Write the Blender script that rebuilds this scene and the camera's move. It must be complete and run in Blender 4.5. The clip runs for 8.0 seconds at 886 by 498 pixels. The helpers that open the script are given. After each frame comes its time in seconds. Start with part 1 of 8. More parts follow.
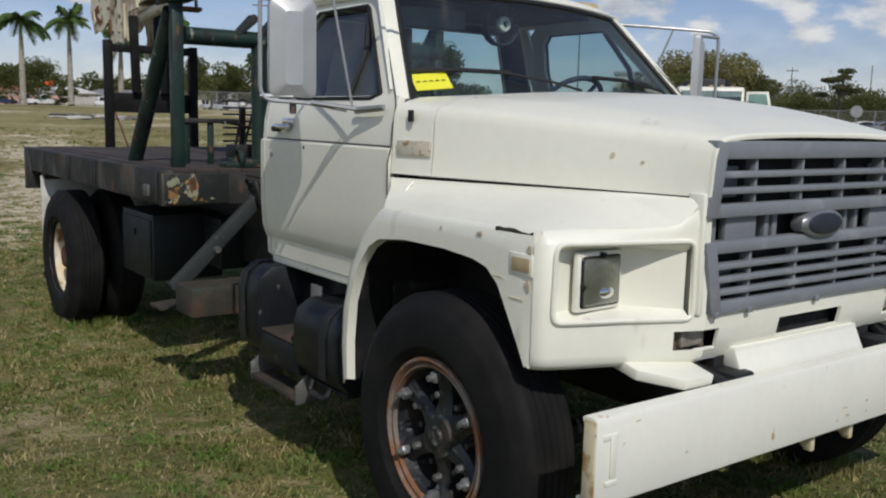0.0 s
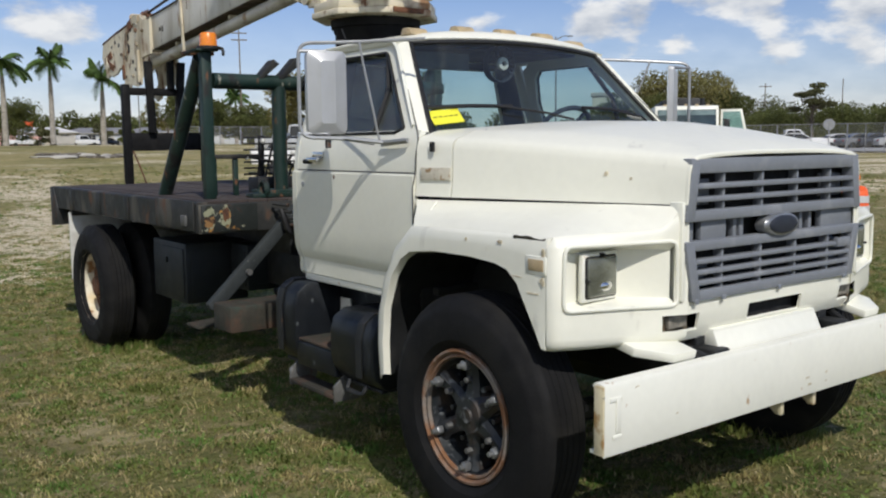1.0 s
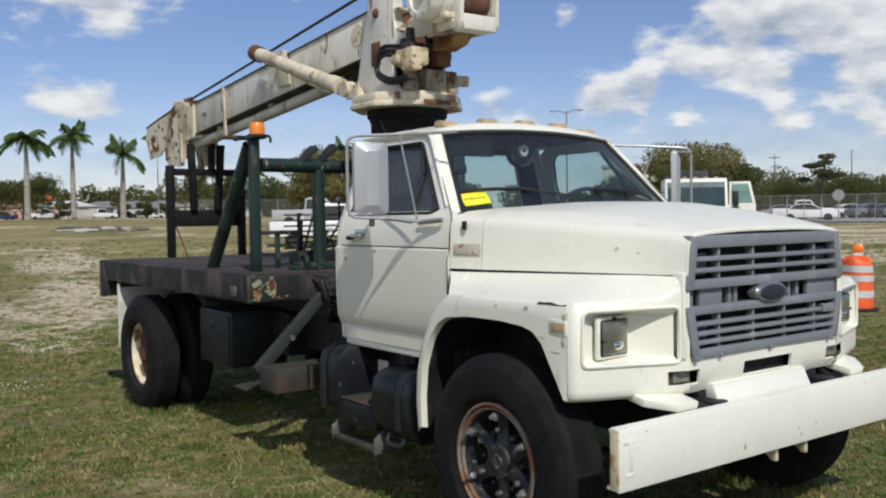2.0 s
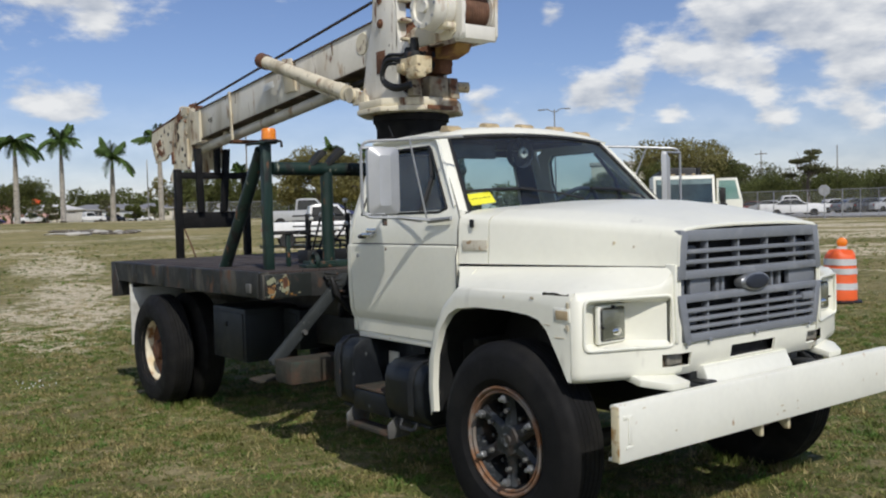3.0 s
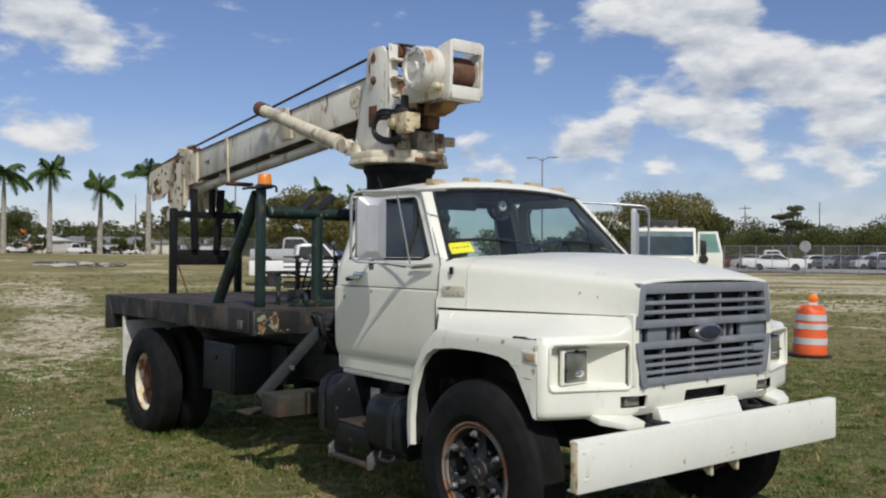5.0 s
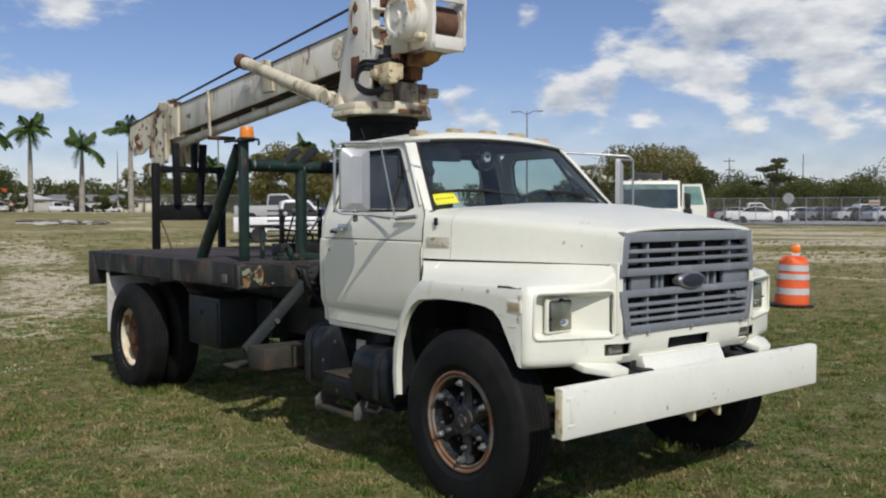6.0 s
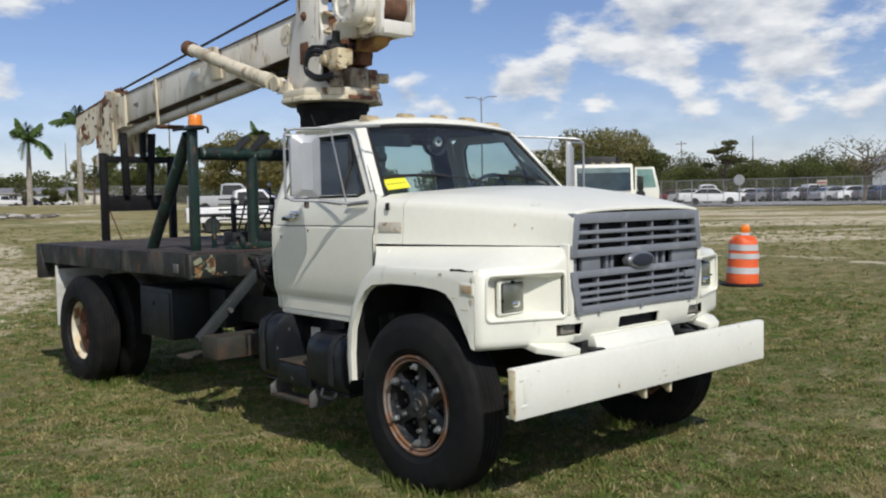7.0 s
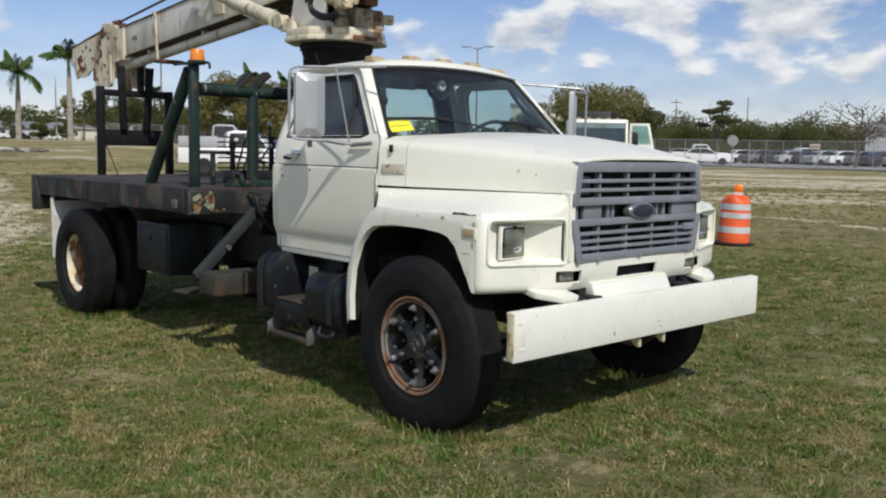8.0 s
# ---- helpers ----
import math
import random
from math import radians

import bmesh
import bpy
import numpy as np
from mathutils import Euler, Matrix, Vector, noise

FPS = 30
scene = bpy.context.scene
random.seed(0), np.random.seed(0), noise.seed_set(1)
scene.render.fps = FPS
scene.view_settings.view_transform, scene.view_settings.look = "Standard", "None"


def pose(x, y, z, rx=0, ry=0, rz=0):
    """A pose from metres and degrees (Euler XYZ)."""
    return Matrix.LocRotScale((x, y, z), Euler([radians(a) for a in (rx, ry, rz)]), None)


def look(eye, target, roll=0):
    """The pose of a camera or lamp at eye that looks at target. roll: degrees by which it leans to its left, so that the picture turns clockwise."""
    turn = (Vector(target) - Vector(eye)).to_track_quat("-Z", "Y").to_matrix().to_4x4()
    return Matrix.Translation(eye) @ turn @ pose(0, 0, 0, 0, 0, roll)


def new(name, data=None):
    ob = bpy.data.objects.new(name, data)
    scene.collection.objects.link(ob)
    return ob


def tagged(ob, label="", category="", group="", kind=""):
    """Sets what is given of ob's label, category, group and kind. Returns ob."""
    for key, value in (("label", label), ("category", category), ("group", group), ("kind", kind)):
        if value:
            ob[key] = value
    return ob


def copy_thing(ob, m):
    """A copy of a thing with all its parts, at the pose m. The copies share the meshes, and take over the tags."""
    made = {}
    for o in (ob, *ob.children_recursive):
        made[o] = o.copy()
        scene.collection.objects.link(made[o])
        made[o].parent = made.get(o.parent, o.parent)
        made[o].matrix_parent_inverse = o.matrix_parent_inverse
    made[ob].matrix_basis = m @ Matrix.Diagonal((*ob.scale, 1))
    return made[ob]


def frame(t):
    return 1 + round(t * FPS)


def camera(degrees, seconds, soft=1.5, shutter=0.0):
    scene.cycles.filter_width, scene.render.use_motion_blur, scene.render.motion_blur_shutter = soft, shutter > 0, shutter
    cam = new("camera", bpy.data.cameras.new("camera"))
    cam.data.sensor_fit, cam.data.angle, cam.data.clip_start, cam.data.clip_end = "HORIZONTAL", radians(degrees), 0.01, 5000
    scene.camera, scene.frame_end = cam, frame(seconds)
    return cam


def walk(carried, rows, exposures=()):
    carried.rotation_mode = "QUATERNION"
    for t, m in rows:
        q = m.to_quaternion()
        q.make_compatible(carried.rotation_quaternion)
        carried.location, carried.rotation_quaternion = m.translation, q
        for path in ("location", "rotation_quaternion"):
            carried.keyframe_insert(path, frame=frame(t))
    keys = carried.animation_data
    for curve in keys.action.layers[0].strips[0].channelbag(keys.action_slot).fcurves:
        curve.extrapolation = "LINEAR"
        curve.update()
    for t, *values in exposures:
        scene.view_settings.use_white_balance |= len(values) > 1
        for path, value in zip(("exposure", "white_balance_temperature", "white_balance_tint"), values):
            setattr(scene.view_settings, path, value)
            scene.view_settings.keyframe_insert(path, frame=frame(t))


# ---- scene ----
cam = camera(52.2, 8.0, soft=2.1)
PATH = [
    (0, (2.335, -2.869, 1.618), (0.737, -1.699, 1.331), 1.4),
    (0.5, (2.545, -3.102, 1.632), (0.96, -1.911, 1.367), 1.7),
    (1, (2.724, -3.355, 1.633), (1.142, -2.153, 1.403), -0.6),
    (1.5, (2.893, -3.551, 1.653), (1.296, -2.353, 1.529), 0.0),
    (1.7, (2.994, -3.656, 1.673), (1.392, -2.462, 1.583), -0.9),
    (2.8, (3.294, -3.99, 1.672), (1.683, -2.806, 1.627), -0.5),
    (3, (3.338, -4.076, 1.673), (1.746, -2.868, 1.598), -1.5),
    (3.5, (3.467, -4.214, 1.697), (1.874, -3.005, 1.694), -0.1),
    (4, (3.621, -4.257, 1.697), (2.044, -3.027, 1.696), 1.2),
    (5.5, (3.689, -4.32, 1.694), (2.116, -3.084, 1.721), 0.1),
    (6, (3.684, -4.301, 1.669), (2.132, -3.042, 1.591), -0.1),
    (6.5, (3.699, -4.286, 1.657), (2.185, -2.982, 1.564), -0.6),
    (7, (3.711, -4.286, 1.655), (2.221, -2.956, 1.547), -1.1),
    (7.5, (3.723, -4.303, 1.65), (2.244, -2.964, 1.512), -1.0),
    (8, (3.688, -4.362, 1.617), (2.221, -3.02, 1.4), 1.1),
]
walk(cam, [(t, look(eye, target, roll)) for t, eye, target, roll in PATH],
     exposures=[(0, -0.30), (0.5, -0.08), (1.5, -0.04), (3.0, -0.09), (3.5, 0.0), (4.0, -0.08), (5.5, -0.14), (6.0, -0.13), (7.0, 0.0), (8.0, -0.02)])

# ---- world, sun, exposure ----
SUN_DIR = Vector((0.66, -0.22, 0.70)).normalized()
world = bpy.data.worlds.new("sky_world")
scene.world = world
world.use_nodes = True


def build_sky():
    nt = world.node_tree
    nt.nodes.clear()
    N, L = nt.nodes.new, nt.links.new

    def math_node(op, a, b=None, clamp=False):
        n = N("ShaderNodeMath")
        n.operation, n.use_clamp = op, clamp
        for i, v in enumerate((a, b)):
            if v is None:
                continue
            if isinstance(v, (int, float)):
                n.inputs[i].default_value = v
            else:
                L(v, n.inputs[i])
        return n.outputs[0]

    sky = N("ShaderNodeTexSky")
    sky.sky_type, sky.sun_disc = "NISHITA", False
    sky.sun_elevation = math.asin(SUN_DIR.z)
    sky.sun_rotation = math.atan2(SUN_DIR.x, SUN_DIR.y)
    sky.air_density, sky.dust_density, sky.ozone_density = 1.0, 0.15, 6.0
    tc = N("ShaderNodeTexCoord")
    sep = N("ShaderNodeSeparateXYZ")
    L(tc.outputs["Generated"], sep.inputs[0])
    up = math_node("MAXIMUM", sep.outputs[2], 0.0)
    comb = N("ShaderNodeCombineXYZ")
    L(sep.outputs[0], comb.inputs[0])
    L(sep.outputs[1], comb.inputs[1])
    L(math_node("MULTIPLY", up, 2.3), comb.inputs[2])

    def cloud_noise(scale, detail, shift, rough=0.55, rise=0.0):
        m = N("ShaderNodeMapping")
        m.inputs["Location"].default_value = shift
        lift = N("ShaderNodeVectorMath")
        lift.operation = "ADD"
        lift.inputs[1].default_value = (0, 0, rise)
        L(comb.outputs[0], lift.inputs[0])
        L(lift.outputs[0], m.inputs[0])
        t = N("ShaderNodeTexNoise")
        t.inputs["Scale"].default_value, t.inputs["Detail"].default_value = scale, detail
        t.inputs["Roughness"].default_value = rough
        L(m.outputs[0], t.inputs["Vector"])
        return t.outputs[0]

    puff = math_node("ADD", math_node("MULTIPLY", cloud_noise(8.0, 6, (3.1, 1.7, 0), 0.55), 0.62), math_node("MULTIPLY", cloud_noise(22.0, 5, (0.4, 7.2, 2.0), 0.55), 0.38))
    dens = math_node("ADD", math_node("MULTIPLY", math_node("SUBTRACT", puff, 0.5), 1.25), 0.30)
    # the cumulus of that day and two added banks, each a soft bump in the cloud cover
    for bearing, height, wide, amount in CLOUD_HEAPS_AND_FILL + LOW_CLOUDS:
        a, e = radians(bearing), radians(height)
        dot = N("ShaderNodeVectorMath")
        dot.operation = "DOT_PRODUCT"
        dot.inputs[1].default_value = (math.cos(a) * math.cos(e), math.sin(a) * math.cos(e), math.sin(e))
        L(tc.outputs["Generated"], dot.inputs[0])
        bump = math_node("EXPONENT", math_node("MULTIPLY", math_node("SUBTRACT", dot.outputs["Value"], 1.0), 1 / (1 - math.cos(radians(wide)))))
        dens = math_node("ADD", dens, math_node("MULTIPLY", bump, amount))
    ramp = N("ShaderNodeMapRange")
    ramp.interpolation_type = "SMOOTHSTEP"
    ramp.inputs[1].default_value, ramp.inputs[2].default_value = 0.40, 0.60
    L(dens, ramp.inputs[0])
    # low haze band of cloud near the horizon
    low = N("ShaderNodeMapRange")
    low.inputs[1].default_value, low.inputs[2].default_value = 0.0, 0.15
    low.inputs[3].default_value, low.inputs[4].default_value = 0.42, 0.0
    L(up, low.inputs[0])
    cover = math_node("MAXIMUM", math_node("MULTIPLY", ramp.outputs[0], 0.93), low.outputs[0])
    # tops are lit, undersides grey: the cover's change with height
    above = math_node("ADD", math_node("MULTIPLY", cloud_noise(8.0, 4, (3.1, 1.7, 0), 0.55, 0.035), 0.62), math_node("MULTIPLY", cloud_noise(22.0, 3, (0.4, 7.2, 2.0), 0.55, 0.035), 0.38))
    body = math_node("ADD", 0.66, math_node("MULTIPLY", math_node("SUBTRACT", puff, above), 3.2))
    cl = N("ShaderNodeMix")
    cl.data_type = "RGBA"
    cl.inputs[6].default_value, cl.inputs[7].default_value = (3.0, 3.5, 4.4, 1), (7.7, 7.75, 7.75, 1)
    L(math_node("MULTIPLY", body, 1.0, True), cl.inputs[0])
    tint = N("ShaderNodeMix")
    tint.data_type, tint.blend_type = "RGBA", "MULTIPLY"
    tint.inputs[0].default_value = 1.0
    tint.inputs[7].default_value = (0.92, 0.815, 0.875, 1)
    L(sky.outputs[0], tint.inputs[6])
    mix = N("ShaderNodeMix")
    mix.data_type = "RGBA"
    L(cover, mix.inputs[0])
    L(tint.outputs[2], mix.inputs[6])
    L(cl.outputs[2], mix.inputs[7])
    bg = N("ShaderNodeBackground")
    bg.inputs[1].default_value = 0.116
    L(mix.outputs[2], bg.inputs[0])
    out = N("ShaderNodeOutputWorld")
    L(bg.outputs[0], out.inputs[0])


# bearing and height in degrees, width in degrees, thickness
CLOUD_HEAPS_AND_FILL = [
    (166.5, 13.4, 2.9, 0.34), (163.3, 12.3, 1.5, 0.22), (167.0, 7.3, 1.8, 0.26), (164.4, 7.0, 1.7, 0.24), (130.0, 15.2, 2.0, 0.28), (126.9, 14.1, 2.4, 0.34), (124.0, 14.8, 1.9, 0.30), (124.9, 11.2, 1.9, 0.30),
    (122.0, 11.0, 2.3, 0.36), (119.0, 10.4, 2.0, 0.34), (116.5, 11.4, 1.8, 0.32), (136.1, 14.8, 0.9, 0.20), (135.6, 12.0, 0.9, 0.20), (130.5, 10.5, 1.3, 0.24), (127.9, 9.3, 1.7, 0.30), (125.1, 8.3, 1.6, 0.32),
    # last two: unseen wide banks added for brightness, mainly on the door side
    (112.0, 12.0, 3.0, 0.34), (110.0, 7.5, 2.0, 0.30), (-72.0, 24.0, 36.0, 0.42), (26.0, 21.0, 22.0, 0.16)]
LOW_CLOUDS = [
    (133.6, 7.0, 1.4, 0.28), (130.8, 7.2, 1.2, 0.26), (123.0, 7.4, 1.3, 0.26), (118.2, 7.8, 1.5, 0.28), (115.6, 7.6, 1.4, 0.26), (120.7, 6.6, 1.1, 0.22), (140.4, 6.3, 1.5, 0.26), (137.8, 5.6, 1.1, 0.18),
    (131.2, 5.6, 1.1, 0.22), (128.4, 5.9, 1.2, 0.24), (122.3, 5.1, 1.4, 0.22), (118.0, 5.2, 1.5, 0.22), (148.1, 11.0, 0.9, 0.20), (113.5, 5.0, 1.6, 0.22), (158.0, 8.4, 1.2, 0.14)]
build_sky()
sun = new("sun", bpy.data.lights.new("sun", "SUN"))
sun.data.energy, sun.data.angle, sun.data.color = 3.3, radians(0.55), (1.0, 0.955, 0.88)
sun.matrix_world = look((0, 0, 30), tuple(Vector((0, 0, 30)) - SUN_DIR))


# ---- materials ----
def material(name, base, rough=0.5, metal=0.0, spots=(), bump=0.0, bump_scale=60.0, vary=0.12, vary_scale=3.0, spec=0.5, coat=0.0, island=0.0, random_tint=0.0, through_light=0.0):
    """spots: (colour, scale, low, high, stretch along z, roughness) patches laid over the base in turn."""
    m = bpy.data.materials.new(name)
    m.use_nodes = True
    nt = m.node_tree
    N, L = nt.nodes.new, nt.links.new
    b = nt.nodes["Principled BSDF"]
    b.inputs["Metallic"].default_value, b.inputs["Specular IOR Level"].default_value = metal, spec
    b.inputs["Coat Weight"].default_value = coat
    tc = N("ShaderNodeTexCoord")

    def tex(scale, detail=4.0, stretch=1.0, seed=0.0):
        mp = N("ShaderNodeMapping")
        mp.inputs["Scale"].default_value = (1, 1, 1 / stretch)
        mp.inputs["Location"].default_value = (seed * 3.7, seed * 1.3, seed * 2.9)
        L(tc.outputs["Object"], mp.inputs[0])
        t = N("ShaderNodeTexNoise")
        t.inputs["Scale"].default_value, t.inputs["Detail"].default_value = scale, detail
        L(mp.outputs[0], t.inputs["Vector"])
        return t.outputs[0]

    def blend(fac, a, c):
        n = N("ShaderNodeMix")
        n.data_type = "RGBA"
        L(fac, n.inputs[0])
        for i, v in ((6, a), (7, c)):
            if isinstance(v, tuple):
                n.inputs[i].default_value = (*v, 1)
            else:
                L(v, n.inputs[i])
        return n.outputs[2]

    def step(src, lo, hi, a=0.0, c=1.0):
        n = N("ShaderNodeMapRange")
        n.inputs[1].default_value, n.inputs[2].default_value = lo, hi
        n.inputs[3].default_value, n.inputs[4].default_value = a, c
        L(src, n.inputs[0])
        return n.outputs[0]

    dark = tuple(c * (1 - vary) for c in base)
    lite = tuple(min(1, c * (1 + vary)) for c in base)
    col = blend(step(tex(vary_scale), 0.3, 0.7), dark, lite)
    fine = blend(step(tex(vary_scale * 14, 3.0, 1.0, 5.0), 0.3, 0.7), (1 - vary * 0.7,) * 3, (1.0, 1.0, 1.0))
    mul = N("ShaderNodeMix")
    mul.data_type, mul.blend_type = "RGBA", "MULTIPLY"
    mul.inputs[0].default_value = 1.0
    L(col, mul.inputs[6])
    L(fine, mul.inputs[7])
    col = mul.outputs[2]
    rgh = step(tex(vary_scale * 4, 3.0, 1.0, 9.0), 0.3, 0.7, max(0.02, rough * 0.85), min(1, rough * 1.2))
    for i, (c, sc, lo, hi, stretch, r2) in enumerate(spots):
        f = step(tex(sc, 6.0, stretch, 11.0 + i * 4), lo, hi)
        col = blend(f, col, c)
        mr = N("ShaderNodeMix")
        L(f, mr.inputs[0])
        L(rgh, mr.inputs[2])
        mr.inputs[3].default_value = r2
        rgh = mr.outputs[0]
    if island or random_tint:
        src = N("ShaderNodeNewGeometry").outputs["Random Per Island"] if island else N("ShaderNodeObjectInfo").outputs["Random"]
        k = island or random_tint
        hs = N("ShaderNodeHueSaturation")
        L(step(src, 0, 1, 1 - k, 1 + k), hs.inputs["Value"])
        L(step(src, 0, 1, 0.5 - k * 0.05, 0.5 + k * 0.05), hs.inputs["Hue"])
        L(col, hs.inputs["Color"])
        col = hs.outputs[0]
    if through_light:
        tl, tm = N("ShaderNodeBsdfTranslucent"), N("ShaderNodeMixShader")
        L(col, tl.inputs[0])
        tm.inputs[0].default_value = through_light
        L(b.outputs[0], tm.inputs[1])
        L(tl.outputs[0], tm.inputs[2])
        L(tm.outputs[0], nt.nodes["Material Output"].inputs[0])
    L(col, b.inputs["Base Color"])
    L(rgh, b.inputs["Roughness"])
    if bump:
        bp = N("ShaderNodeBump")
        bp.inputs["Strength"].default_value, bp.inputs["Distance"].default_value = bump, 0.01
        L(tex(bump_scale, 6.0), bp.inputs["Height"])
        L(bp.outputs[0], b.inputs["Normal"])
    return m


def glass_material(name, tint, rough=0.02, dust_sheen=0.06):
    m = bpy.data.materials.new(name)
    m.use_nodes = True
    nt = m.node_tree
    nt.nodes.clear()
    N, L = nt.nodes.new, nt.links.new
    tr, gl, mx, fr, out = N("ShaderNodeBsdfTransparent"), N("ShaderNodeBsdfGlossy"), N("ShaderNodeMixShader"), N("ShaderNodeLayerWeight"), N("ShaderNodeOutputMaterial")
    tr.inputs[0].default_value = (*tint, 1)
    gl.inputs["Roughness"].default_value = rough
    fr.inputs["Blend"].default_value = 0.5
    pw, sc = N("ShaderNodeMath"), N("ShaderNodeMath")
    pw.operation, sc.operation = "POWER", "MULTIPLY_ADD"
    pw.inputs[1].default_value, sc.inputs[1].default_value, sc.inputs[2].default_value = 4.0, 0.9, 0.075
    L(fr.outputs["Facing"], pw.inputs[0])
    L(pw.outputs[0], sc.inputs[0])
    L(sc.outputs[0], mx.inputs[0])
    L(tr.outputs[0], mx.inputs[1])
    L(gl.outputs[0], mx.inputs[2])
    # grey film for dust, also painting the pale reflection on the panes
    df, dm, nz, rg = N("ShaderNodeBsdfDiffuse"), N("ShaderNodeMixShader"), N("ShaderNodeTexNoise"), N("ShaderNodeMapRange")
    df.inputs[0].default_value = (0.42, 0.43, 0.40, 1)
    nz.inputs["Scale"].default_value, nz.inputs["Detail"].default_value = 5.0, 6.0
    L(N("ShaderNodeTexCoord").outputs["Object"], nz.inputs["Vector"])
    rg.inputs[1].default_value, rg.inputs[2].default_value, rg.inputs[3].default_value, rg.inputs[4].default_value = 0.3, 0.7, dust_sheen * 0.5, dust_sheen * 1.5
    L(nz.outputs[0], rg.inputs[0])
    L(rg.outputs[0], dm.inputs[0])
    L(mx.outputs[0], dm.inputs[1])
    L(df.outputs[0], dm.inputs[2])
    L(dm.outputs[0], out.inputs[0])
    return m


def mesh_wire_material(name, colour, cover):
    m = bpy.data.materials.new(name)
    m.use_nodes = True
    nt = m.node_tree
    N, L = nt.nodes.new, nt.links.new
    b = nt.nodes["Principled BSDF"]
    b.inputs["Base Color"].default_value, b.inputs["Roughness"].default_value = (*colour, 1), 0.5
    tr, mx = N("ShaderNodeBsdfTransparent"), N("ShaderNodeMixShader")
    mx.inputs[0].default_value = cover
    L(tr.outputs[0], mx.inputs[1])
    L(b.outputs[0], mx.inputs[2])
    L(mx.outputs[0], nt.nodes["Material Output"].inputs[0])
    return m


RUST, RUST_DARK = (0.155, 0.068, 0.034), (0.05, 0.026, 0.018)
M = {}
M["white"] = material("white_cab_paint", (0.84, 0.832, 0.725), 0.40, spots=[((0.55, 0.53, 0.46), 9, 0.66, 0.82, 2.5, 0.5), ((0.36, 0.22, 0.12), 26, 0.80, 0.86, 1.5, 0.8)], vary=0.04, vary_scale=2.0, bump=0.02, bump_scale=5, coat=0.25)
M["white_worn"] = material("white_worn_paint", (0.83, 0.826, 0.735), 0.42, spots=[((0.45, 0.30, 0.16), 14, 0.69, 0.76, 1.0, 0.8), ((0.10, 0.07, 0.05), 30, 0.76, 0.80, 1.0, 0.8)], vary=0.05, vary_scale=2.0, bump=0.03, bump_scale=12)
M["crane"] = material("crane_cream_paint", (0.72, 0.655, 0.50), 0.5, spots=[((0.36, 0.30, 0.20), 4, 0.50, 0.72, 2.5, 0.6), ((0.30, 0.17, 0.085), 7, 0.56, 0.68, 2.2, 0.8), (RUST, 11, 0.60, 0.69, 1.8, 0.85), (RUST_DARK, 22, 0.67, 0.75, 1.0, 0.9)], vary=0.08, bump=0.12, bump_scale=40)
M["crane_grey"] = material("crane_faded_white_paint", (0.74, 0.715, 0.64), 0.45, spots=[((0.50, 0.46, 0.37), 3.5, 0.5, 0.72, 3.0, 0.6), ((0.40, 0.27, 0.15), 8, 0.62, 0.72, 3.0, 0.8), (RUST, 12, 0.65, 0.73, 3.0, 0.85), (RUST_DARK, 28, 0.71, 0.77, 1.5, 0.9)], vary=0.07, bump=0.08, bump_scale=40)
M["crane_dirty"] = material("greasy_rusted_machinery_paint", (0.32, 0.275, 0.195), 0.6, spots=[((0.13, 0.10, 0.07), 7, 0.46, 0.62, 1.5, 0.7), (RUST, 12, 0.54, 0.64, 1.5, 0.85), (RUST_DARK, 20, 0.60, 0.70, 1.0, 0.9)], vary=0.15, bump=0.25, bump_scale=50)
# underside shade painted in as near-black brown, along with grime and rust
M["underside"] = material("boom_grime_and_shade", (0.075, 0.055, 0.038), 0.8, spots=[((0.20, 0.15, 0.10), 6, 0.5, 0.7, 1, 0.8), (RUST_DARK, 12, 0.55, 0.7, 1, 0.9)], vary=0.2, bump=0.2)
M["rust"] = material("rusty_steel", RUST, 0.85, spots=[(RUST_DARK, 12, 0.5, 0.7, 1, 0.9), ((0.32, 0.14, 0.05), 30, 0.6, 0.75, 1, 0.9)], vary=0.25, bump=0.4, bump_scale=80)
M["green"] = material("dark_green_worn_paint", (0.010, 0.030, 0.024), 0.45, spots=[((0.022, 0.045, 0.036), 6, 0.5, 0.7, 2, 0.6), ((0.012, 0.013, 0.012), 9, 0.55, 0.68, 2, 0.7), (RUST, 18, 0.61, 0.69, 3.0, 0.85), ((0.30, 0.30, 0.24), 20, 0.665, 0.72, 2.5, 0.7)], vary=0.2, bump=0.15, bump_scale=50)
M["plate"] = material("bed_plate_flaking_paint", (0.018, 0.022, 0.020), 0.55, spots=[((0.36, 0.36, 0.26), 16, 0.62, 0.66, 1, 0.7), ((0.45, 0.22, 0.05), 11, 0.62, 0.68, 1, 0.8), (RUST_DARK, 13, 0.60, 0.66, 1, 0.9)], vary=0.2, bump=0.3, bump_scale=50)
M["rail"] = material("bed_rail_blackened_steel", (0.024, 0.025, 0.024), 0.62, spots=[((0.085, 0.078, 0.064), 4.5, 0.52, 0.60, 2.5, 0.7), ((0.12, 0.062, 0.034), 7, 0.58, 0.70, 2, 0.85), ((0.012, 0.014, 0.013), 5, 0.52, 0.62, 1, 0.6), ((0.17, 0.16, 0.13), 16, 0.69, 0.76, 1.5, 0.7)], vary=0.25, bump=0.3, bump_scale=30)
M["deck"] = material("weathered_deck_planks", (0.052, 0.040, 0.036), 0.9, spots=[((0.095, 0.080, 0.07), 4, 0.55, 0.75, 1, 0.9)], vary=0.3, bump=0.4, bump_scale=40, random_tint=0.2)
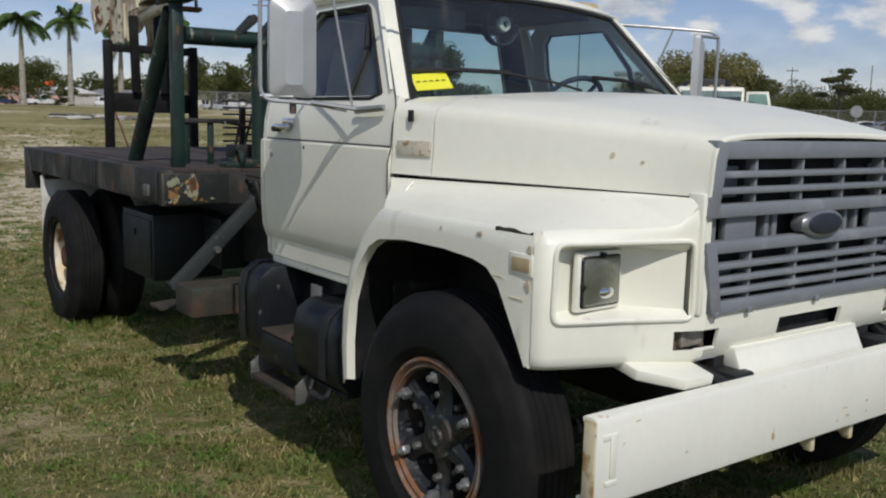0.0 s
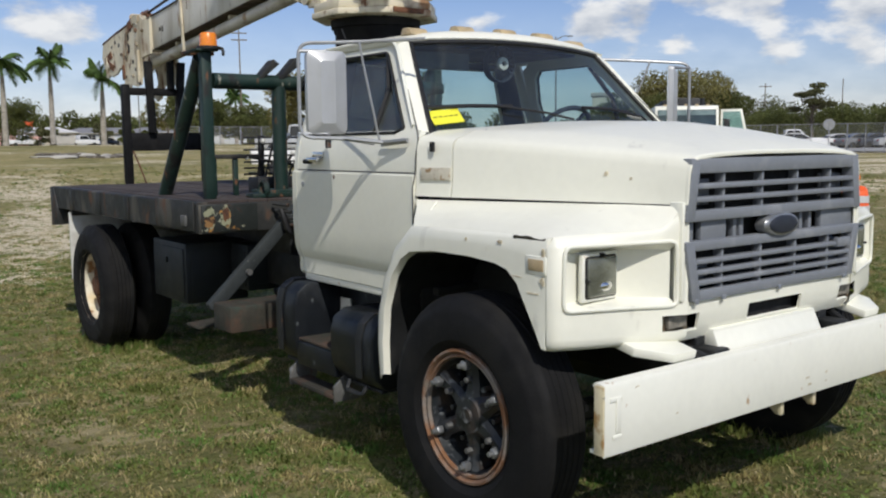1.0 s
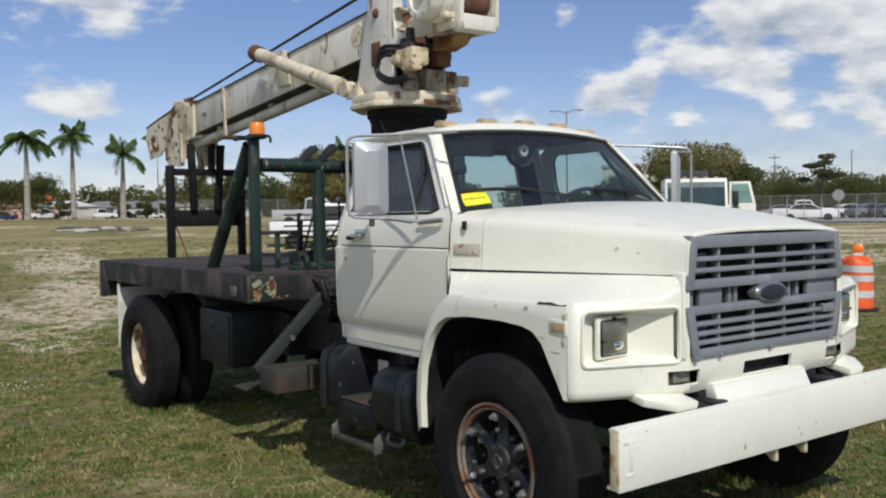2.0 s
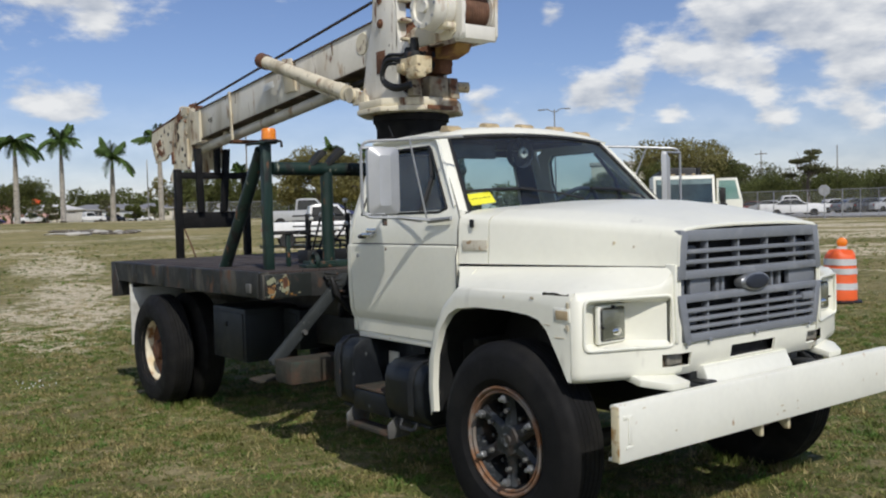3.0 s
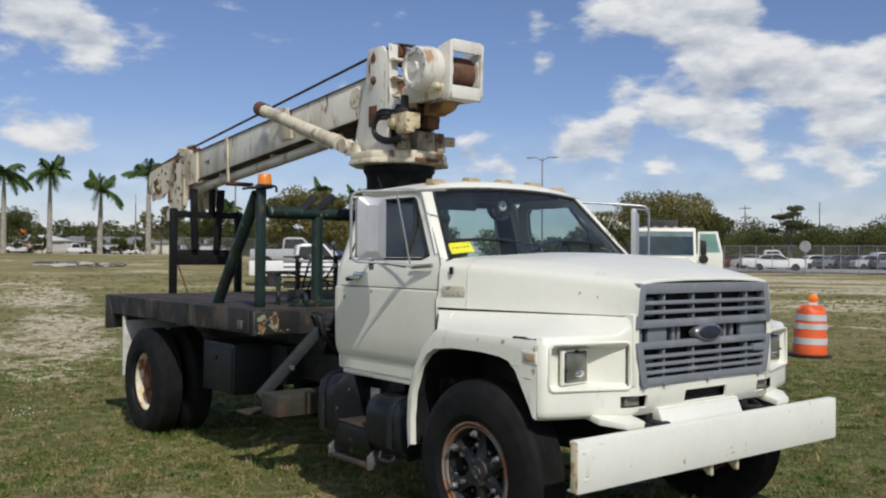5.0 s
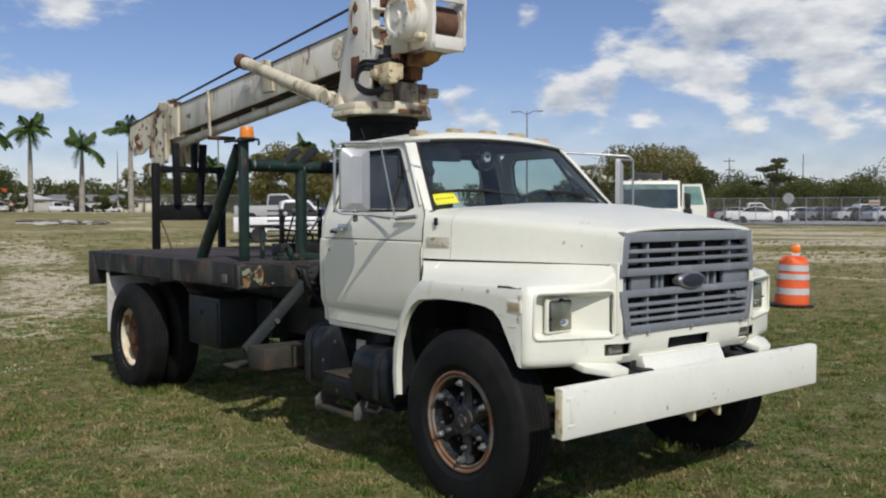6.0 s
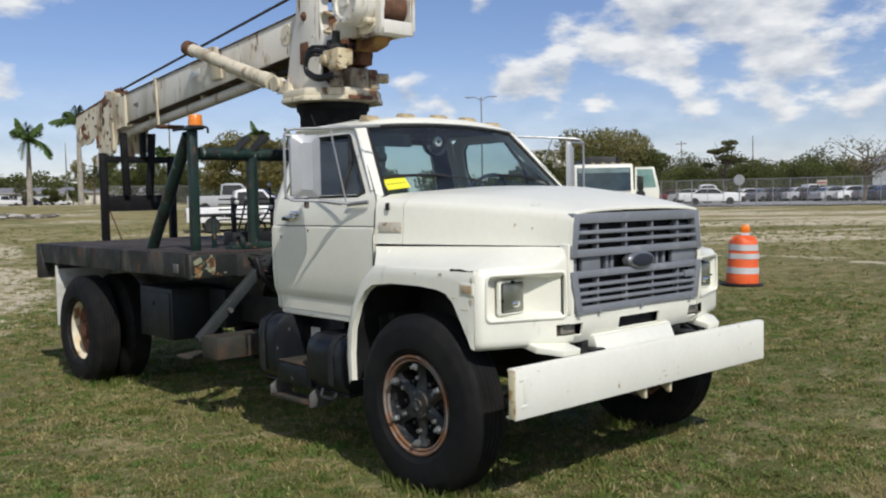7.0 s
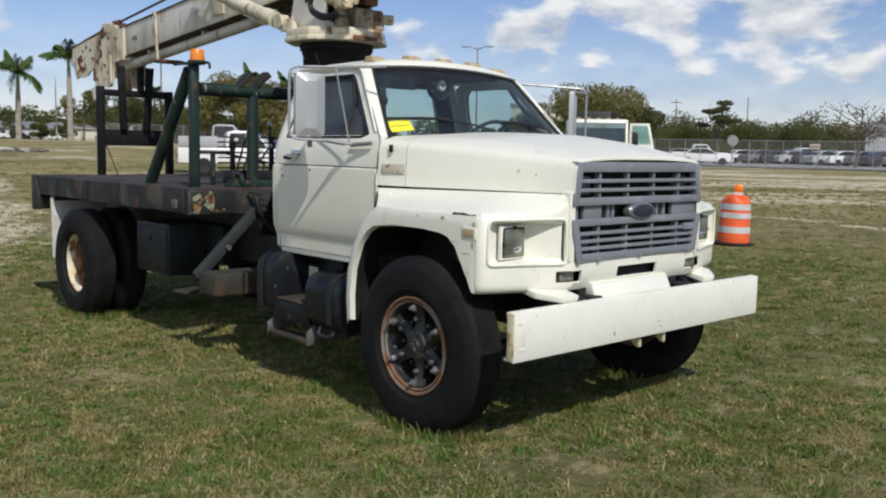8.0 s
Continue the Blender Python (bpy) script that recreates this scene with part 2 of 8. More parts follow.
M["black"] = material("black_chassis_paint", (0.011, 0.012, 0.013), 0.55, spots=[((0.05, 0.047, 0.043), 6, 0.55, 0.75, 1.5, 0.75), ((0.09, 0.05, 0.03), 15, 0.68, 0.78, 1.5, 0.85)], vary=0.3, bump=0.1, bump_scale=40)
M["pitch_black"] = material("sooty_black_paint", (0.0065, 0.0065, 0.007), 0.7, spec=0.25, spots=[((0.02, 0.019, 0.018), 7, 0.55, 0.75, 1.5, 0.8)], vary=0.3, bump=0.1)
M["tank"] = material("dark_blue_tank_paint", (0.0075, 0.0095, 0.0125), 0.42, spots=[((0.024, 0.028, 0.033), 5, 0.54, 0.72, 1.5, 0.5), ((0.10, 0.11, 0.115), 17, 0.67, 0.75, 2.0, 0.6)], spec=0.32, vary=0.3, bump=0.12, bump_scale=14)
M["toolbox"] = material("dark_toolbox_paint", (0.011, 0.015, 0.018), 0.5, spots=[((0.028, 0.032, 0.033), 4, 0.5, 0.75, 2, 0.65)], vary=0.25, bump=0.08, bump_scale=25)
M["rubber"] = material("tyre_rubber", (0.008, 0.008, 0.0085), 0.75, spec=0.25, spots=[((0.020, 0.019, 0.017), 5, 0.5, 0.8, 1, 0.9)], vary=0.2, bump=0.15, bump_scale=70)
M["rim_white"] = material("white_wheel_paint", (0.80, 0.74, 0.58), 0.5, spots=[((0.62, 0.46, 0.22), 5, 0.48, 0.68, 1, 0.7), ((0.30, 0.15, 0.06), 9, 0.58, 0.70, 1, 0.85)], vary=0.08, bump=0.1)
M["rim_rust"] = material("rusty_rim_steel", (0.24, 0.205, 0.175), 0.55, spots=[((0.20, 0.095, 0.045), 7, 0.40, 0.56, 1, 0.85), ((0.50, 0.48, 0.45), 11, 0.60, 0.70, 1, 0.5)], vary=0.2, bump=0.25, bump_scale=60)
M["spoke"] = material("oily_dark_cast_spoke", (0.018, 0.022, 0.026), 0.42, spots=[((0.060, 0.040, 0.027), 9, 0.52, 0.68, 1, 0.75), ((0.15, 0.16, 0.165), 24, 0.60, 0.70, 1, 0.5)], vary=0.3, bump=0.2, bump_scale=50)
M["lug"] = material("bare_metal_lug", (0.27, 0.28, 0.285), 0.35, 0.6, vary=0.15, bump=0.1)
M["grille"] = material("grey_grille_plastic", (0.205, 0.220, 0.245), 0.45, spots=[((0.30, 0.31, 0.33), 8, 0.55, 0.8, 1, 0.55)], vary=0.08, bump=0.02)
M["void"] = material("radiator_core_dark", (0.012, 0.012, 0.013), 0.8, vary=0.2, bump=0.2, bump_scale=90)
M["chrome"] = material("dull_chrome", (0.62, 0.62, 0.61), 0.16, 1.0, spots=[((0.40, 0.33, 0.26), 20, 0.66, 0.78, 1, 0.5)], vary=0.06)
M["alu"] = material("bare_aluminium", (0.40, 0.41, 0.42), 0.45, 0.6, vary=0.1, vary_scale=8, bump=0.04)
M["mirror_back"] = material("mirror_shell_grey", (0.46, 0.47, 0.48), 0.35, 0.35, spots=[((0.36, 0.36, 0.36), 5, 0.5, 0.8, 2, 0.5)], vary=0.05)
M["emblem"] = material("emblem_dark_blue", (0.020, 0.024, 0.036), 0.5, vary=0.05)
M["lens"] = material("headlamp_lens_glass", (0.19, 0.20, 0.165), 0.12, 0.45, vary=0.25, vary_scale=14, bump=0.25, bump_scale=90, coat=0.8)
M["reflector"] = material("lamp_reflector", (0.75, 0.75, 0.74), 0.14, 1.0, vary=0.05)
M["amber_lens"] = material("weathered_amber_lens", (0.52, 0.40, 0.24), 0.45, vary=0.15, vary_scale=20)
M["amber"] = material("amber_beacon_plastic", (0.85, 0.25, 0.02), 0.25, vary=0.1, coat=0.4)
M["roof_lamp"] = material("faded_roof_lamp_lens", (0.50, 0.39, 0.23), 0.45, vary=0.2, vary_scale=20)
M["yellow"] = material("yellow_paper_notice", (0.80, 0.76, 0.04), 0.6, vary=0.05)
M["ink"] = material("dark_ink", (0.05, 0.045, 0.03), 0.7, vary=0.1)
M["seal"] = material("black_rubber_seal", (0.012, 0.012, 0.012), 0.55, vary=0.15)
M["seam"] = material("panel_gap_shadow", (0.09, 0.088, 0.080), 0.8, vary=0.1)
M["interior"] = material("dark_blue_grey_trim", (0.028, 0.040, 0.060), 0.75, vary=0.2, bump=0.1)
M["seat"] = material("worn_grey_seat_vinyl", (0.10, 0.115, 0.13), 0.6, vary=0.2, vary_scale=8, bump=0.1)
M["glass"] = glass_material("windscreen_glass", (0.70, 0.82, 0.82), dust_sheen=0.030)
M["glass_dark"] = glass_material("tinted_side_glass", (0.62, 0.70, 0.69), dust_sheen=0.10)
M["cable"] = material("steel_wire_rope", (0.07, 0.055, 0.045), 0.6, 0.3, vary=0.3, vary_scale=40, bump=0.3, bump_scale=150)
M["rope_drum"] = material("rusty_wound_rope", (0.17, 0.085, 0.05), 0.7, 0.2, vary=0.3, vary_scale=12, bump=0.3, bump_scale=100)
M["motor"] = material("yellowed_motor_paint", (0.60, 0.51, 0.33), 0.55, spots=[((0.30, 0.19, 0.09), 14, 0.50, 0.62, 1, 0.8), (RUST_DARK, 26, 0.58, 0.68, 1, 0.9)], vary=0.15, bump=0.2)
M["ochre"] = material("ochre_primer", (0.33, 0.19, 0.05), 0.7, spots=[(RUST, 10, 0.46, 0.62, 1, 0.85)], vary=0.2, bump=0.2)
M["hose"] = material("black_hydraulic_hose", (0.012, 0.012, 0.013), 0.45, vary=0.1)
M["knob"] = material("white_lever_knob", (0.75, 0.75, 0.72), 0.35, vary=0.05)
M["step_wood"] = material("muddy_outrigger_paint", (0.036, 0.033, 0.024), 0.8, spots=[((0.075, 0.045, 0.03), 7, 0.5, 0.65, 1, 0.9), ((0.03, 0.045, 0.035), 12, 0.58, 0.7, 1, 0.8)], vary=0.25, bump=0.35, bump_scale=50)
M["mud"] = material("mudflap_grey_white", (0.62, 0.62, 0.58), 0.6, spots=[((0.40, 0.38, 0.33), 6, 0.5, 0.75, 1, 0.8)], vary=0.08)

M["end_rust"] = material("rust_edged_cream_paint", (0.70, 0.62, 0.42), 0.6, spots=[((0.40, 0.24, 0.09), 14, 0.52, 0.64, 1, 0.8), (RUST_DARK, 30, 0.64, 0.72, 1, 0.9)], vary=0.1, bump=0.2)
M["pocket"] = material("grimy_lamp_pocket", (0.22, 0.18, 0.12), 0.7, spots=[(RUST, 14, 0.5, 0.62, 1, 0.85), (RUST_DARK, 22, 0.58, 0.68, 1, 0.9)], vary=0.2, bump=0.2)
M["chip"] = material("chipped_primer", (0.58, 0.51, 0.37), 0.8, spots=[((0.36, 0.22, 0.12), 40, 0.58, 0.70, 1, 0.7)], vary=0.2)
M["pocket_lens"] = material("clouded_lamp_lens", (0.28, 0.26, 0.22), 0.3, vary=0.35, vary_scale=25)
M["emblem_rim"] = material("weathered_emblem_rim", (0.30, 0.31, 0.32), 0.35, 0.6, vary=0.2, vary_scale=20)
M["dull_steel"] = material("dull_dirty_steel", (0.13, 0.13, 0.125), 0.55, 0.3, spots=[((0.28, 0.28, 0.27), 14, 0.6, 0.72, 1, 0.5), (RUST, 16, 0.62, 0.72, 1, 0.85)], vary=0.2, bump=0.2)


# ---- mesh helpers ----
def part(name, bm, mat, parent=None, label="", smooth=35.0):
    me = bpy.data.meshes.new(name)
    bmesh.ops.recalc_face_normals(bm, faces=bm.faces[:])
    bm.to_mesh(me)
    bm.free()
    me.materials.append(mat)
    if smooth:
        me.shade_smooth()
        me.set_sharp_from_angle(angle=radians(smooth))
    ob = new(name, me)
    if parent is not None:
        ob.parent = parent
    if label:
        tagged(ob, label)
    return ob


def thing(name, label, category, at=(0, 0, 0), group="", kind=""):
    ob = new(name)
    ob.location = at
    ob.empty_display_size = 0.2
    return tagged(ob, label, category, group, kind)


def box(x0, x1, y0, y1, z0, z1, bevel=0.006, bm=None, seg=2, m=None):
    bm = bm or bmesh.new()
    cx, cy, cz = (x0 + x1) / 2, (y0 + y1) / 2, (z0 + z1) / 2
    mm = Matrix.Translation((cx, cy, cz)) @ Matrix.Diagonal((abs(x1 - x0), abs(y1 - y0), abs(z1 - z0), 1))
    if m is not None:
        mm = m @ mm
    t = bmesh.new()
    bmesh.ops.create_cube(t, size=1.0, matrix=mm)
    if bevel:
        bmesh.ops.bevel(t, geom=t.edges[:], offset=bevel, segments=seg, affect="EDGES", profile=0.5)
    return join(bm, t)


def join(bm, other):
    me = bpy.data.meshes.new("tmp")
    other.to_mesh(me)
    other.free()
    bm.from_mesh(me)
    bpy.data.meshes.remove(me)
    return bm


def prism(pts, axis, a0, a1, bevel=0.0, bm=None):
    """Extrudes a polygon given in the two other axes (in x, y, z order) from a0 to a1 along axis."""
    t = bmesh.new()

    def put(p, a):
        return {"x": (a, p[0], p[1]), "y": (p[0], a, p[1]), "z": (p[0], p[1], a)}[axis]

    lo = [t.verts.new(put(p, a0)) for p in pts]
    hi = [t.verts.new(put(p, a1)) for p in pts]
    n = len(pts)
    for i in range(n):
        t.faces.new((lo[i], lo[(i + 1) % n], hi[(i + 1) % n], hi[i]))
    t.faces.new(lo[::-1])
    t.faces.new(hi)
    bmesh.ops.recalc_face_normals(t, faces=t.faces[:])
    if bevel:
        bmesh.ops.bevel(t, geom=t.edges[:], offset=bevel, segments=2, affect="EDGES", profile=0.5)
    return join(bm, t) if bm is not None else t


def tube(pts, r, n=10, bm=None, r_end=None):
    """A round bar along a polyline."""
    bm = bm or bmesh.new()
    pts = [Vector(p) for p in pts]
    rings, side = [], None
    for i, p in enumerate(pts):
        d = (pts[min(i + 1, len(pts) - 1)] - pts[max(i - 1, 0)]).normalized()
        if side is None:
            side = d.orthogonal().normalized()
        side = (side - d * side.dot(d)).normalized()
        up = d.cross(side)
        rr = r if r_end is None else r + (r_end - r) * i / (len(pts) - 1)
        rings.append([bm.verts.new(p + (side * math.cos(a) + up * math.sin(a)) * rr) for a in (2 * math.pi * k / n for k in range(n))])
    for a, b in zip(rings, rings[1:]):
        for k in range(n):
            bm.faces.new((a[k], a[(k + 1) % n], b[(k + 1) % n], b[k]))
    bm.faces.new(rings[0][::-1])
    bm.faces.new(rings[-1])
    return bm


def arc_path(corners, radius, seg=5):
    """A polyline whose corners are rounded."""
    c = [Vector(p) for p in corners]
    out = [c[0]]
    for a, b, d in zip(c, c[1:], c[2:]):
        u, v = (a - b).normalized(), (d - b).normalized()
        k = min(radius, (a - b).length * 0.45, (d - b).length * 0.45)
        p, q = b + u * k, b + v * k
        out += [p.lerp(b, s).lerp(b.lerp(q, s), s) for s in (i / seg for i in range(seg + 1))]
    return out + [c[-1]]


def lathe(profile, centre, axis="y", n=48, bm=None, closed=False):
    """Turns (radius, along) pairs about an axis through centre."""
    bm = bm or bmesh.new()
    cx, cy, cz = centre
    rings = []
    for r, h in profile:
        ring = []
        for k in range(n):
            a = 2 * math.pi * k / n
            u, v = r * math.cos(a), r * math.sin(a)
            ring.append(bm.verts.new({"y": (cx + u, cy + h, cz + v), "z": (cx + u, cy + v, cz + h), "x": (cx + h, cy + u, cz + v)}[axis]))
        rings.append(ring)
    pairs = list(zip(rings, rings[1:])) + ([(rings[-1], rings[0])] if closed else [])
    for a, b in pairs:
        for k in range(n):
            bm.faces.new((a[k], a[(k + 1) % n], b[(k + 1) % n], b[k]))
    if not closed:
        bm.faces.new(rings[0][::-1])
        bm.faces.new(rings[-1])
    return bm


def sheet(grid, thick=0.012, bm=None, cut=None):
    """A curved panel through rows of points, given thickness. cut(i, j) leaves a cell open."""
    bm = bm or bmesh.new()
    t = bmesh.new()
    v = [[t.verts.new(p) for p in row] for row in grid]
    for i in range(len(v) - 1):
        for j in range(len(v[0]) - 1):
            if cut and cut(i, j):
                continue
            t.faces.new((v[i][j], v[i][j + 1], v[i + 1][j + 1], v[i + 1][j]))
    for w in [w for w in t.verts if not w.link_faces]:
        t.verts.remove(w)
    bmesh.ops.recalc_face_normals(t, faces=t.faces[:])
    if thick:
        bmesh.ops.solidify(t, geom=t.faces[:], thickness=thick)
    return join(bm, t)


def mix3(a, b, s):
    return tuple(p + (q - p) * s for p, q in zip(a, b))


def interp(x, table):
    for (x0, v0), (x1, v1) in zip(table, table[1:]):
        if x <= x1:
            s = max(0, min(1, (x - x0) / (x1 - x0)))
            return v0 + (v1 - v0) * s
    return table[-1][1]


def smoothstep(a, b, x):
    s = max(0.0, min(1.0, (x - a) / (b - a)))
    return s * s * (3 - 2 * s)


def ground_z(x, y):
    """The field: flat under the truck, rising gently toward the houses and the car park."""
    r = math.hypot(x, y)
    near = 0.035 + 0.012 * max(-6.0, min(1.0, x)) * (1 - smoothstep(6, 14, r))
    ux = -x / max(r, 1e-6)
    far = 0.80 + 1.10 * smoothstep(0.55, 0.98, ux)
    return near + (far - 0.035) * smoothstep(14, 82, r)


# ---- the crane truck ----
truck = thing("crane_truck", "old white flatbed truck with rusty cream crane parked on grass", "crane truck")


def wheel_tyre(cx, y_out, cz, s, R=0.505, width=0.25):
    """s: -1 on the right side, +1 on the left; the outer face lies at y_out."""
    w = -s * width
    prof = [(0.275, 0.03), (0.29, 0.008), (0.312, -0.004), (0.318, -0.010), (0.36, -0.016), (0.43, -0.010), (0.452, -0.004), (0.458, 0.002), (0.480, 0.012), (0.497, 0.028), (R, 0.044)]
    tread = []
    for k in range(5):
        a = 0.05 + (width - 0.10) * k / 5
        b = 0.05 + (width - 0.10) * (k + 1) / 5
        tread += [(R, a + 0.003), (R, b - 0.006), (R - 0.006, b - 0.005), (R - 0.006, b - 0.001)]
    full = prof + tread[:-2] + [(R, width - 0.05), (0.492, width - 0.034), (0.43, width - 0.004), (0.36, width), (0.285, width - 0.03)]
    return lathe([(r, -s * h) for r, h in full], (cx, y_out, cz), "y", 64, closed=True)


def front_wheel(s, name):
    y, cz = s * 1.125, 0.545
    wheel = part(name, wheel_tyre(0, y, cz, s), M["rubber"], truck, "worn black truck tyre on a cast spoke wheel")
    rim = lathe([(0.276, -s * 0.005), (0.282, s * 0.002), (0.280, s * 0.012), (0.270, s * 0.014), (0.262, s * 0.002), (0.258, -s * 0.006), (0.254, s * 0.004), (0.246, s * 0.004), (0.242, -s * 0.010), (0.244, -s * 0.06), (0.240, -s * 0.18), (0.270, -s * 0.19)], (0, y - s * 0.015, cz), "y", 56, closed=True)
    part("rim", rim, M["rim_rust"], wheel, "rust-ringed steel rim")
    part("rim_barrel", lathe([(0.2425, -s * 0.012), (0.2395, -s * 0.012), (0.232, -s * 0.05), (0.224, -s * 0.16), (0.2275, -s * 0.16), (0.235, -s * 0.05)], (0, y - s * 0.015, cz), "y", 48, closed=True), M["spoke"], wheel)
    hub = lathe([(0.0001, s * 0.022), (0.030, s * 0.024), (0.034, s * 0.014), (0.074, s * 0.012), (0.082, s * 0.0), (0.092, -s * 0.01), (0.11, -s * 0.04), (0.12, -s * 0.12), (0.0001, -s * 0.13)], (0, y - s * 0.045, cz), "y", 32)
    part("hub", hub, M["spoke"], wheel, "oily dark hub")
    part("brake_drum", lathe([(0.0001, 0), (0.215, 0), (0.225, -s * 0.01), (0.225, -s * 0.09), (0.0001, -s * 0.1)], (0, y - s * 0.15, cz), "y", 40), M["spoke"], wheel)
    for k in range(6):
        a = math.radians(90 + 60 * k)
        sp = bmesh.new()
        ex, ez = math.cos(a), math.sin(a)
        rings = []
        for r, half_w, d0, d1 in ((0.070, 0.050, 0.040, 0.12), (0.13, 0.036, 0.052, 0.13), (0.19, 0.034, 0.046, 0.13), (0.232, 0.050, 0.036, 0.12)):
            c = Vector((ex * r, 0, cz + ez * r))
            t = Vector((-ez, 0, ex))
            rings.append([sp.verts.new((p.x, y - s * dd, p.z)) for p, dd in ((c - t * half_w, d0 + 0.018), (c - t * half_w * 0.45, d0), (c + t * half_w * 0.45, d0), (c + t * half_w, d0 + 0.018), (c + t * half_w, d1), (c - t * half_w, d1))])
        for p, q in zip(rings, rings[1:]):
            for i in range(6):
                sp.faces.new((p[i], p[(i + 1) % 6], q[(i + 1) % 6], q[i]))
        sp.faces.new(rings[0])
        sp.faces.new(rings[-1][::-1])
        part("spoke", sp, M["spoke"], wheel)
        nut = bmesh.new()
        lathe([(0.0001, s * 0.030), (0.012, s * 0.028), (0.015, 0.0)], (ex * 0.150, y - s * 0.052, cz + ez * 0.150), "y", 6, nut)
        part("nut", nut, M["dull_steel"], wheel)
        a2 = a + math.radians(30)
        bolt = lathe([(0.0001, s * 0.045), (0.012, s * 0.043), (0.014, 0.0)], (math.cos(a2) * 0.135, y - s * 0.10, cz + math.sin(a2) * 0.135), "y", 6)
        part("stud", bolt, M["spoke"], wheel)
        r = 0.214
        lug = box(-0.019, 0.019, -0.018, 0.018, -0.017, 0.017, 0.008)
        lug.transform(Matrix.Translation((ex * r, y - s * 0.024, cz + ez * r)) @ Matrix.Rotation(-a, 4, "Y"))
        lathe([(0.0001, s * 0.038), (0.011, s * 0.036), (0.013, 0.0)], (ex * r, y - s * 0.024, cz + ez * r), "y", 8, lug)
        part("lug_clamp", lug, M["lug"], wheel, "bright bare-metal rim clamp")
    wheel.location = (-0.10, 0, -0.022)
    return wheel


front_wheel(-1, "front_wheel")
front_wheel(1, "front_wheel")


def rear_wheel(s):
    cx, cz = -4.98, 0.485
    y = s * 1.20
    wheel = part("rear_wheel", wheel_tyre(cx, y, cz, s, 0.515, 0.25), M["rubber"], truck, "outer rear dual tyre, worn black rubber")
    dish = lathe([(0.300, s * 0.002), (0.306, s * 0.008), (0.300, s * 0.012), (0.288, s * 0.004), (0.275, -s * 0.03), (0.268, -s * 0.185), (0.278, -s * 0.185), (0.29, -s * 0.03)], (cx, y - s * 0.015, cz), "y", 56, closed=True)
    part("rim", dish, M["rim_white"], wheel, "deep white-painted rim with rust stains")
    part("wheel_disc", lathe([(0.268, -s * 0.105), (0.235, -s * 0.12), (0.10, -s * 0.13), (0.01, -s * 0.13), (0.01, -s * 0.145), (0.268, -s * 0.13)], (cx, y - s * 0.015, cz), "y", 48, closed=True), M["rust"], wheel, "brown rusted wheel disc")
    hub = lathe([(0.0001, s * 0.09), (0.075, s * 0.09), (0.09, s * 0.07), (0.10, 0.0), (0.16, -s * 0.005), (0.165, -s * 0.03), (0.0001, -s * 0.04)], (cx, y - s * 0.135, cz), "y", 32)
    for k in range(8):
        a = 2 * math.pi * k / 8
        lathe([(0.0001, s * 0.03), (0.015, s * 0.028), (0.017, 0)], (cx + 0.135 * math.cos(a), y - s * 0.140, cz + 0.135 * math.sin(a)), "y", 6, hub)
    part("hub", hub, M["rust"], wheel, "rusty axle hub with wheel nuts")
    part("inner_tyre", wheel_tyre(cx, s * 0.90, cz, s, 0.515, 0.25), M["rubber"], truck, "inner rear dual tyre")


rear_wheel(-1)
rear_wheel(1)

# chassis and running gear
for s in (-1, 1):
    part("bed_sill", box(-6.02, -2.76, s * 0.38, s * 0.49, 0.902, 1.098, 0.006), M["black"], truck)
    part("frame_rail", box(-6.05, 0.56, s * 0.40, s * 0.47, 0.66, 0.90, 0.01), M["black"], truck)
part("front_axle", tube([(-0.1, -1.0, 0.5), (-0.1, -0.75, 0.46), (-0.1, -0.6, 0.42), (-0.1, 0.6, 0.42), (-0.1, 0.75, 0.46), (-0.1, 1.0, 0.5)], 0.05, 10), M["black"], truck)
ax = tube([(-4.98, -0.95, 0.485), (-4.98, 0.95, 0.485)], 0.085, 14)
lathe([(0.0001, 0.24), (0.12, 0.22), (0.20, 0.10), (0.22, 0.0), (0.20, -0.1), (0.12, -0.2), (0.0001, -0.22)], (-4.98, 0, 0.485), "x", 24, ax)
part("rear_axle", ax, M["black"], truck)
part("engine", box(-0.75, 0.36, -0.36, 0.36, 0.55, 1.30, 0.05), M["black"], truck)
part("gearbox", box(-1.7, -0.7, -0.22, 0.22, 0.5, 0.95, 0.06), M["black"], truck)
part("drive_shaft", tube([(-1.7, 0, 0.68), (-4.75, 0, 0.52)], 0.05, 10), M["black"], truck)
part("radiator", box(0.40, 0.50, -0.56, 0.56, 0.82, 1.50, 0.01), M["void"], truck)
for s in (-1, 1):
    spring = bmesh.new()
    for k in range(5):
        L_ = 0.62 - 0.09 * k
        pts = [(-4.98 + L_ * u, s * 0.50, 0.63 - 0.02 * k + 0.10 * u * u) for u in (-1, -0.5, 0, 0.5, 1)]
        for p, q in zip(pts, pts[1:]):
            tube([p, q], 0.022, 4, spring)
    part("leaf_spring", spring, M["black"], truck)

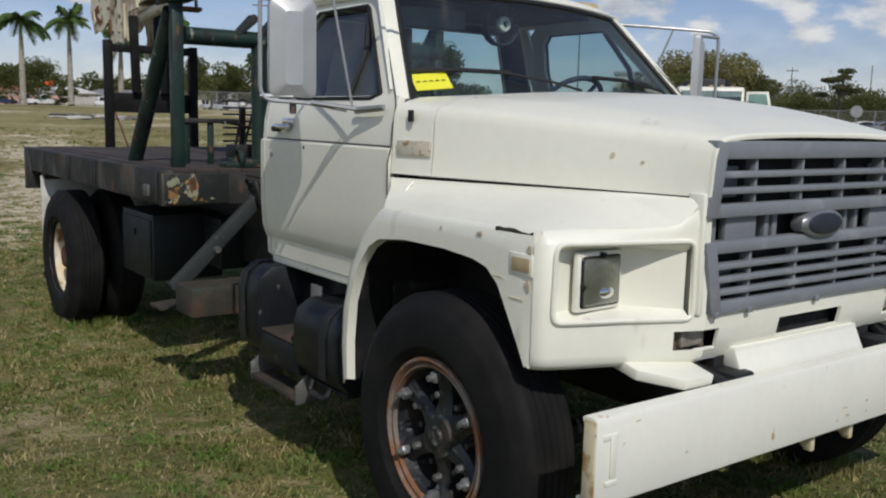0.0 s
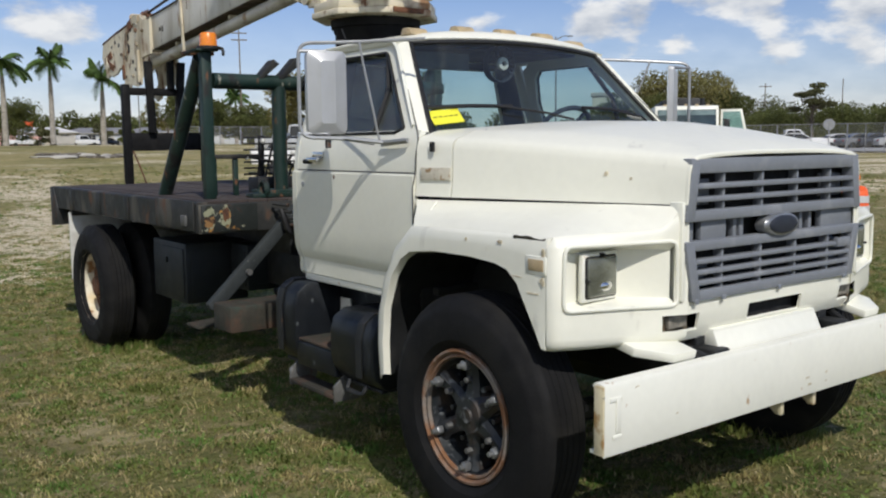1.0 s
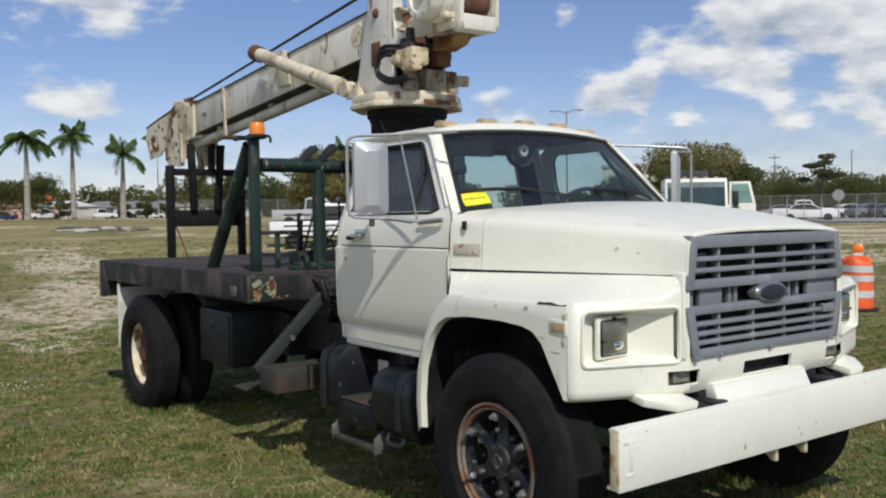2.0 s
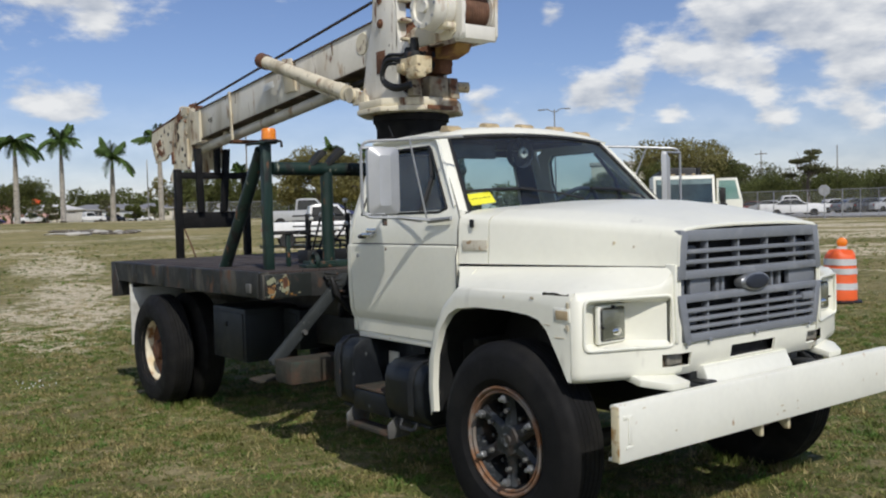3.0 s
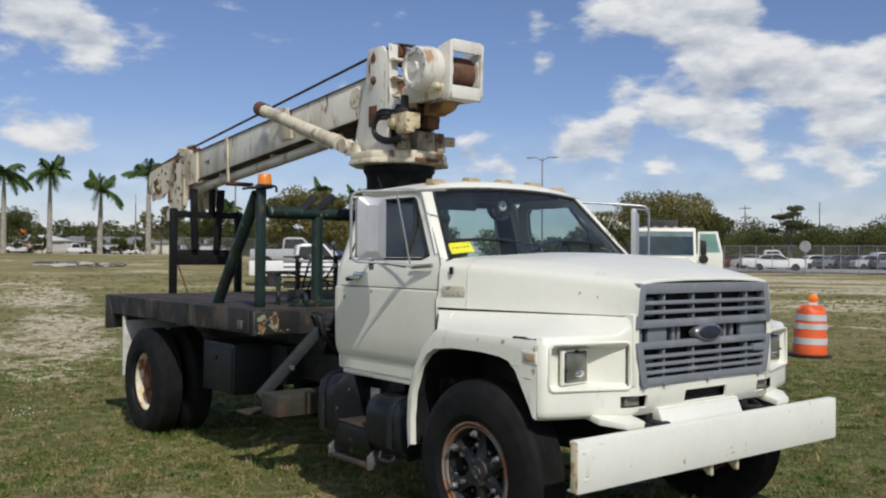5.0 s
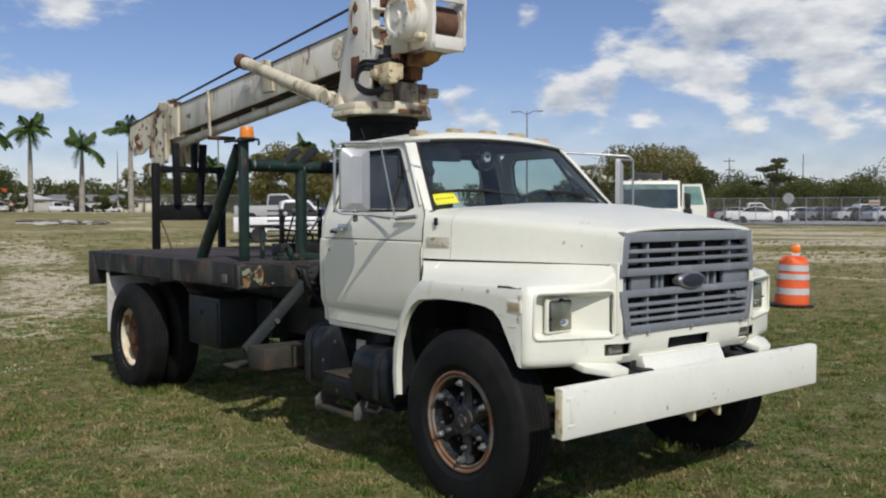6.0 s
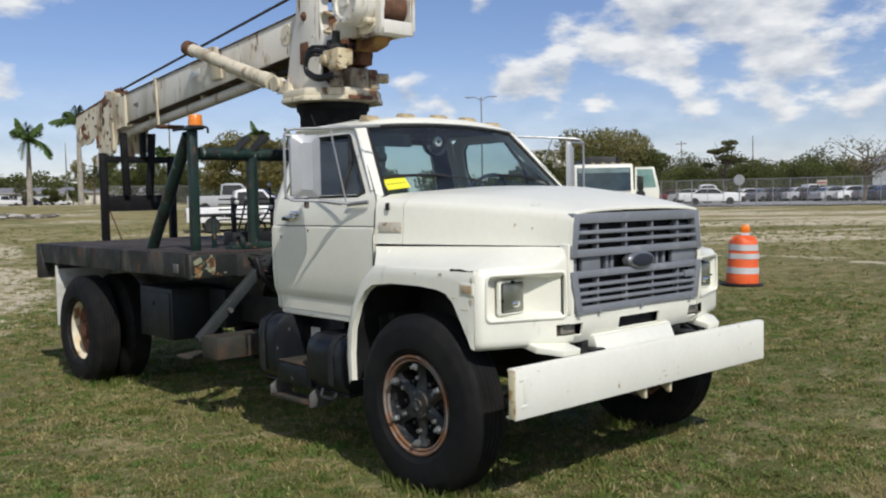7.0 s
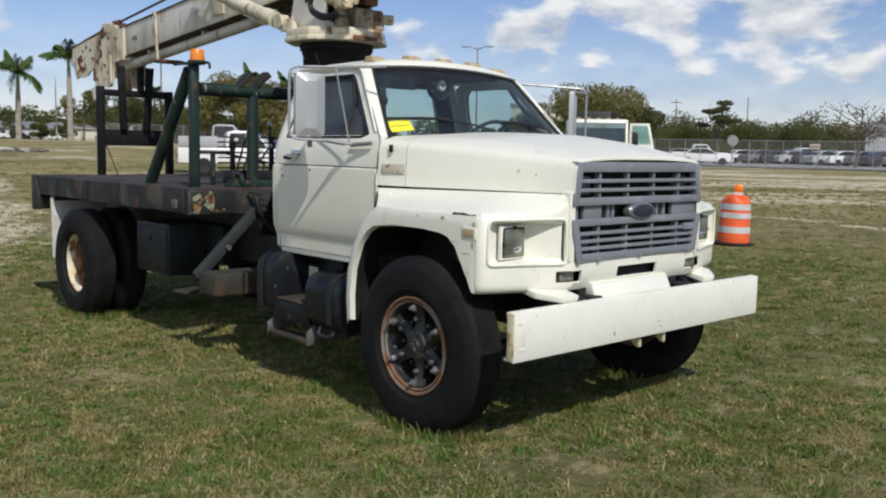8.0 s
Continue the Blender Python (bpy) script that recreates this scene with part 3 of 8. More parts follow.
# ---- bumper ----
bump_prof = [(0.700, 0.585), (0.712, 0.580), (0.716, 0.590), (0.716, 0.815), (0.710, 0.828), (0.695, 0.832), (0.668, 0.832), (0.662, 0.826), (0.662, 0.816), (0.690, 0.812), (0.698, 0.804), (0.698, 0.604), (0.690, 0.598), (0.650, 0.598), (0.650, 0.586)]
bumper = part("bumper", prism(bump_prof, "y", -1.160, 1.185), M["white_worn"], truck, "heavy white channel-steel bumper with rusty chips")
for s in (-1, 1):
    ye = -1.160 if s < 0 else 1.183
    e = box(0.672, 0.7155, ye, ye + s * 0.006, 0.586, 0.826, 0.002)
    part("end_cap", e, M["end_rust"], bumper, "rust-edged cream bumper end")
    if s > 0:
        continue
    w = box(0.7165, 0.7205, s * 1.095 - 0.012, s * 1.095 + 0.012, 0.66, 0.78, 0.0015)
    box(0.7165, 0.7195, s * 1.10 - 0.035, s * 1.10 + 0.022, 0.768, 0.784, 0.001, w)
    box(0.7165, 0.7195, s * 1.10 - 0.022, s * 1.10 + 0.022, 0.637, 0.650, 0.001, w)
    part("weld_bracket", w, M["white_worn"], bumper, "small rust-edged bracket scar")
for y in (-0.062, 0.178):
    part("tow_lug", prism([(0.56, 0.60), (0.685, 0.60), (0.685, 0.512), (0.66, 0.512)], "y", y - 0.012, y + 0.012, 0.003), M["end_rust"], bumper, "rust-stained cream steel lug")
part("under_beam", box(0.44, 0.52, -0.45, 0.45, 0.52, 0.62, 0.01), M["rust"], truck, "rusty cross beam")
for s in (-1, 1):
    b = prism([(0.46, s * 0.60), (0.46, s * 0.84), (0.56, s * 0.84), (0.665, s * 0.735), (0.668, s * 0.61)], "z", 0.850, 0.886, 0.006)
    b.transform(Matrix.Translation((0.56, 0, 0.87)) @ Matrix.Rotation(math.radians(12), 4, "Y") @ Matrix.Translation((-0.56, 0, -0.87)))
    part("step_bracket", b, M["white"], truck, "white bumper step plate")
    part("frame_horn", box(0.45, 0.66, s * 0.44 - 0.05, s * 0.44 + 0.05, 0.70, 0.84, 0.01), M["black"], truck)
    part("bumper_brace", tube([(0.50, s * 0.56, 0.86), (0.66, s * 0.50, 0.80)], 0.02, 8), M["black"], truck)
filler = prism([(0.52, 0.90), (0.60, 0.905), (0.60, 0.895), (0.625, 0.84), (0.64, 0.81), (0.62, 0.80), (0.52, 0.84)], "y", -0.42, 0.30, 0.004)
part("filler_panel", filler, M["white_worn"], truck, "dusty white filler plate behind the bumper")


# ---- front sheet metal ----
def seam_y(x):
    """Half width of the bonnet's lower seam."""
    return interp(x, [(-0.64, 0.950), (-0.44, 0.905), (0.60, 0.612), (0.7, 0.59)])


def front_x(y):
    return 0.600 - 0.35 * (abs(y) - 0.60)


HOOD_TOP = [(-0.66, 1.725), (-0.40, 1.742), (0.0, 1.728), (0.25, 1.698), (0.42, 1.668), (0.54, 1.630), (0.60, 1.602)]
HOOD_SHOULDER = [(-0.66, 1.672), (-0.2, 1.648), (0.3, 1.608), (0.54, 1.588), (0.60, 1.578)]


def hood_row(x, n=9):
    ys, zt, zs = seam_y(x), interp(x, HOOD_TOP), interp(x, HOOD_SHOULDER)
    half = [(ys, 1.3995), (ys - 0.006, 1.47), (ys - 0.012, zs - 0.050), (ys - 0.020, zs - 0.022), (ys - 0.036, zs - 0.004), (ys - 0.066, zs + 0.006), (ys - 0.13, zs + 0.006 + (zt - zs) * 0.34)]
    for k in range(1, n):
        u = k / n
        half.append(((ys - 0.13) * (1 - u), zs + 0.006 * (1 - u) + (zt - zs) * (0.34 + 0.66 * (1 - (1 - u) ** 2))))
    pts = [(x, -y, z) for y, z in half] + [(x, 0, zt)] + [(x, y, z) for y, z in half[::-1]]
    return pts


hood_x = [-0.435, -0.3, -0.15, 0, 0.12, 0.25, 0.35, 0.43, 0.49, 0.54, 0.575, 0.598]
hood = part("bonnet", sheet([hood_row(x) for x in hood_x], 0.014), M["white"], truck, "white steel bonnet with scuffs", 40)
nose = []
for x, inset in ((0.598, 0.0), (0.606, 0.001), (0.612, 0.005), (0.614, 0.012), (0.612, 0.020), (0.575, 0.024)):
    nose.append([(x, y * (1 - 0.012 * inset / 0.024), z - inset * smoothstep(1.50, 1.575, z)) for _, y, z in hood_row(0.598)])
part("nose_lip", sheet(nose, 0), M["white"], hood, smooth=60)
for s_ in (-1, 1):
    part("nose_cheek", prism([(s_ * 0.606, 1.035), (s_ * 0.628, 1.035), (s_ * 0.632, 1.41), (s_ * 0.612, 1.41)], "x", 0.545, 0.606, 0.006), M["white"], hood)
part("cowl_panel", sheet([hood_row(x) for x in (-0.645, -0.55, -0.442)], 0.014), M["white"], truck, "white cowl panel", 40)
for s in (-1, 1):
    part("bonnet_seam", prism([(-0.44, 1.394), (0.60, 1.394), (0.60, 1.399), (-0.44, 1.399)], "y", -0.003, 0.003), M["seam"], truck).matrix_basis = Matrix.Translation((0, s * 0.770, 0)) @ Matrix.Rotation(-s * math.atan2(0.293, 1.04), 4, "Z") @ Matrix.Translation((-0.08 + 0.0, 0, 0))
BADGE = material("old_badge_glue", (0.62, 0.58, 0.48), 0.7, spots=[((0.30, 0.20, 0.11), 30, 0.52, 0.62, 1, 0.9)], vary=0.15)
badge = box(-0.085, 0.085, -0.004, 0.004, -0.028, 0.028, 0.002)
badge.transform(Matrix.Translation((-0.527, -0.924, 1.502)) @ Matrix.Rotation(math.atan2(0.045, 0.20), 4, "Z"))
part("badge_scar", badge, BADGE, truck, "patch of old glue where a badge was removed")
part("cowl_vent", box(-0.555, -0.525, -0.936, -0.924, 1.60, 1.645, 0.004), M["seal"], truck, "small black plug in the cowl side")


def fender(s):
    outer = [(-0.735, 0.57), (-0.750, 0.72), (-0.742, 0.87), (-0.69, 1.04), (-0.60, 1.18), (-0.475, 1.284), (-0.24, 1.288), (0.0, 1.291), (0.18, 1.293), (0.29, 1.295), (0.387, 1.297), (0.390, 1.16), (0.390, 1.03), (0.380, 0.895)]
    inner = [(-0.685, 0.585), (-0.690, 0.74), (-0.672, 0.90), (-0.61, 1.05), (-0.535, 1.135), (-0.465, 1.172), (-0.30, 1.190), (-0.06, 1.190), (0.10, 1.178), (0.17, 1.160), (0.225, 1.115), (0.27, 1.04), (0.325, 0.95), (0.360, 0.885)]
    bm = bmesh.new()
    rows = [[(x, s * 1.085, z) for x, z in outer], [(x * 0.992, s * 1.100, z - 0.005) for x, z in outer], [(x * 0.985, s * 1.108, z - 0.014) for x, z in outer],
            [(p[0] + (q[0] - p[0]) * 0.5, s * 1.113, p[1] + (q[1] - p[1]) * 0.5) for p, q in zip(outer, inner)],
            [(x, s * 1.114, z) for x, z in inner], [(x + (0.006 if x < -0.1 else -0.006), s * 1.080, z - 0.006) for x, z in inner]]
    sheet(rows, 0.004, bm)
    # top, from the crease in to the bonnet seam; its front corner falls away to the lamp panel
    top = []
    rise = [(0, 0), (0.12, 0.028), (0.3, 0.050), (0.6, 0.070), (0.85, 0.090), (1.0, 0.100)]
    fall = [(0, 0), (0.12, 0.003), (0.3, 0.006), (0.6, 0.010), (0.88, 0.016), (1.0, 0.097)]
    for k, (x, z) in enumerate(outer[5:11]):
        x_in = (-0.64, -0.24, 0.02, 0.24, 0.40, 0.592)[k]
        row = []
        for u, dz in (fall if k == 5 else rise):
            xx = x + (x_in - x) * u
            row.append((xx, s * (1.085 + (seam_y(xx) - 1.085) * u), z + dz))
        top.append(row)
    sheet(top, 0.004, bm)
    # rear face, closing back to the cab side
    rear = [[(x, s * 1.085, z), (x + 0.005, s * 1.03, z + 0.03 * (z > 1.1)), (x + 0.008, s * 0.962, z + 0.10 * smoothstep(0.9, 1.29, z))] for x, z in outer[:6]]
    sheet(rear, 0.004, bm)
    ob = part("fender", bm, M["white"], truck, "white flared wheel arch with scraped paint", 52)
    # dark liner inside the arch
    liner = [[(x, s * 1.075, z - 0.004), (x, s * 0.62, z + 0.02)] for x, z in inner]
    part("wheel_well", sheet(liner, 0.006), M["black"], truck)
    part("well_wall", prism([(x, z) for x, z in inner], "y", s * 0.60, s * 0.62), M["black"], truck)
    # swept-back front face with the headlamp recess
    bm = bmesh.new()
    ys = [1.1115, 1.108, 1.098, 1.086, 1.070, 1.0, 0.88, 0.74, 0.690, 0.645, 0.60, 0.588]
    corner = {1.1115: 0.036, 1.108: 0.020, 1.098: 0.008, 1.086: 0.002}

    def crown(y):
        """Where the top of the wing meets the panel."""
        u = max(0.0, min(1.0, (1.085 - y) / 0.471))
        return Vector((0.389 + 0.205 * u, min(y, 1.085), 1.2985 + interp(u, fall)))

    grid = []
    for z, back, tuck in ((0.874, 0.045, 0.024), (0.882, 0.018, 0.010), (0.900, 0.004, 0.002), (0.925, 0.0, 0.0), (0.985, 0.0, 0.0), (1.033, 0.0, 0.0), (1.258, 0.0, 0.0)):
        grid.append([(front_x(y) - back - corner.get(y, 0), s * (y - tuck * (y > 1.05)), z) for y in ys])
    last = [Vector((x, s * y, z)) for x, y, z in grid[-1]]
    for f, bulge in ((0.35, 0.004), (0.65, 0.006), (0.88, 0.004), (1.0, 0.0)):
        row = []
        for p, y in zip(last, ys):
            c = crown(y)
            q = Vector((p.x, abs(p.y), p.z)).lerp(c, f)
            row.append((q.x + bulge, s * q.y, q.z))
        grid.append(row)
    sheet(grid, 0.003, bm, cut=lambda i, j: (i == 5 and 4 <= j <= 8) or (i == 3 and j >= 8))
    face = part("headlamp_panel", bm, M["white"], truck, "white headlamp surround panel", 58)

    # recess: a flat-backed pocket round the lamp whose floor rises to the surface toward the grille
    def rx(y):
        return interp(y, [(0.605, 0.590), (0.650, 0.570), (0.79, 0.420), (0.80, 0.414), (1.06, 0.402)])
    yy = [1.045, 1.02, 0.91, 0.80, 0.79, 0.72, 0.652]
    recess = part("headlamp_recess", sheet([[(rx(y), s * y, z) for y in yy] for z in (1.048, 1.243)], 0.006), M["white"], face, smooth=38)
    yo = [1.072, 1.03, 0.91, 0.80, 0.79, 0.72, 0.644]
    for z0, z1 in ((1.260, 1.240), (1.031, 1.052)):
        part("recess_wall", sheet([[(front_x(y), s * y, z0) for y in yo], [(rx(y), s * y, z1) for y in yy]], 0.006), M["white"], face, smooth=38)
    part("recess_wall", sheet([[(front_x(1.072), s * 1.072, z) for z in (1.031, 1.260)], [(rx(1.045), s * 1.043, z) for z in (1.048, 1.243)]], 0.006), M["white"], face, smooth=38)
    rim = [(front_x(y) + 0.004, s * y, z) for y, z in ((0.86, 1.028), (1.077, 1.028), (1.072, 1.263), (0.640, 1.266), (0.634, 1.024), (0.86, 1.028))]
    part("recess_bead", tube(arc_path(rim, 0.032, 4), 0.008, 8), M["white"], face)
    tilt = Matrix.Translation((0.432, s * 0.893, 1.142)) @ Matrix.Rotation(-s * 0.04, 4, "Z")
    ring = box(-0.014, 0.012, -0.100, 0.100, -0.092, 0.092, 0.012)
    ring.transform(tilt)
    part("lamp_bezel", ring, M["white_worn"], face)
    shell = box(-0.02, 0.021, -0.088, 0.088, -0.080, 0.080, 0.014, seg=3)
    shell.transform(tilt)
    hl = part("headlamp", shell, M["seal"], face, "square headlamp with a thin dark rim")
    lamp = box(-0.02, 0.025, -0.082, 0.082, -0.074, 0.074, 0.012, seg=3)
    lamp.transform(tilt)
    part("lens", lamp, M["lens"], hl, "dull ribbed greenish lamp glass")
    # the lens's glint put in as a small mirrored bump through the glass
    core = bmesh.new()
    bmesh.ops.create_uvsphere(core, u_segments=16, v_segments=8, radius=0.034, matrix=tilt @ Matrix.Translation((0.018, 0.018, -0.036)) @ Matrix.Diagonal((0.42, 1.15, 0.62, 1)))
    part("bulb_glint", core, M["reflector"], hl, "bright lens glint shaped as a mirrored bump")
    for y_, z_ in ((0.0, 0.082), (s * 0.082, -0.01)):
        pin = box(-0.005, 0.03, y_ - 0.006, y_ + 0.006, z_ - 0.006, z_ + 0.006, 0.002)
        pin.transform(tilt)
        part("adjuster_screw", pin, M["seal"], hl)
    # side marker
    part("side_marker_bezel", box(0.280, 0.384, s * 1.100, s * 1.1165, 1.160, 1.226, 0.003), M["white_worn"], ob)
    part("side_marker", box(0.294, 0.374, s * 1.110, s * 1.1190, 1.171, 1.214, 0.002), M["amber_lens"], ob, "faded amber side marker lamp")
    return ob


fender_right = fender(-1)
fender(1)
random.seed(4)
scrape = bmesh.new()


def paint_chip(x0, x1, z0, z1, y, bm):
    """A thin ragged chip lying on the wing's side."""
    n_ = 9
    top = [(x0 + (x1 - x0) * k / n_, z1 - random.uniform(0, 0.55) * (z1 - z0) * (0.3 + abs(2 * k / n_ - 1))) for k in range(n_ + 1)]
    low = [(x0 + (x1 - x0) * k / n_, z0 + random.uniform(0, 0.45) * (z1 - z0)) for k in range(n_, -1, -1)]
    prism(top + low, "y", y, y - 0.003, 0.0, bm)


paint_chip(0.200, 0.372, 1.275, 1.296, -1.1045, scrape)
part("scrape", scrape, M["ink"], fender_right, "dark scrape where paint is knocked off")
for x0, x1, z0, z1 in ((0.118, 0.142, 1.252, 1.272), (-0.08, -0.07, 1.25, 1.265), (0.352, 0.374, 1.116, 1.152), (0.285, 0.345, 1.083, 1.090), (0.19, 0.255, 1.138, 1.143), (0.362, 0.376, 1.205, 1.258)):
    chip = bmesh.new()
    paint_chip(x0, x1, z0, z1, -1.1125, chip)
    part("paint_chip", chip, M["chip"], fender_right, "grey-brown chip in the paint")

# rust marks on the bumper and chips on the bonnet's side
for y, z, w_, h_ in ((0.065, 0.654, 0.016, 0.004), (0.208, 0.658, 0.006, 0.005), (0.082, 0.624, 0.014, 0.006), (0.209, 0.619, 0.006, 0.004), (-0.781, 0.667, 0.005, 0.004), (-0.999, 0.802, 0.010, 0.003)):
    mark = prism([(y - w_, z - h_), (y - w_ * 0.2, z - h_ * 0.4), (y + w_, z - h_ * 0.8), (y + w_ * 0.7, z + h_), (y - w_ * 0.5, z + h_ * 0.7)], "x", 0.7158, 0.7172)
    part("rust_mark", mark, M["chip"], bumper, "small rusty paint chip")
for x, y, z, r in ((0.284, -0.695, 1.512, 0.009), (0.386, -0.666, 1.494, 0.006)):
    chip = prism([(-r, -r), (r * 0.4, -r * 0.8), (r, r * 0.2), (r * 0.2, r * 1.2), (-r * 0.8, r * 0.5)], "y", -0.002, 0.004)
    chip.transform(Matrix.Translation((x, y, z)) @ Matrix.Rotation(math.atan(0.2817), 4, "Z"))
    part("paint_chip", chip, M["chip"], hood, "small chip in the bonnet paint")

# valance below the grille
bm = bmesh.new()
val_y = [-0.60, -0.590, -0.505, -0.36, -0.190, 0.0, 0.190, 0.36, 0.505, 0.590, 0.60]
val_z = [0.872, 0.915, 0.982, 1.034]


def val_x(y, z):
    return 0.592 + 0.010 * math.cos(y * 2.2) - (0.04 if z < 0.9 else 0.012 if z < 0.95 else 0.0)


def val_hole(i, j):
    return i == 1 and j in (0, 1, 4, 5, 8, 9)


sheet([[(val_x(y, z), y, z) for y in val_y] for z in val_z], 0.012, bm, cut=val_hole)
valance = part("valance", bm, M["white"], truck, "white panel below the grille")
for y0, y1, mat, nm in ((-0.692, -0.503, "amber_lens", "parking_lamp"), (0.503, 0.692, "amber_lens", "parking_lamp")):
    part("lamp_pocket", box(0.490, 0.540, y0, y1, 0.905, 0.998, 0.004), M["pocket"], valance)
    part(nm, box(0.536, 0.560, y0 + 0.05, y1 - 0.03, 0.925, 0.978, 0.006), M["pocket_lens"] if y0 < 0 else M["pocket_lens"], valance, "clouded parking lamp set in the valance")
part("air_slot", box(0.50, 0.548, -0.20, 0.20, 0.905, 0.99, 0.0), M["void"], valance, "dark air slot")

# grille
grille = part("grille", box(0.515, 0.538, -0.592, 0.592, 1.035, 1.550, 0.004), M["void"], truck, "grey plastic slatted grille")
GX = 0.614


def grille_bar(y0, y1, z0, z1, x0=0.565, x1=GX, nm="bar", bev=0.006):
    return part(nm, box(x0, x1, y0, y1, z0, z1, bev), M["grille"], grille)


for z0, z1, wide in ((1.514, 1.571, 0.594), (1.334, 1.376, 0.618), (1.222, 1.260, 0.618), (1.030, 1.070, 0.570)):
    grille_bar(-wide, wide, z0, z1)
for z in (1.466, 1.416):
    grille_bar(-0.59, 0.59, z - 0.0105, z + 0.0105, nm="slat")
for z in (1.180, 1.138, 1.098):
    grille_bar(-0.585, 0.585, z - 0.0095, z + 0.0095, nm="slat")
for s in (-1, 1):
    for z0, z1, yb, yt in ((1.030, 1.260, 0.572, 0.620), (1.334, 1.558, 0.620, 0.588)):
        post = prism([(s * yb, z0), (s * yt, z1), (s * (yt - 0.05), z1), (s * (yb - 0.05), z0)], "x", 0.560, GX + 0.002, 0.005)
        part("side_bar", post, M["grille"], grille)
for y in (-0.375, -0.12, 0.13, 0.385):
    grille_bar(y - 0.007, y + 0.007, 1.065, 1.225, 0.560, 0.601, "divider", 0.003)
    grille_bar(y - 0.007, y + 0.007, 1.37, 1.52, 0.560, 0.601, "divider", 0.003)
for y0, y1 in ((-0.50, -0.34), (0.34, 0.60)):
    grille_bar(y0, y1, 1.255, 1.338, 0.560, 0.590, "panel")
for y in (-0.545, -0.27, -0.225, 0.20, 0.27):
    grille_bar(y - 0.012, y + 0.012, 1.255, 1.338, 0.545, 0.580, "divider", 0.003)
for y0, y1, z in ((-0.56, -0.40, 1.44), (0.38, 0.56, 1.44), (-0.56, -0.40, 1.12), (0.40, 0.56, 1.15)):
    grille_bar(y0, y1, z - 0.05, z + 0.05, 0.541, 0.550, "backing_panel", 0.003)
grille_bar(0.43, 0.53, 1.165, 1.205, 0.600, 0.624, "broken_clip", 0.004)
for y in (-0.55, -0.38, 0.0, 0.50):
    grille_bar(y - 0.012, y + 0.012, 1.022, 1.040, GX - 0.004, GX + 0.006, "clip", 0.003)


def ellipse_disc(cy, cz, ry, rz, x0, x1, dome, n=40):
    bm = bmesh.new()
    rings = []
    for f, x in ((1.0, x0), (1.0, x1 - dome), (0.92, x1 - dome * 0.35), (0.7, x1), (0.001, x1 + dome * 0.2)):
        rings.append([bm.verts.new((x, cy + ry * f * math.cos(2 * math.pi * k / n), cz + rz * f * math.sin(2 * math.pi * k / n))) for k in range(n)])
    for a, b in zip(rings, rings[1:]):
        for k in range(n):
            bm.faces.new((a[k], a[(k + 1) % n], b[(k + 1) % n], b[k]))
    bm.faces.new(rings[0][::-1])
    bm.faces.new(rings[-1])
    return bm


em = part("emblem", ellipse_disc(-0.008, 1.294, 0.122, 0.049, 0.575, 0.632, 0.014), M["emblem_rim"], grille, "oval emblem with a dull chrome rim")
part("emblem_face", ellipse_disc(-0.008, 1.294, 0.100, 0.037, 0.622, 0.637, 0.006), M["emblem"], em, "plain dark blue oval")


# ---- cab ----
SIDE = [(0.915, 0.905), (0.93, 0.922), (1.005, 0.926), (1.016, 0.927), (1.024, 0.934), (1.075, 0.951), (1.20, 0.960), (1.44, 0.960), (1.490, 0.958), (1.500, 0.945), (1.515, 0.945), (1.58, 0.940), (1.66, 0.925), (1.70, 0.905)]
TOP_Z, BELT_Z = 2.165, 1.70


def side_y(z):
    """Half width of the cab at a height: bulged door below, leaning glass above."""
    return interp(z, SIDE) if z <= BELT_Z else 0.905 + (0.715 - 0.905) * (z - BELT_Z) / (TOP_Z - BELT_Z)


def pillar_x(z):
    """The leading edge of the side glass opening."""
    return interp(z, [(0.9, -0.655), (BELT_Z, -0.655), (TOP_Z, -1.115)])


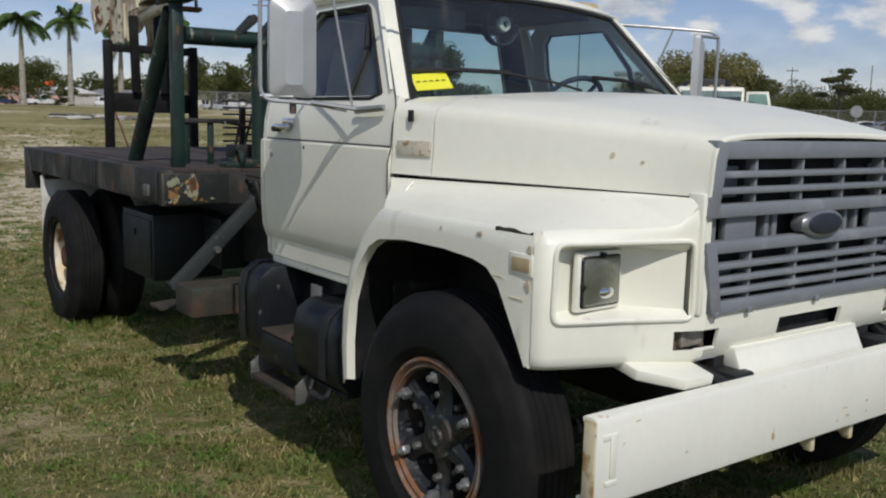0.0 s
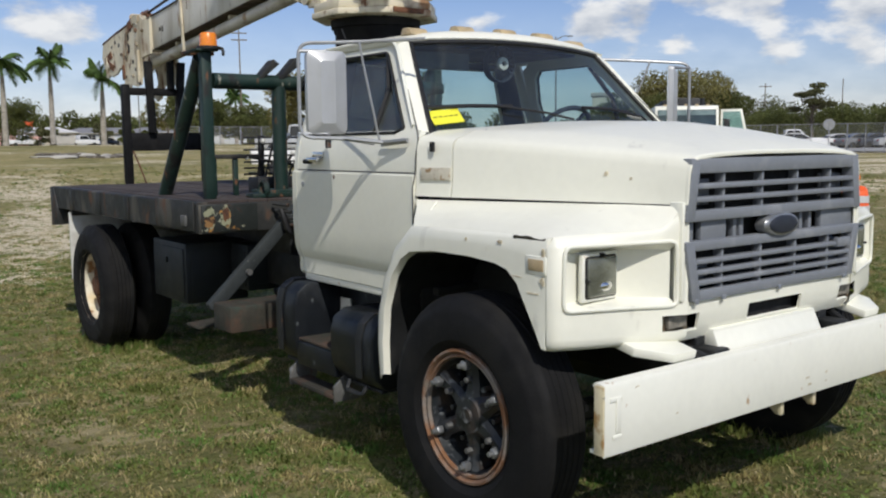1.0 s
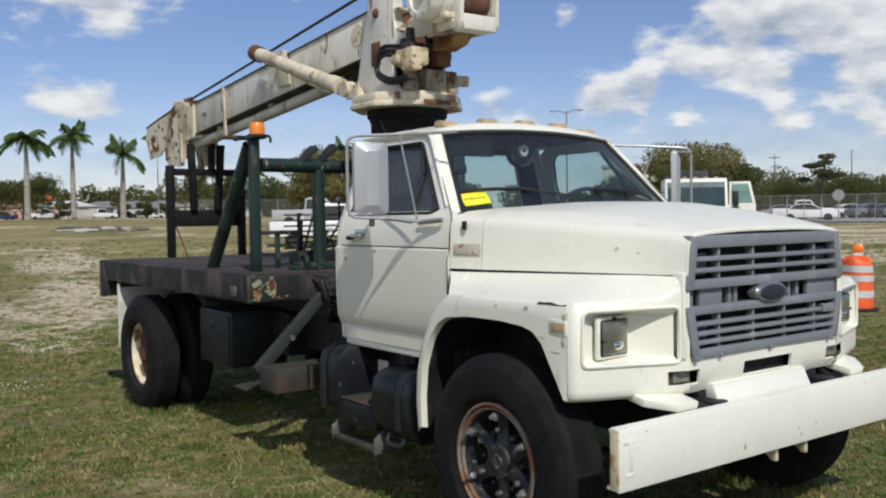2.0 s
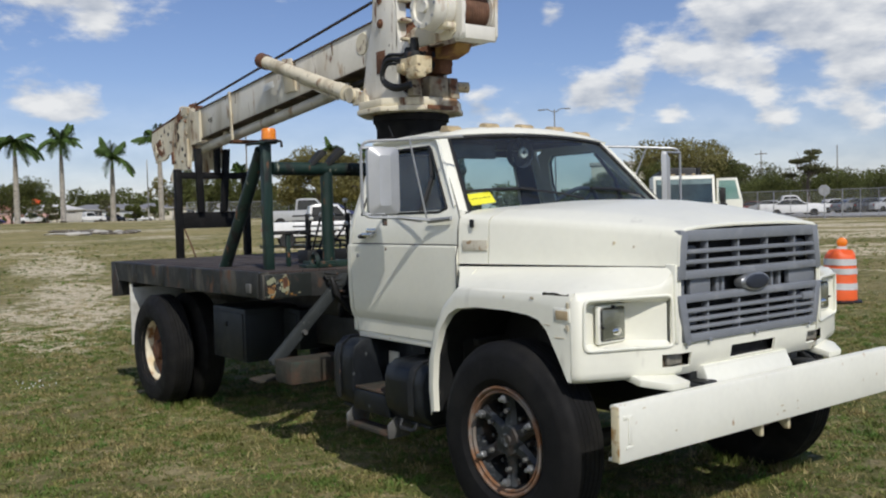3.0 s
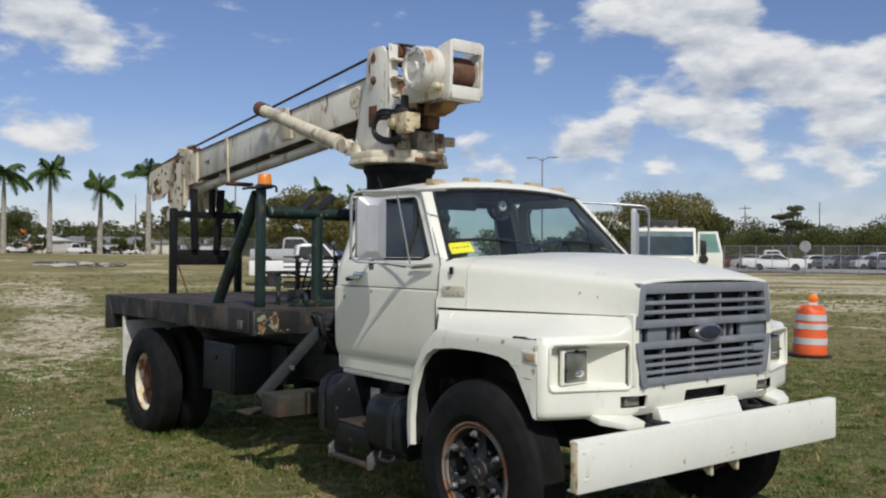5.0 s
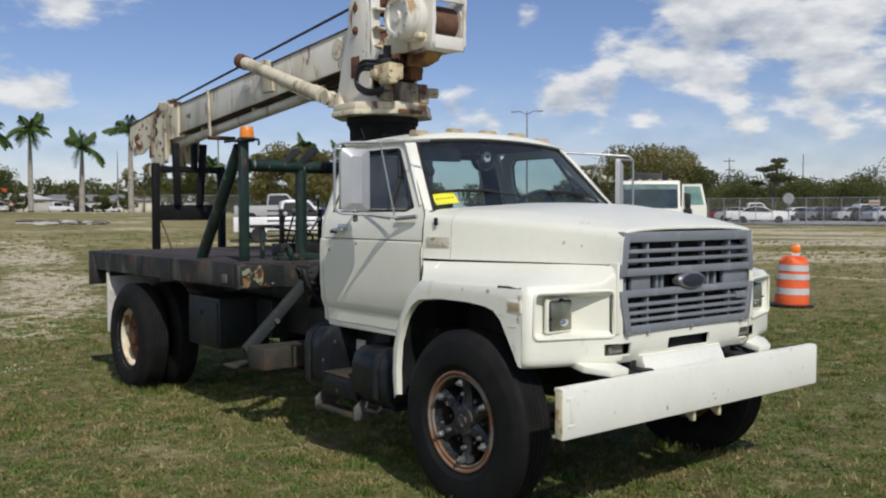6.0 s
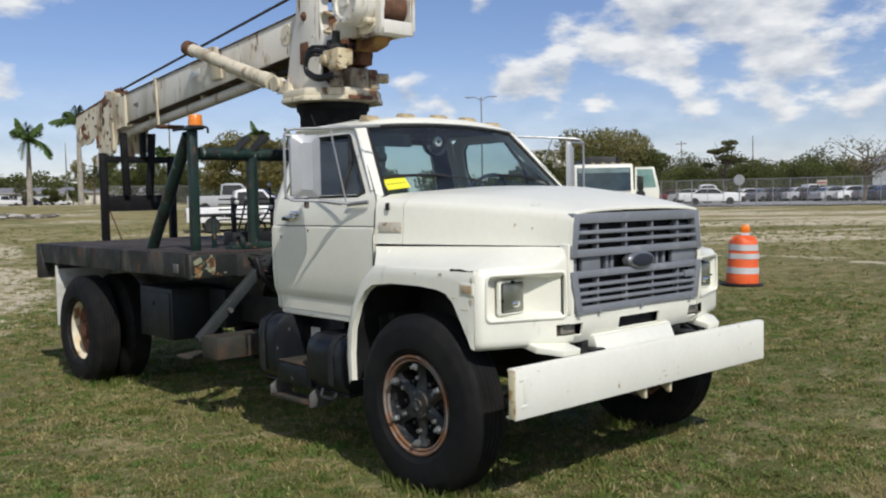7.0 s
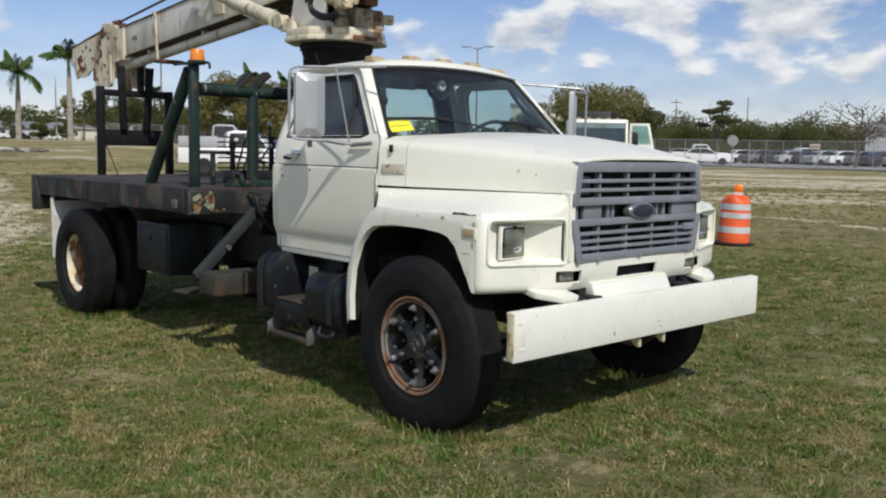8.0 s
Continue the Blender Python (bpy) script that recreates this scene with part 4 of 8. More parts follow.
cab = part("cab_shell", box(-1.80, -0.60, -0.86, 0.86, 0.93, 0.97, 0.01), M["black"], truck)
for s in (-1, 1):
    zz = [z for z, _ in SIDE]
    rows = [[(x, s * side_y(z), z) for z in zz] for x in (-1.765, -1.5, -1.2, -0.9, -0.655)]
    door = part("door", sheet(rows, 0.03), M["white"], truck, "white cab door with a creased waistline and shadow streaks" if s < 0 else "white cab door", 30)
    # window frame of the door: ring round the side glass
    fr = bmesh.new()
    G = [(-0.800, 1.712), (-0.860, 1.690), (-1.20, 1.690), (-1.700, 1.690), (-1.700, 1.90), (-1.655, 2.05), (-1.60, 2.098), (-1.40, 2.098), (-1.170, 2.098), (-1.145, 2.085)]
    outer = [(-0.698, 1.700), (-0.80, 1.676), (-1.20, 1.676), (-1.772, 1.676), (-1.768, 1.90), (-1.745, 2.10), (-1.66, 2.150), (-1.40, 2.150), (-1.13, 2.150), (-1.10, 2.135)]
    loops = []
    for pts, dy in ((outer, 0.0), (outer, -0.03), (G, -0.03), (G, -0.004)):
        loops.append([fr.verts.new((x, s * (side_y(z) + dy), z)) for x, z in pts])
    for a_, b_ in zip(loops, loops[1:] + loops[:1]):
        for k in range(len(G)):
            k2 = (k + 1) % len(G)
            fr.faces.new((a_[k], a_[k2], b_[k2], b_[k]))
    part("window_frame", fr, M["white"], door, smooth=30)
    seal = tube([(x, s * (side_y(z) + 0.002), z) for x, z in G + G[:1]], 0.008, 6)
    part("window_seal", seal, M["seal"], door)
    gl = bmesh.new()
    gv = [gl.verts.new((x, s * (side_y(z) - 0.02), z)) for x, z in G]
    gl.faces.new(gv)
    pane = part("side_window", gl, M["glass_dark"] if s < 0 else M["glass"], door, "dark tinted side window", 0)
    pane.visible_shadow = False
    part("vent_divider", tube([(-1.17, s * (side_y(2.09) - 0.012), 2.09), (-1.055, s * (side_y(1.9) - 0.012), 1.90), (-1.06, s * (side_y(1.69) - 0.012), 1.69)], 0.014, 6), M["seal"], door)
    part("door_gap", tube([(-0.650, s * (side_y(z) + 0.002), z) for z in (0.93, 1.01, 1.03, 1.075, 1.2, 1.44, 1.50, 1.58, 1.66)] + [(-0.685, s * (side_y(1.70) + 0.002), 1.70), (-1.098, s * (side_y(2.14) + 0.003), 2.14)], 0.0032, 5), M["seam"], door)
    part("waist_gap", tube([(-1.76, s * 0.949, 1.503), (-0.655, s * 0.949, 1.503)], 0.003, 5), M["seam"], door)
    hd = box(-1.615, -1.50, s * 0.952, s * 0.985, 1.545, 1.572, 0.008)
    handle = part("door_handle", hd, M["chrome"], door, "tarnished chrome door handle")
    part("handle_grip", box(-1.640, -1.585, s * 0.950, s * 0.990, 1.535, 1.562, 0.010), M["seal"], handle)
    part("handle_recess", box(-1.60, -1.49, s * 0.940, s * 0.949, 1.565, 1.600, 0.003), M["chrome"], handle)
    part("lock", lathe([(0.0001, s * 0.012), (0.014, s * 0.010), (0.016, 0)], (-1.69, s * 0.953, 1.425), "y", 12), M["alu"], door)
    part("door_plug", lathe([(0.0001, s * 0.006), (0.010, s * 0.004), (0.011, 0)], (-1.36, s * 0.955, 1.470), "y", 10), M["rust"], door)
    part("well_liner", box(-0.655, -0.640, s * 0.50, s * 0.925, 0.80, 1.25, 0.004), M["black"], truck)
    part("sill", box(-1.78, -0.67, s * 0.80, s * 0.915, 0.885, 0.93, 0.012), M["white_worn"], truck, "white cab sill")
    # B pillar and rear corner, A pillar
    part("corner_panel", sheet([[(x, s * (side_y(z) - d), z) for z in [q for q, _ in SIDE] + [1.9, 2.05, 2.14]] for x, d in ((-1.772, 0.0), (-1.82, 0.004), (-1.845, 0.03))], 0.02), M["white"], truck, "white cab corner panel", 40)
    ap = [[(-0.706, s * 0.902, 1.690), (-0.694, s * 0.880, 1.690), (-0.674, s * 0.838, 1.690)], [(-1.105, s * 0.732, 2.145), (-1.072, s * 0.712, 2.152), (-1.074, s * 0.668, 2.152)]]
    part("a_pillar", sheet([[mix3(a, b, k / 4) for a, b in zip(*ap)] for k in range(5)], 0.03), M["white"], truck, "white windscreen pillar", 50)
    part("drip_rail", tube(arc_path([(-0.725, s * 0.898, 1.72), (-1.095, s * 0.735, 2.150), (-1.30, s * 0.738, 2.170), (-1.80, s * 0.738, 2.160)], 0.08, 4), 0.011, 6), M["white_worn"], truck, "rust-spotted roof drip rail")

# windscreen, curved between the pillars
ws = []
for v in range(5):
    z = 1.655 + (2.142 - 1.655) * v / 4
    half = interp(z, [(1.655, 0.850), (2.142, 0.668)])
    row = []
    for u in range(13):
        y = -half + 2 * half * u / 12
        row.append((interp(z, [(1.655, -0.582), (2.142, -1.010)]) - 0.06 * (abs(y) / half) ** 2.2, y, z + 0.03 * (v / 4) ** 2 * (1 - (abs(y) / half) ** 2)))
    ws.append(row)
pane = part("windscreen", sheet(ws, 0), M["glass"], truck, "greenish windscreen", 60)
pane.visible_shadow = False
edge = ws[0] + [r[-1] for r in ws[1:]] + ws[-1][-2::-1] + [r[0] for r in ws[-2::-1]]
part("windscreen_seal", tube([(x + 0.004, y, z) for x, y, z in edge], 0.013, 6), M["seal"], truck, "black rubber windscreen seal")

# roof
roof_rows = []
for i, x in enumerate((-1.010, -1.032, -1.09, -1.21, -1.45, -1.70, -1.80, -1.84)):
    dz = (0.022, 0.052, 0.070, 0.080, 0.085, 0.072, 0.050, 0.0)[i]
    roof_rows.append([(x - 0.062 * (abs(u) ** 2.2) * (1 - i / 7), u * (0.742 - 0.02 * (i > 5)), 2.156 + dz * (1 - abs(u) ** 3.4) + 0.010 * (1 - abs(u))) for u in [k / 8 - 1 for k in range(17)]])
part("roof", sheet(roof_rows, 0.02), M["white"], truck, "white cab roof", 45)
head = [[tuple(p) for p in ws[-1]], [(x + 0.012, y * 1.03, z + 0.016) for x, y, z in ws[-1]], [(x - 0.004, y * 1.06, z + 0.022) for x, y, z in ws[-1]]]
part("header", sheet(head, 0.014), M["white"], truck, smooth=45)
for i, y in enumerate((-0.575, -0.29, 0.0, 0.29, 0.575)):
    xx = -1.085 - 0.080 * (abs(y) / 0.742) ** 2.2
    zz = 2.156 + 0.062 * (1 - (abs(y) / 0.742) ** 3.4) + 0.020
    base = prism([(xx - 0.085, zz - 0.02), (xx + 0.02, zz - 0.02), (xx + 0.010, zz + 0.006), (xx - 0.012, zz + 0.018), (xx - 0.06, zz + 0.020)], "y", y - 0.055, y + 0.055, 0.007)
    part("roof_lamp", base, M["roof_lamp"], truck, "faded amber cab roof marker lamp")
part("roof_aerial", tube([(-1.62, -0.70, 2.19), (-1.66, -0.71, 2.27)], 0.004, 5), M["seal"], truck)

# back wall with a wide window
bm = bmesh.new()
ys = [-0.86, -0.70, -0.645, 0.645, 0.70, 0.86]
zs = [0.93, 1.50, 1.58, 2.095, 2.12, 2.15]
sheet([[(-1.845, y * (1 if z < 1.72 else side_y(z) / 0.90), z) for y in ys] for z in zs], 0.03, bm, cut=lambda i, j: i == 2 and j == 2)
part("back_panel", bm, M["white"], truck, "cab back panel", 0)
gl = bmesh.new()
gl.faces.new([gl.verts.new((-1.852, y, z)) for y, z in ((-0.66, 1.575), (0.66, 1.575), (0.60, 2.10), (-0.60, 2.10))])
rw = part("back_window", gl, M["glass"], truck, "cab back window", 0)
rw.visible_shadow = False

# interior
bm = bmesh.new()
sheet([[(-1.808, y * (0.97 if z < 1.72 else side_y(z) / 0.93), z) for y in (-0.86, -0.66, 0.66, 0.86)] for z in (1.0, 1.575, 2.098, 2.14)], 0.006, bm, cut=lambda i, j: i == 1 and j == 1)
part("back_trim", bm, M["interior"], truck, smooth=0)
dash = prism([(-0.66, 1.30), (-0.66, 1.645), (-0.80, 1.652), (-0.93, 1.60), (-0.96, 1.45), (-0.90, 1.30)], "y", -0.86, 0.86, 0.01)
part("dashboard", dash, M["interior"], truck, "dark dashboard")
for s in (-1, 1):
    part("door_trim", box(-1.76, -0.70, s * 0.87, s * 0.895, 0.98, 1.67, 0.01), M["interior"], truck)
part("headliner", box(-1.82, -1.22, -0.66, 0.66, 2.150, 2.165, 0.005), M["interior"], truck)
for y0, y1 in ((-0.74, 0.12), (0.20, 0.74)):
    st = part("seat", box(-1.62, -1.08, y0, y1, 1.18, 1.36, 0.05, seg=3), M["seat"], truck, "worn grey cab seat")
    bk = box(-0.08, 0.08, y0, y1, 0, 0.38, 0.05, seg=3)
    bk.transform(Matrix.Translation((-1.62, 0, 1.32)) @ Matrix.Rotation(math.radians(-10), 4, "Y"))
    part("backrest", bk, M["seat"], st)
wheel_c = Vector((-1.12, 0.42, 1.66))
swm = Matrix.Translation(wheel_c) @ Matrix.Rotation(math.radians(-52), 4, "Y")
sw = tube([swm @ Vector((0.22 * math.cos(a), 0.22 * math.sin(a), 0)) for a in [2 * math.pi * k / 28 for k in range(29)]], 0.014, 8)
for a in (0.5, 2.6, 4.7):
    tube([swm @ Vector((0, 0, -0.03)), swm @ Vector((0.21 * math.cos(a), 0.21 * math.sin(a), 0))], 0.011, 6, sw)
tube([swm @ Vector((0, 0, -0.02)), swm @ Vector((0, 0, -0.30))], 0.03, 8, sw)
part("steering_wheel", sw, M["interior"], truck, "thin dark steering wheel")
fan_c = (-1.13, -0.02, 2.070)
fan = lathe([(0.10, 0.02), (0.105, 0.0), (0.10, -0.03), (0.09, -0.03), (0.092, 0.015)], fan_c, "x", 24, closed=True)
for k in range(10):
    a = math.pi * k / 10
    tube([(fan_c[0] + 0.02, fan_c[1] + 0.1 * math.cos(a), fan_c[2] + 0.1 * math.sin(a)), (fan_c[0] + 0.02, fan_c[1] - 0.1 * math.cos(a), fan_c[2] - 0.1 * math.sin(a))], 0.0025, 4, fan)
fo = part("cab_fan", fan, M["interior"], truck, "small round cab fan hung above the windscreen")
part("fan_hub", lathe([(0.016, 0.040), (0.034, 0.036), (0.038, 0.022), (0.030, 0.0), (0.016, 0.0)], fan_c, "x", 18, closed=True), M["knob"], fo, "pale fan hub ring")
part("fan_bracket", tube([fan_c, (-1.16, -0.02, 2.16)], 0.012, 6), M["interior"], fo)
lw = part("sun_visor", box(-1.20, -1.17, -0.62, -0.20, 2.03, 2.12, 0.008), M["seat"], truck, "folded pale sun visor")

# notice and wipers on the windscreen


def ws_point(y, z, off=0.012):
    half = interp(z, [(1.655, 0.850), (2.142, 0.668)])
    return (interp(z, [(1.655, -0.582), (2.142, -1.010)]) - 0.06 * (abs(y) / half) ** 2.2 + off, y, z)


bm = bmesh.new()
sheet([[ws_point(y, z + 0.008 + (y + 0.6) * 0.10, 0.006) for y in (-0.800, -0.75, -0.70, -0.66, -0.625)] for z in (1.735, 1.765, 1.800)], 0.002, bm)
notice = part("paper_notice", bm, M["yellow"], truck, "yellow paper notice stuck inside the windscreen corner")
for k in range(5):
    y = -0.775 + 0.03 * k
    b = bmesh.new()
    sheet([[ws_point(yy, z + 0.008 + (yy + 0.6) * 0.10, 0.010) for yy in (y - 0.010, y + 0.008)] for z in (1.768, 1.771)], 0.001, b)
    part("writing_bar", b, M["ink"], notice)
for y0, z0, y1, z1, y2, rise in ((0.06, 1.755, -0.30, 1.818, -0.80, -0.012), (0.68, 1.752, 0.58, 1.800, 0.20, 0.020)):
    arm = tube([ws_point(y0, z0, 0.03), ws_point((y0 + y1) / 2, (z0 + z1) / 2, 0.05), ws_point(y1 - 0.12, z1 + 0.004, 0.035)], 0.0065, 6)
    wp = part("wiper", arm, M["seal"], truck, "black windscreen wiper")
    part("blade", tube([ws_point(y1, z1, 0.02), ws_point((y1 + y2) / 2, z1 + 0.006 + rise / 2, 0.024), ws_point(y2, z1 + rise, 0.02)], 0.010, 6), M["seal"], wp)
part("hood_jet", box(-0.475, -0.40, -0.73, -0.71, 1.690, 1.698, 0.003), M["seal"], truck)


def mirror(s, at, turn_deg, frame_pts, arm_pts, strut_pts, plate_x):
    turn = Matrix.Translation(at) @ Matrix.Rotation(math.radians(turn_deg), 4, "Z")
    shell = bmesh.new()
    loops = []
    for x, ky, kz in ((-0.026, 1.0, 1.0), (-0.010, 1.0, 1.0), (0.004, 0.97, 0.985), (0.018, 0.62, 0.86), (0.030, 0.36, 0.74)):
        pts = []
        for cy, cz, a0 in ((0.072, 0.165, 0), (-0.072, 0.165, 90), (-0.072, -0.165, 180), (0.072, -0.165, 270)):
            for q in range(5):
                a = radians(a0 + 22.5 * q)
                pts.append((x, (cy + 0.026 * math.cos(a)) * ky, (cz + 0.030 * math.sin(a)) * kz))
        loops.append([shell.verts.new(p) for p in pts])
    for a, b in zip(loops, loops[1:]):
        for k in range(len(a)):
            shell.faces.new((a[k], a[(k + 1) % len(a)], b[(k + 1) % len(a)], b[k]))
    shell.faces.new(loops[0])
    shell.faces.new(loops[-1])
    shell.transform(turn)
    mo = part("wing_mirror", shell, M["mirror_back"], truck, "tall weathered steel wing mirror in a tube frame", 18)
    gl_ = box(-0.029, -0.026, -0.085, 0.085, -0.175, 0.175, 0.0)
    gl_.transform(turn)
    part("mirror_glass", gl_, M["reflector"], mo)
    part("mirror_frame", tube(arc_path(frame_pts, 0.06, 5), 0.0088, 8), M["alu"], mo, "bent aluminium tube mirror frame")
    part("strut", tube(strut_pts, 0.0055, 6), M["alu"], mo)
    part("mirror_arm", tube(arm_pts, 0.010, 6), M["alu"], mo)
    part("arm_plate", prism([(plate_x - 0.22, 1.625), (plate_x, 1.640), (plate_x, 1.658), (plate_x - 0.22, 1.652)], "y", s * 0.945, s * 0.955, 0.002), M["alu"], mo)
    for z in (at[2] - 0.19, at[2] + 0.19):
        part("mirror_clamp", tube([(at[0], at[1], z), tuple(Vector((at[0], at[1], z)).lerp(Vector((*frame_pts[2][:2], z)), 1.0))], 0.009, 6), M["alu"], mo)
    part("clamp_bolt", box(at[0] - 0.012, at[0] + 0.012, at[1] - 0.012, at[1] + 0.012, at[2] - 0.26, at[2] - 0.195, 0.005), M["dull_steel"], mo)


mirror(-1, (-1.035, -1.175, 1.880), -14, [(-0.76, -0.80, 2.125), (-0.98, -1.02, 2.118), (-1.075, -1.300, 2.105), (-1.075, -1.300, 1.672), (-0.985, -1.12, 1.665), (-0.93, -0.985, 1.640)],
       [(-0.985, -1.12, 1.668), (-0.86, -0.975, 1.645), (-0.70, -0.952, 1.655)], [(-0.93, -1.06, 2.115), (-0.88, -0.985, 1.645)], -0.70)
mirror(1, (-0.80, 1.055, 1.885), 40, [(-1.108, 0.75, 2.130), (-1.00, 0.95, 2.124), (-0.80, 1.215, 2.105), (-0.80, 1.215, 1.672), (-0.80, 1.10, 1.665), (-0.80, 0.975, 1.640)],
       [(-0.80, 1.10, 1.668), (-0.80, 0.975, 1.645), (-0.72, 0.952, 1.655)], [(-0.927, 1.00, 2.112), (-0.979, 0.95, 1.93)], -0.70)


# ---- flat bed ----
BX0, BX1, BZ = -6.18, -2.73, 1.285
bed = part("flatbed_frame", box(BX0 + 0.08, BX1 - 0.06, -1.05, 1.05, 1.10, 1.235, 0.006), M["black"], truck, "dark steel flatbed frame")
for s in (-1, 1):
    rail = [(s * 1.155, 1.095), (s * 1.158, 1.275), (s * 1.150, 1.284), (s * 1.08, 1.284), (s * 1.08, 1.268), (s * 1.140, 1.266), (s * 1.140, 1.112), (s * 1.08, 1.110), (s * 1.08, 1.095)]
    r = part("side_rail", prism(rail, "x", BX0, BX1), M["rail"], bed, "blackened scuffed steel bed rail")
    if s < 0:
        random.seed(9)
        for k in range(4):
            x = -5.55 + k * 0.72
            part("stake_patch", box(x, x + 0.10 + 0.03 * (k % 2), s * 1.158, s * 1.164, 1.10, 1.272, 0.002), M["rail"], r)
        part("rail_plate", box(-3.42, -2.75, s * 1.158, s * 1.172, 1.105, 1.290, 0.004), M["rail"], r, "worn steel plate welded over the bed rail")
        part("rail_hook", box(-2.92, -2.84, s * 1.170, s * 1.19, 1.13, 1.20, 0.008), M["dull_steel"], r)
    part("tail_bracket", prism([(BX0 - 0.01, 1.28), (BX0 + 0.09, 1.28), (BX0 + 0.20, 1.09), (BX0 + 0.20, 0.94), (BX0 - 0.01, 0.92)], "y", s * 1.05, s * 1.165, 0.006), M["rail"], bed)
part("front_rail", box(BX1 - 0.02, BX1 + 0.035, -1.155, 1.155, 1.085, 1.270, 0.006), M["rail"], bed)
fp = part("front_plate", box(BX1 + 0.036, BX1 + 0.050, -1.14, -0.76, 1.095, 1.268, 0.003), M["plate"], bed, "steel plate with flaking pale green, orange and white paint")
def flake(cy, cz, ry, rz, x, seed, notch=0.32):
    """A ragged patch of old paint, a thin raised skin on the plate."""
    rng = random.Random(seed)
    pts = [(cy + ry * (1 + rng.uniform(-notch, notch)) * math.copysign(abs(math.cos(q)) ** 0.7, math.cos(q)), cz + rz * (1 + rng.uniform(-notch, notch)) * math.copysign(abs(math.sin(q)) ** 0.7, math.sin(q))) for q in [2 * math.pi * k / 22 for k in range(22)]]
    return prism(pts, "x", x, x + 0.002)


OLD_GREEN = material("old_pale_green_paint", (0.30, 0.31, 0.20), 0.7, spots=[((0.02, 0.024, 0.02), 18, 0.53, 0.57, 1, 0.95), ((0.36, 0.20, 0.07), 12, 0.58, 0.64, 1, 0.8)], vary=0.15, bump=0.2)
OLD_ORANGE = material("old_orange_primer", (0.30, 0.16, 0.06), 0.8, spots=[((0.04, 0.022, 0.014), 19, 0.46, 0.52, 1, 0.9)], vary=0.2, bump=0.2)
for cy, ry, core, cz, ky, rz in ((-1.092, 0.036, OLD_ORANGE, 1.166, 0.9, 0.034), (-0.980, 0.036, M["rust"], 1.205, 0.72, 0.040)):
    pt = part("paint_patch", flake(cy, 1.190, ry, 0.062, BX1 + 0.050, int(-cy * 100)), OLD_GREEN, fp, "flaking pale green paint patch", 0)
    part("rust_patch", flake(cy, cz, ry * ky, rz, BX1 + 0.0521, int(-cy * 300), 0.3), core, pt, "", 0)
part("tail_rail", box(BX0, BX0 + 0.05, -1.14, 1.14, 1.05, 1.28, 0.006), M["rail"], bed)
random.seed(12)
ny = 15
for k in range(ny):
    y0 = -1.075 + 2.15 * k / ny
    part("deck_plank", box(BX0 + 0.06, BX1 - 0.03, y0 + 0.003, y0 + 2.15 / ny - 0.003, 1.24, 1.288 + random.uniform(-0.004, 0.003), 0.004, seg=1), M["deck"], bed)

# mud flaps
for s in (-1, 1):
    part("mud_flap", box(-5.66, -5.64, s * 0.60, s * 1.155, 0.47, 1.07, 0.004), M["mud"], truck, "pale grey mud flap")
    part("flap_bracket", box(-5.70, -5.62, s * 0.55, s * 1.13, 1.04, 1.10, 0.006), M["black"], truck)

# tool boxes below the bed
for x0, x1, y0, y1, z0, z1 in ((-4.06, -3.42, -0.97, -0.50, 0.52, 0.955), (-3.72, -3.16, -0.62, -0.16, 0.61, 0.94)):
    tb = part("tool_box", box(x0, x1, y0, y1, z0, z1, 0.012), M["toolbox"], truck, "dark steel tool box slung under the bed")
    part("lid", box(x0 + 0.03, x1 - 0.03, y0 - 0.010, y0, z0 + 0.03, z1 - 0.04, 0.006), M["toolbox"], tb)
    part("latch", box((x0 + x1) / 2 - 0.03, (x0 + x1) / 2 + 0.0, y0 - 0.022, y0 - 0.008, z1 - 0.16, z1 - 0.12, 0.004), M["seal"], tb)
    part("side_panel", box(x1, x1 + 0.008, y0 + 0.04, y1 - 0.04, z0 + 0.05, z1 - 0.05, 0.004), M["toolbox"], tb)
part("air_tank", lathe([(0.0001, -0.32), (0.08, -0.31), (0.13, -0.27), (0.13, 0.27), (0.08, 0.31), (0.0001, 0.32)], (-2.35, -0.45, 0.62), "x", 20), M["black"], truck)

# stabiliser legs
for s in (-1, 1):
    beam = part("stabiliser_beam", box(-2.635, -2.38, s * 0.20, s * 1.11, 0.495, 0.660, 0.012), M["step_wood"], truck, "muddy olive stabiliser beam with rusty top")
    leg = prism([(s * 1.135, 0.645), (s * 1.12, 0.605), (s * 1.06, 0.60), (s * 0.44, 1.20), (s * 0.455, 1.245), (s * 0.505, 1.245)], "x", -2.70, -2.640, 0.008)
    lg = part("stabiliser_leg", leg, material("faded_grey_green_steel", (0.042, 0.048, 0.050), 0.7, spec=0.15, spots=[((0.16, 0.17, 0.16), 18, 0.66, 0.74, 1, 0.6), (RUST, 14, 0.68, 0.76, 1, 0.85)], vary=0.2, bump=0.1), truck, "diagonal grey-green stabiliser leg") if s < 0 else part("stabiliser_leg", leg, M["green"], truck)
    part("leg_pin", tube([(-2.75, s * 0.86, 0.83), (-2.61, s * 0.86, 0.83)], 0.020, 10), M["dull_steel"], lg)
    foot = prism([(s * 1.12, 0.465), (s * 0.92, 0.478), (s * 0.92, 0.462), (s * 1.12, 0.448)], "x", -3.06, -2.86, 0.004)
    part("foot_plate", foot, M["step_wood"], lg, "rusty bent foot plate")
    rod = tube([(-2.86, s * 0.40, 0.60), (-2.86, s * 0.22, 1.05)], 0.03, 8)
    part("stabiliser_cylinder", rod, M["black"], truck)

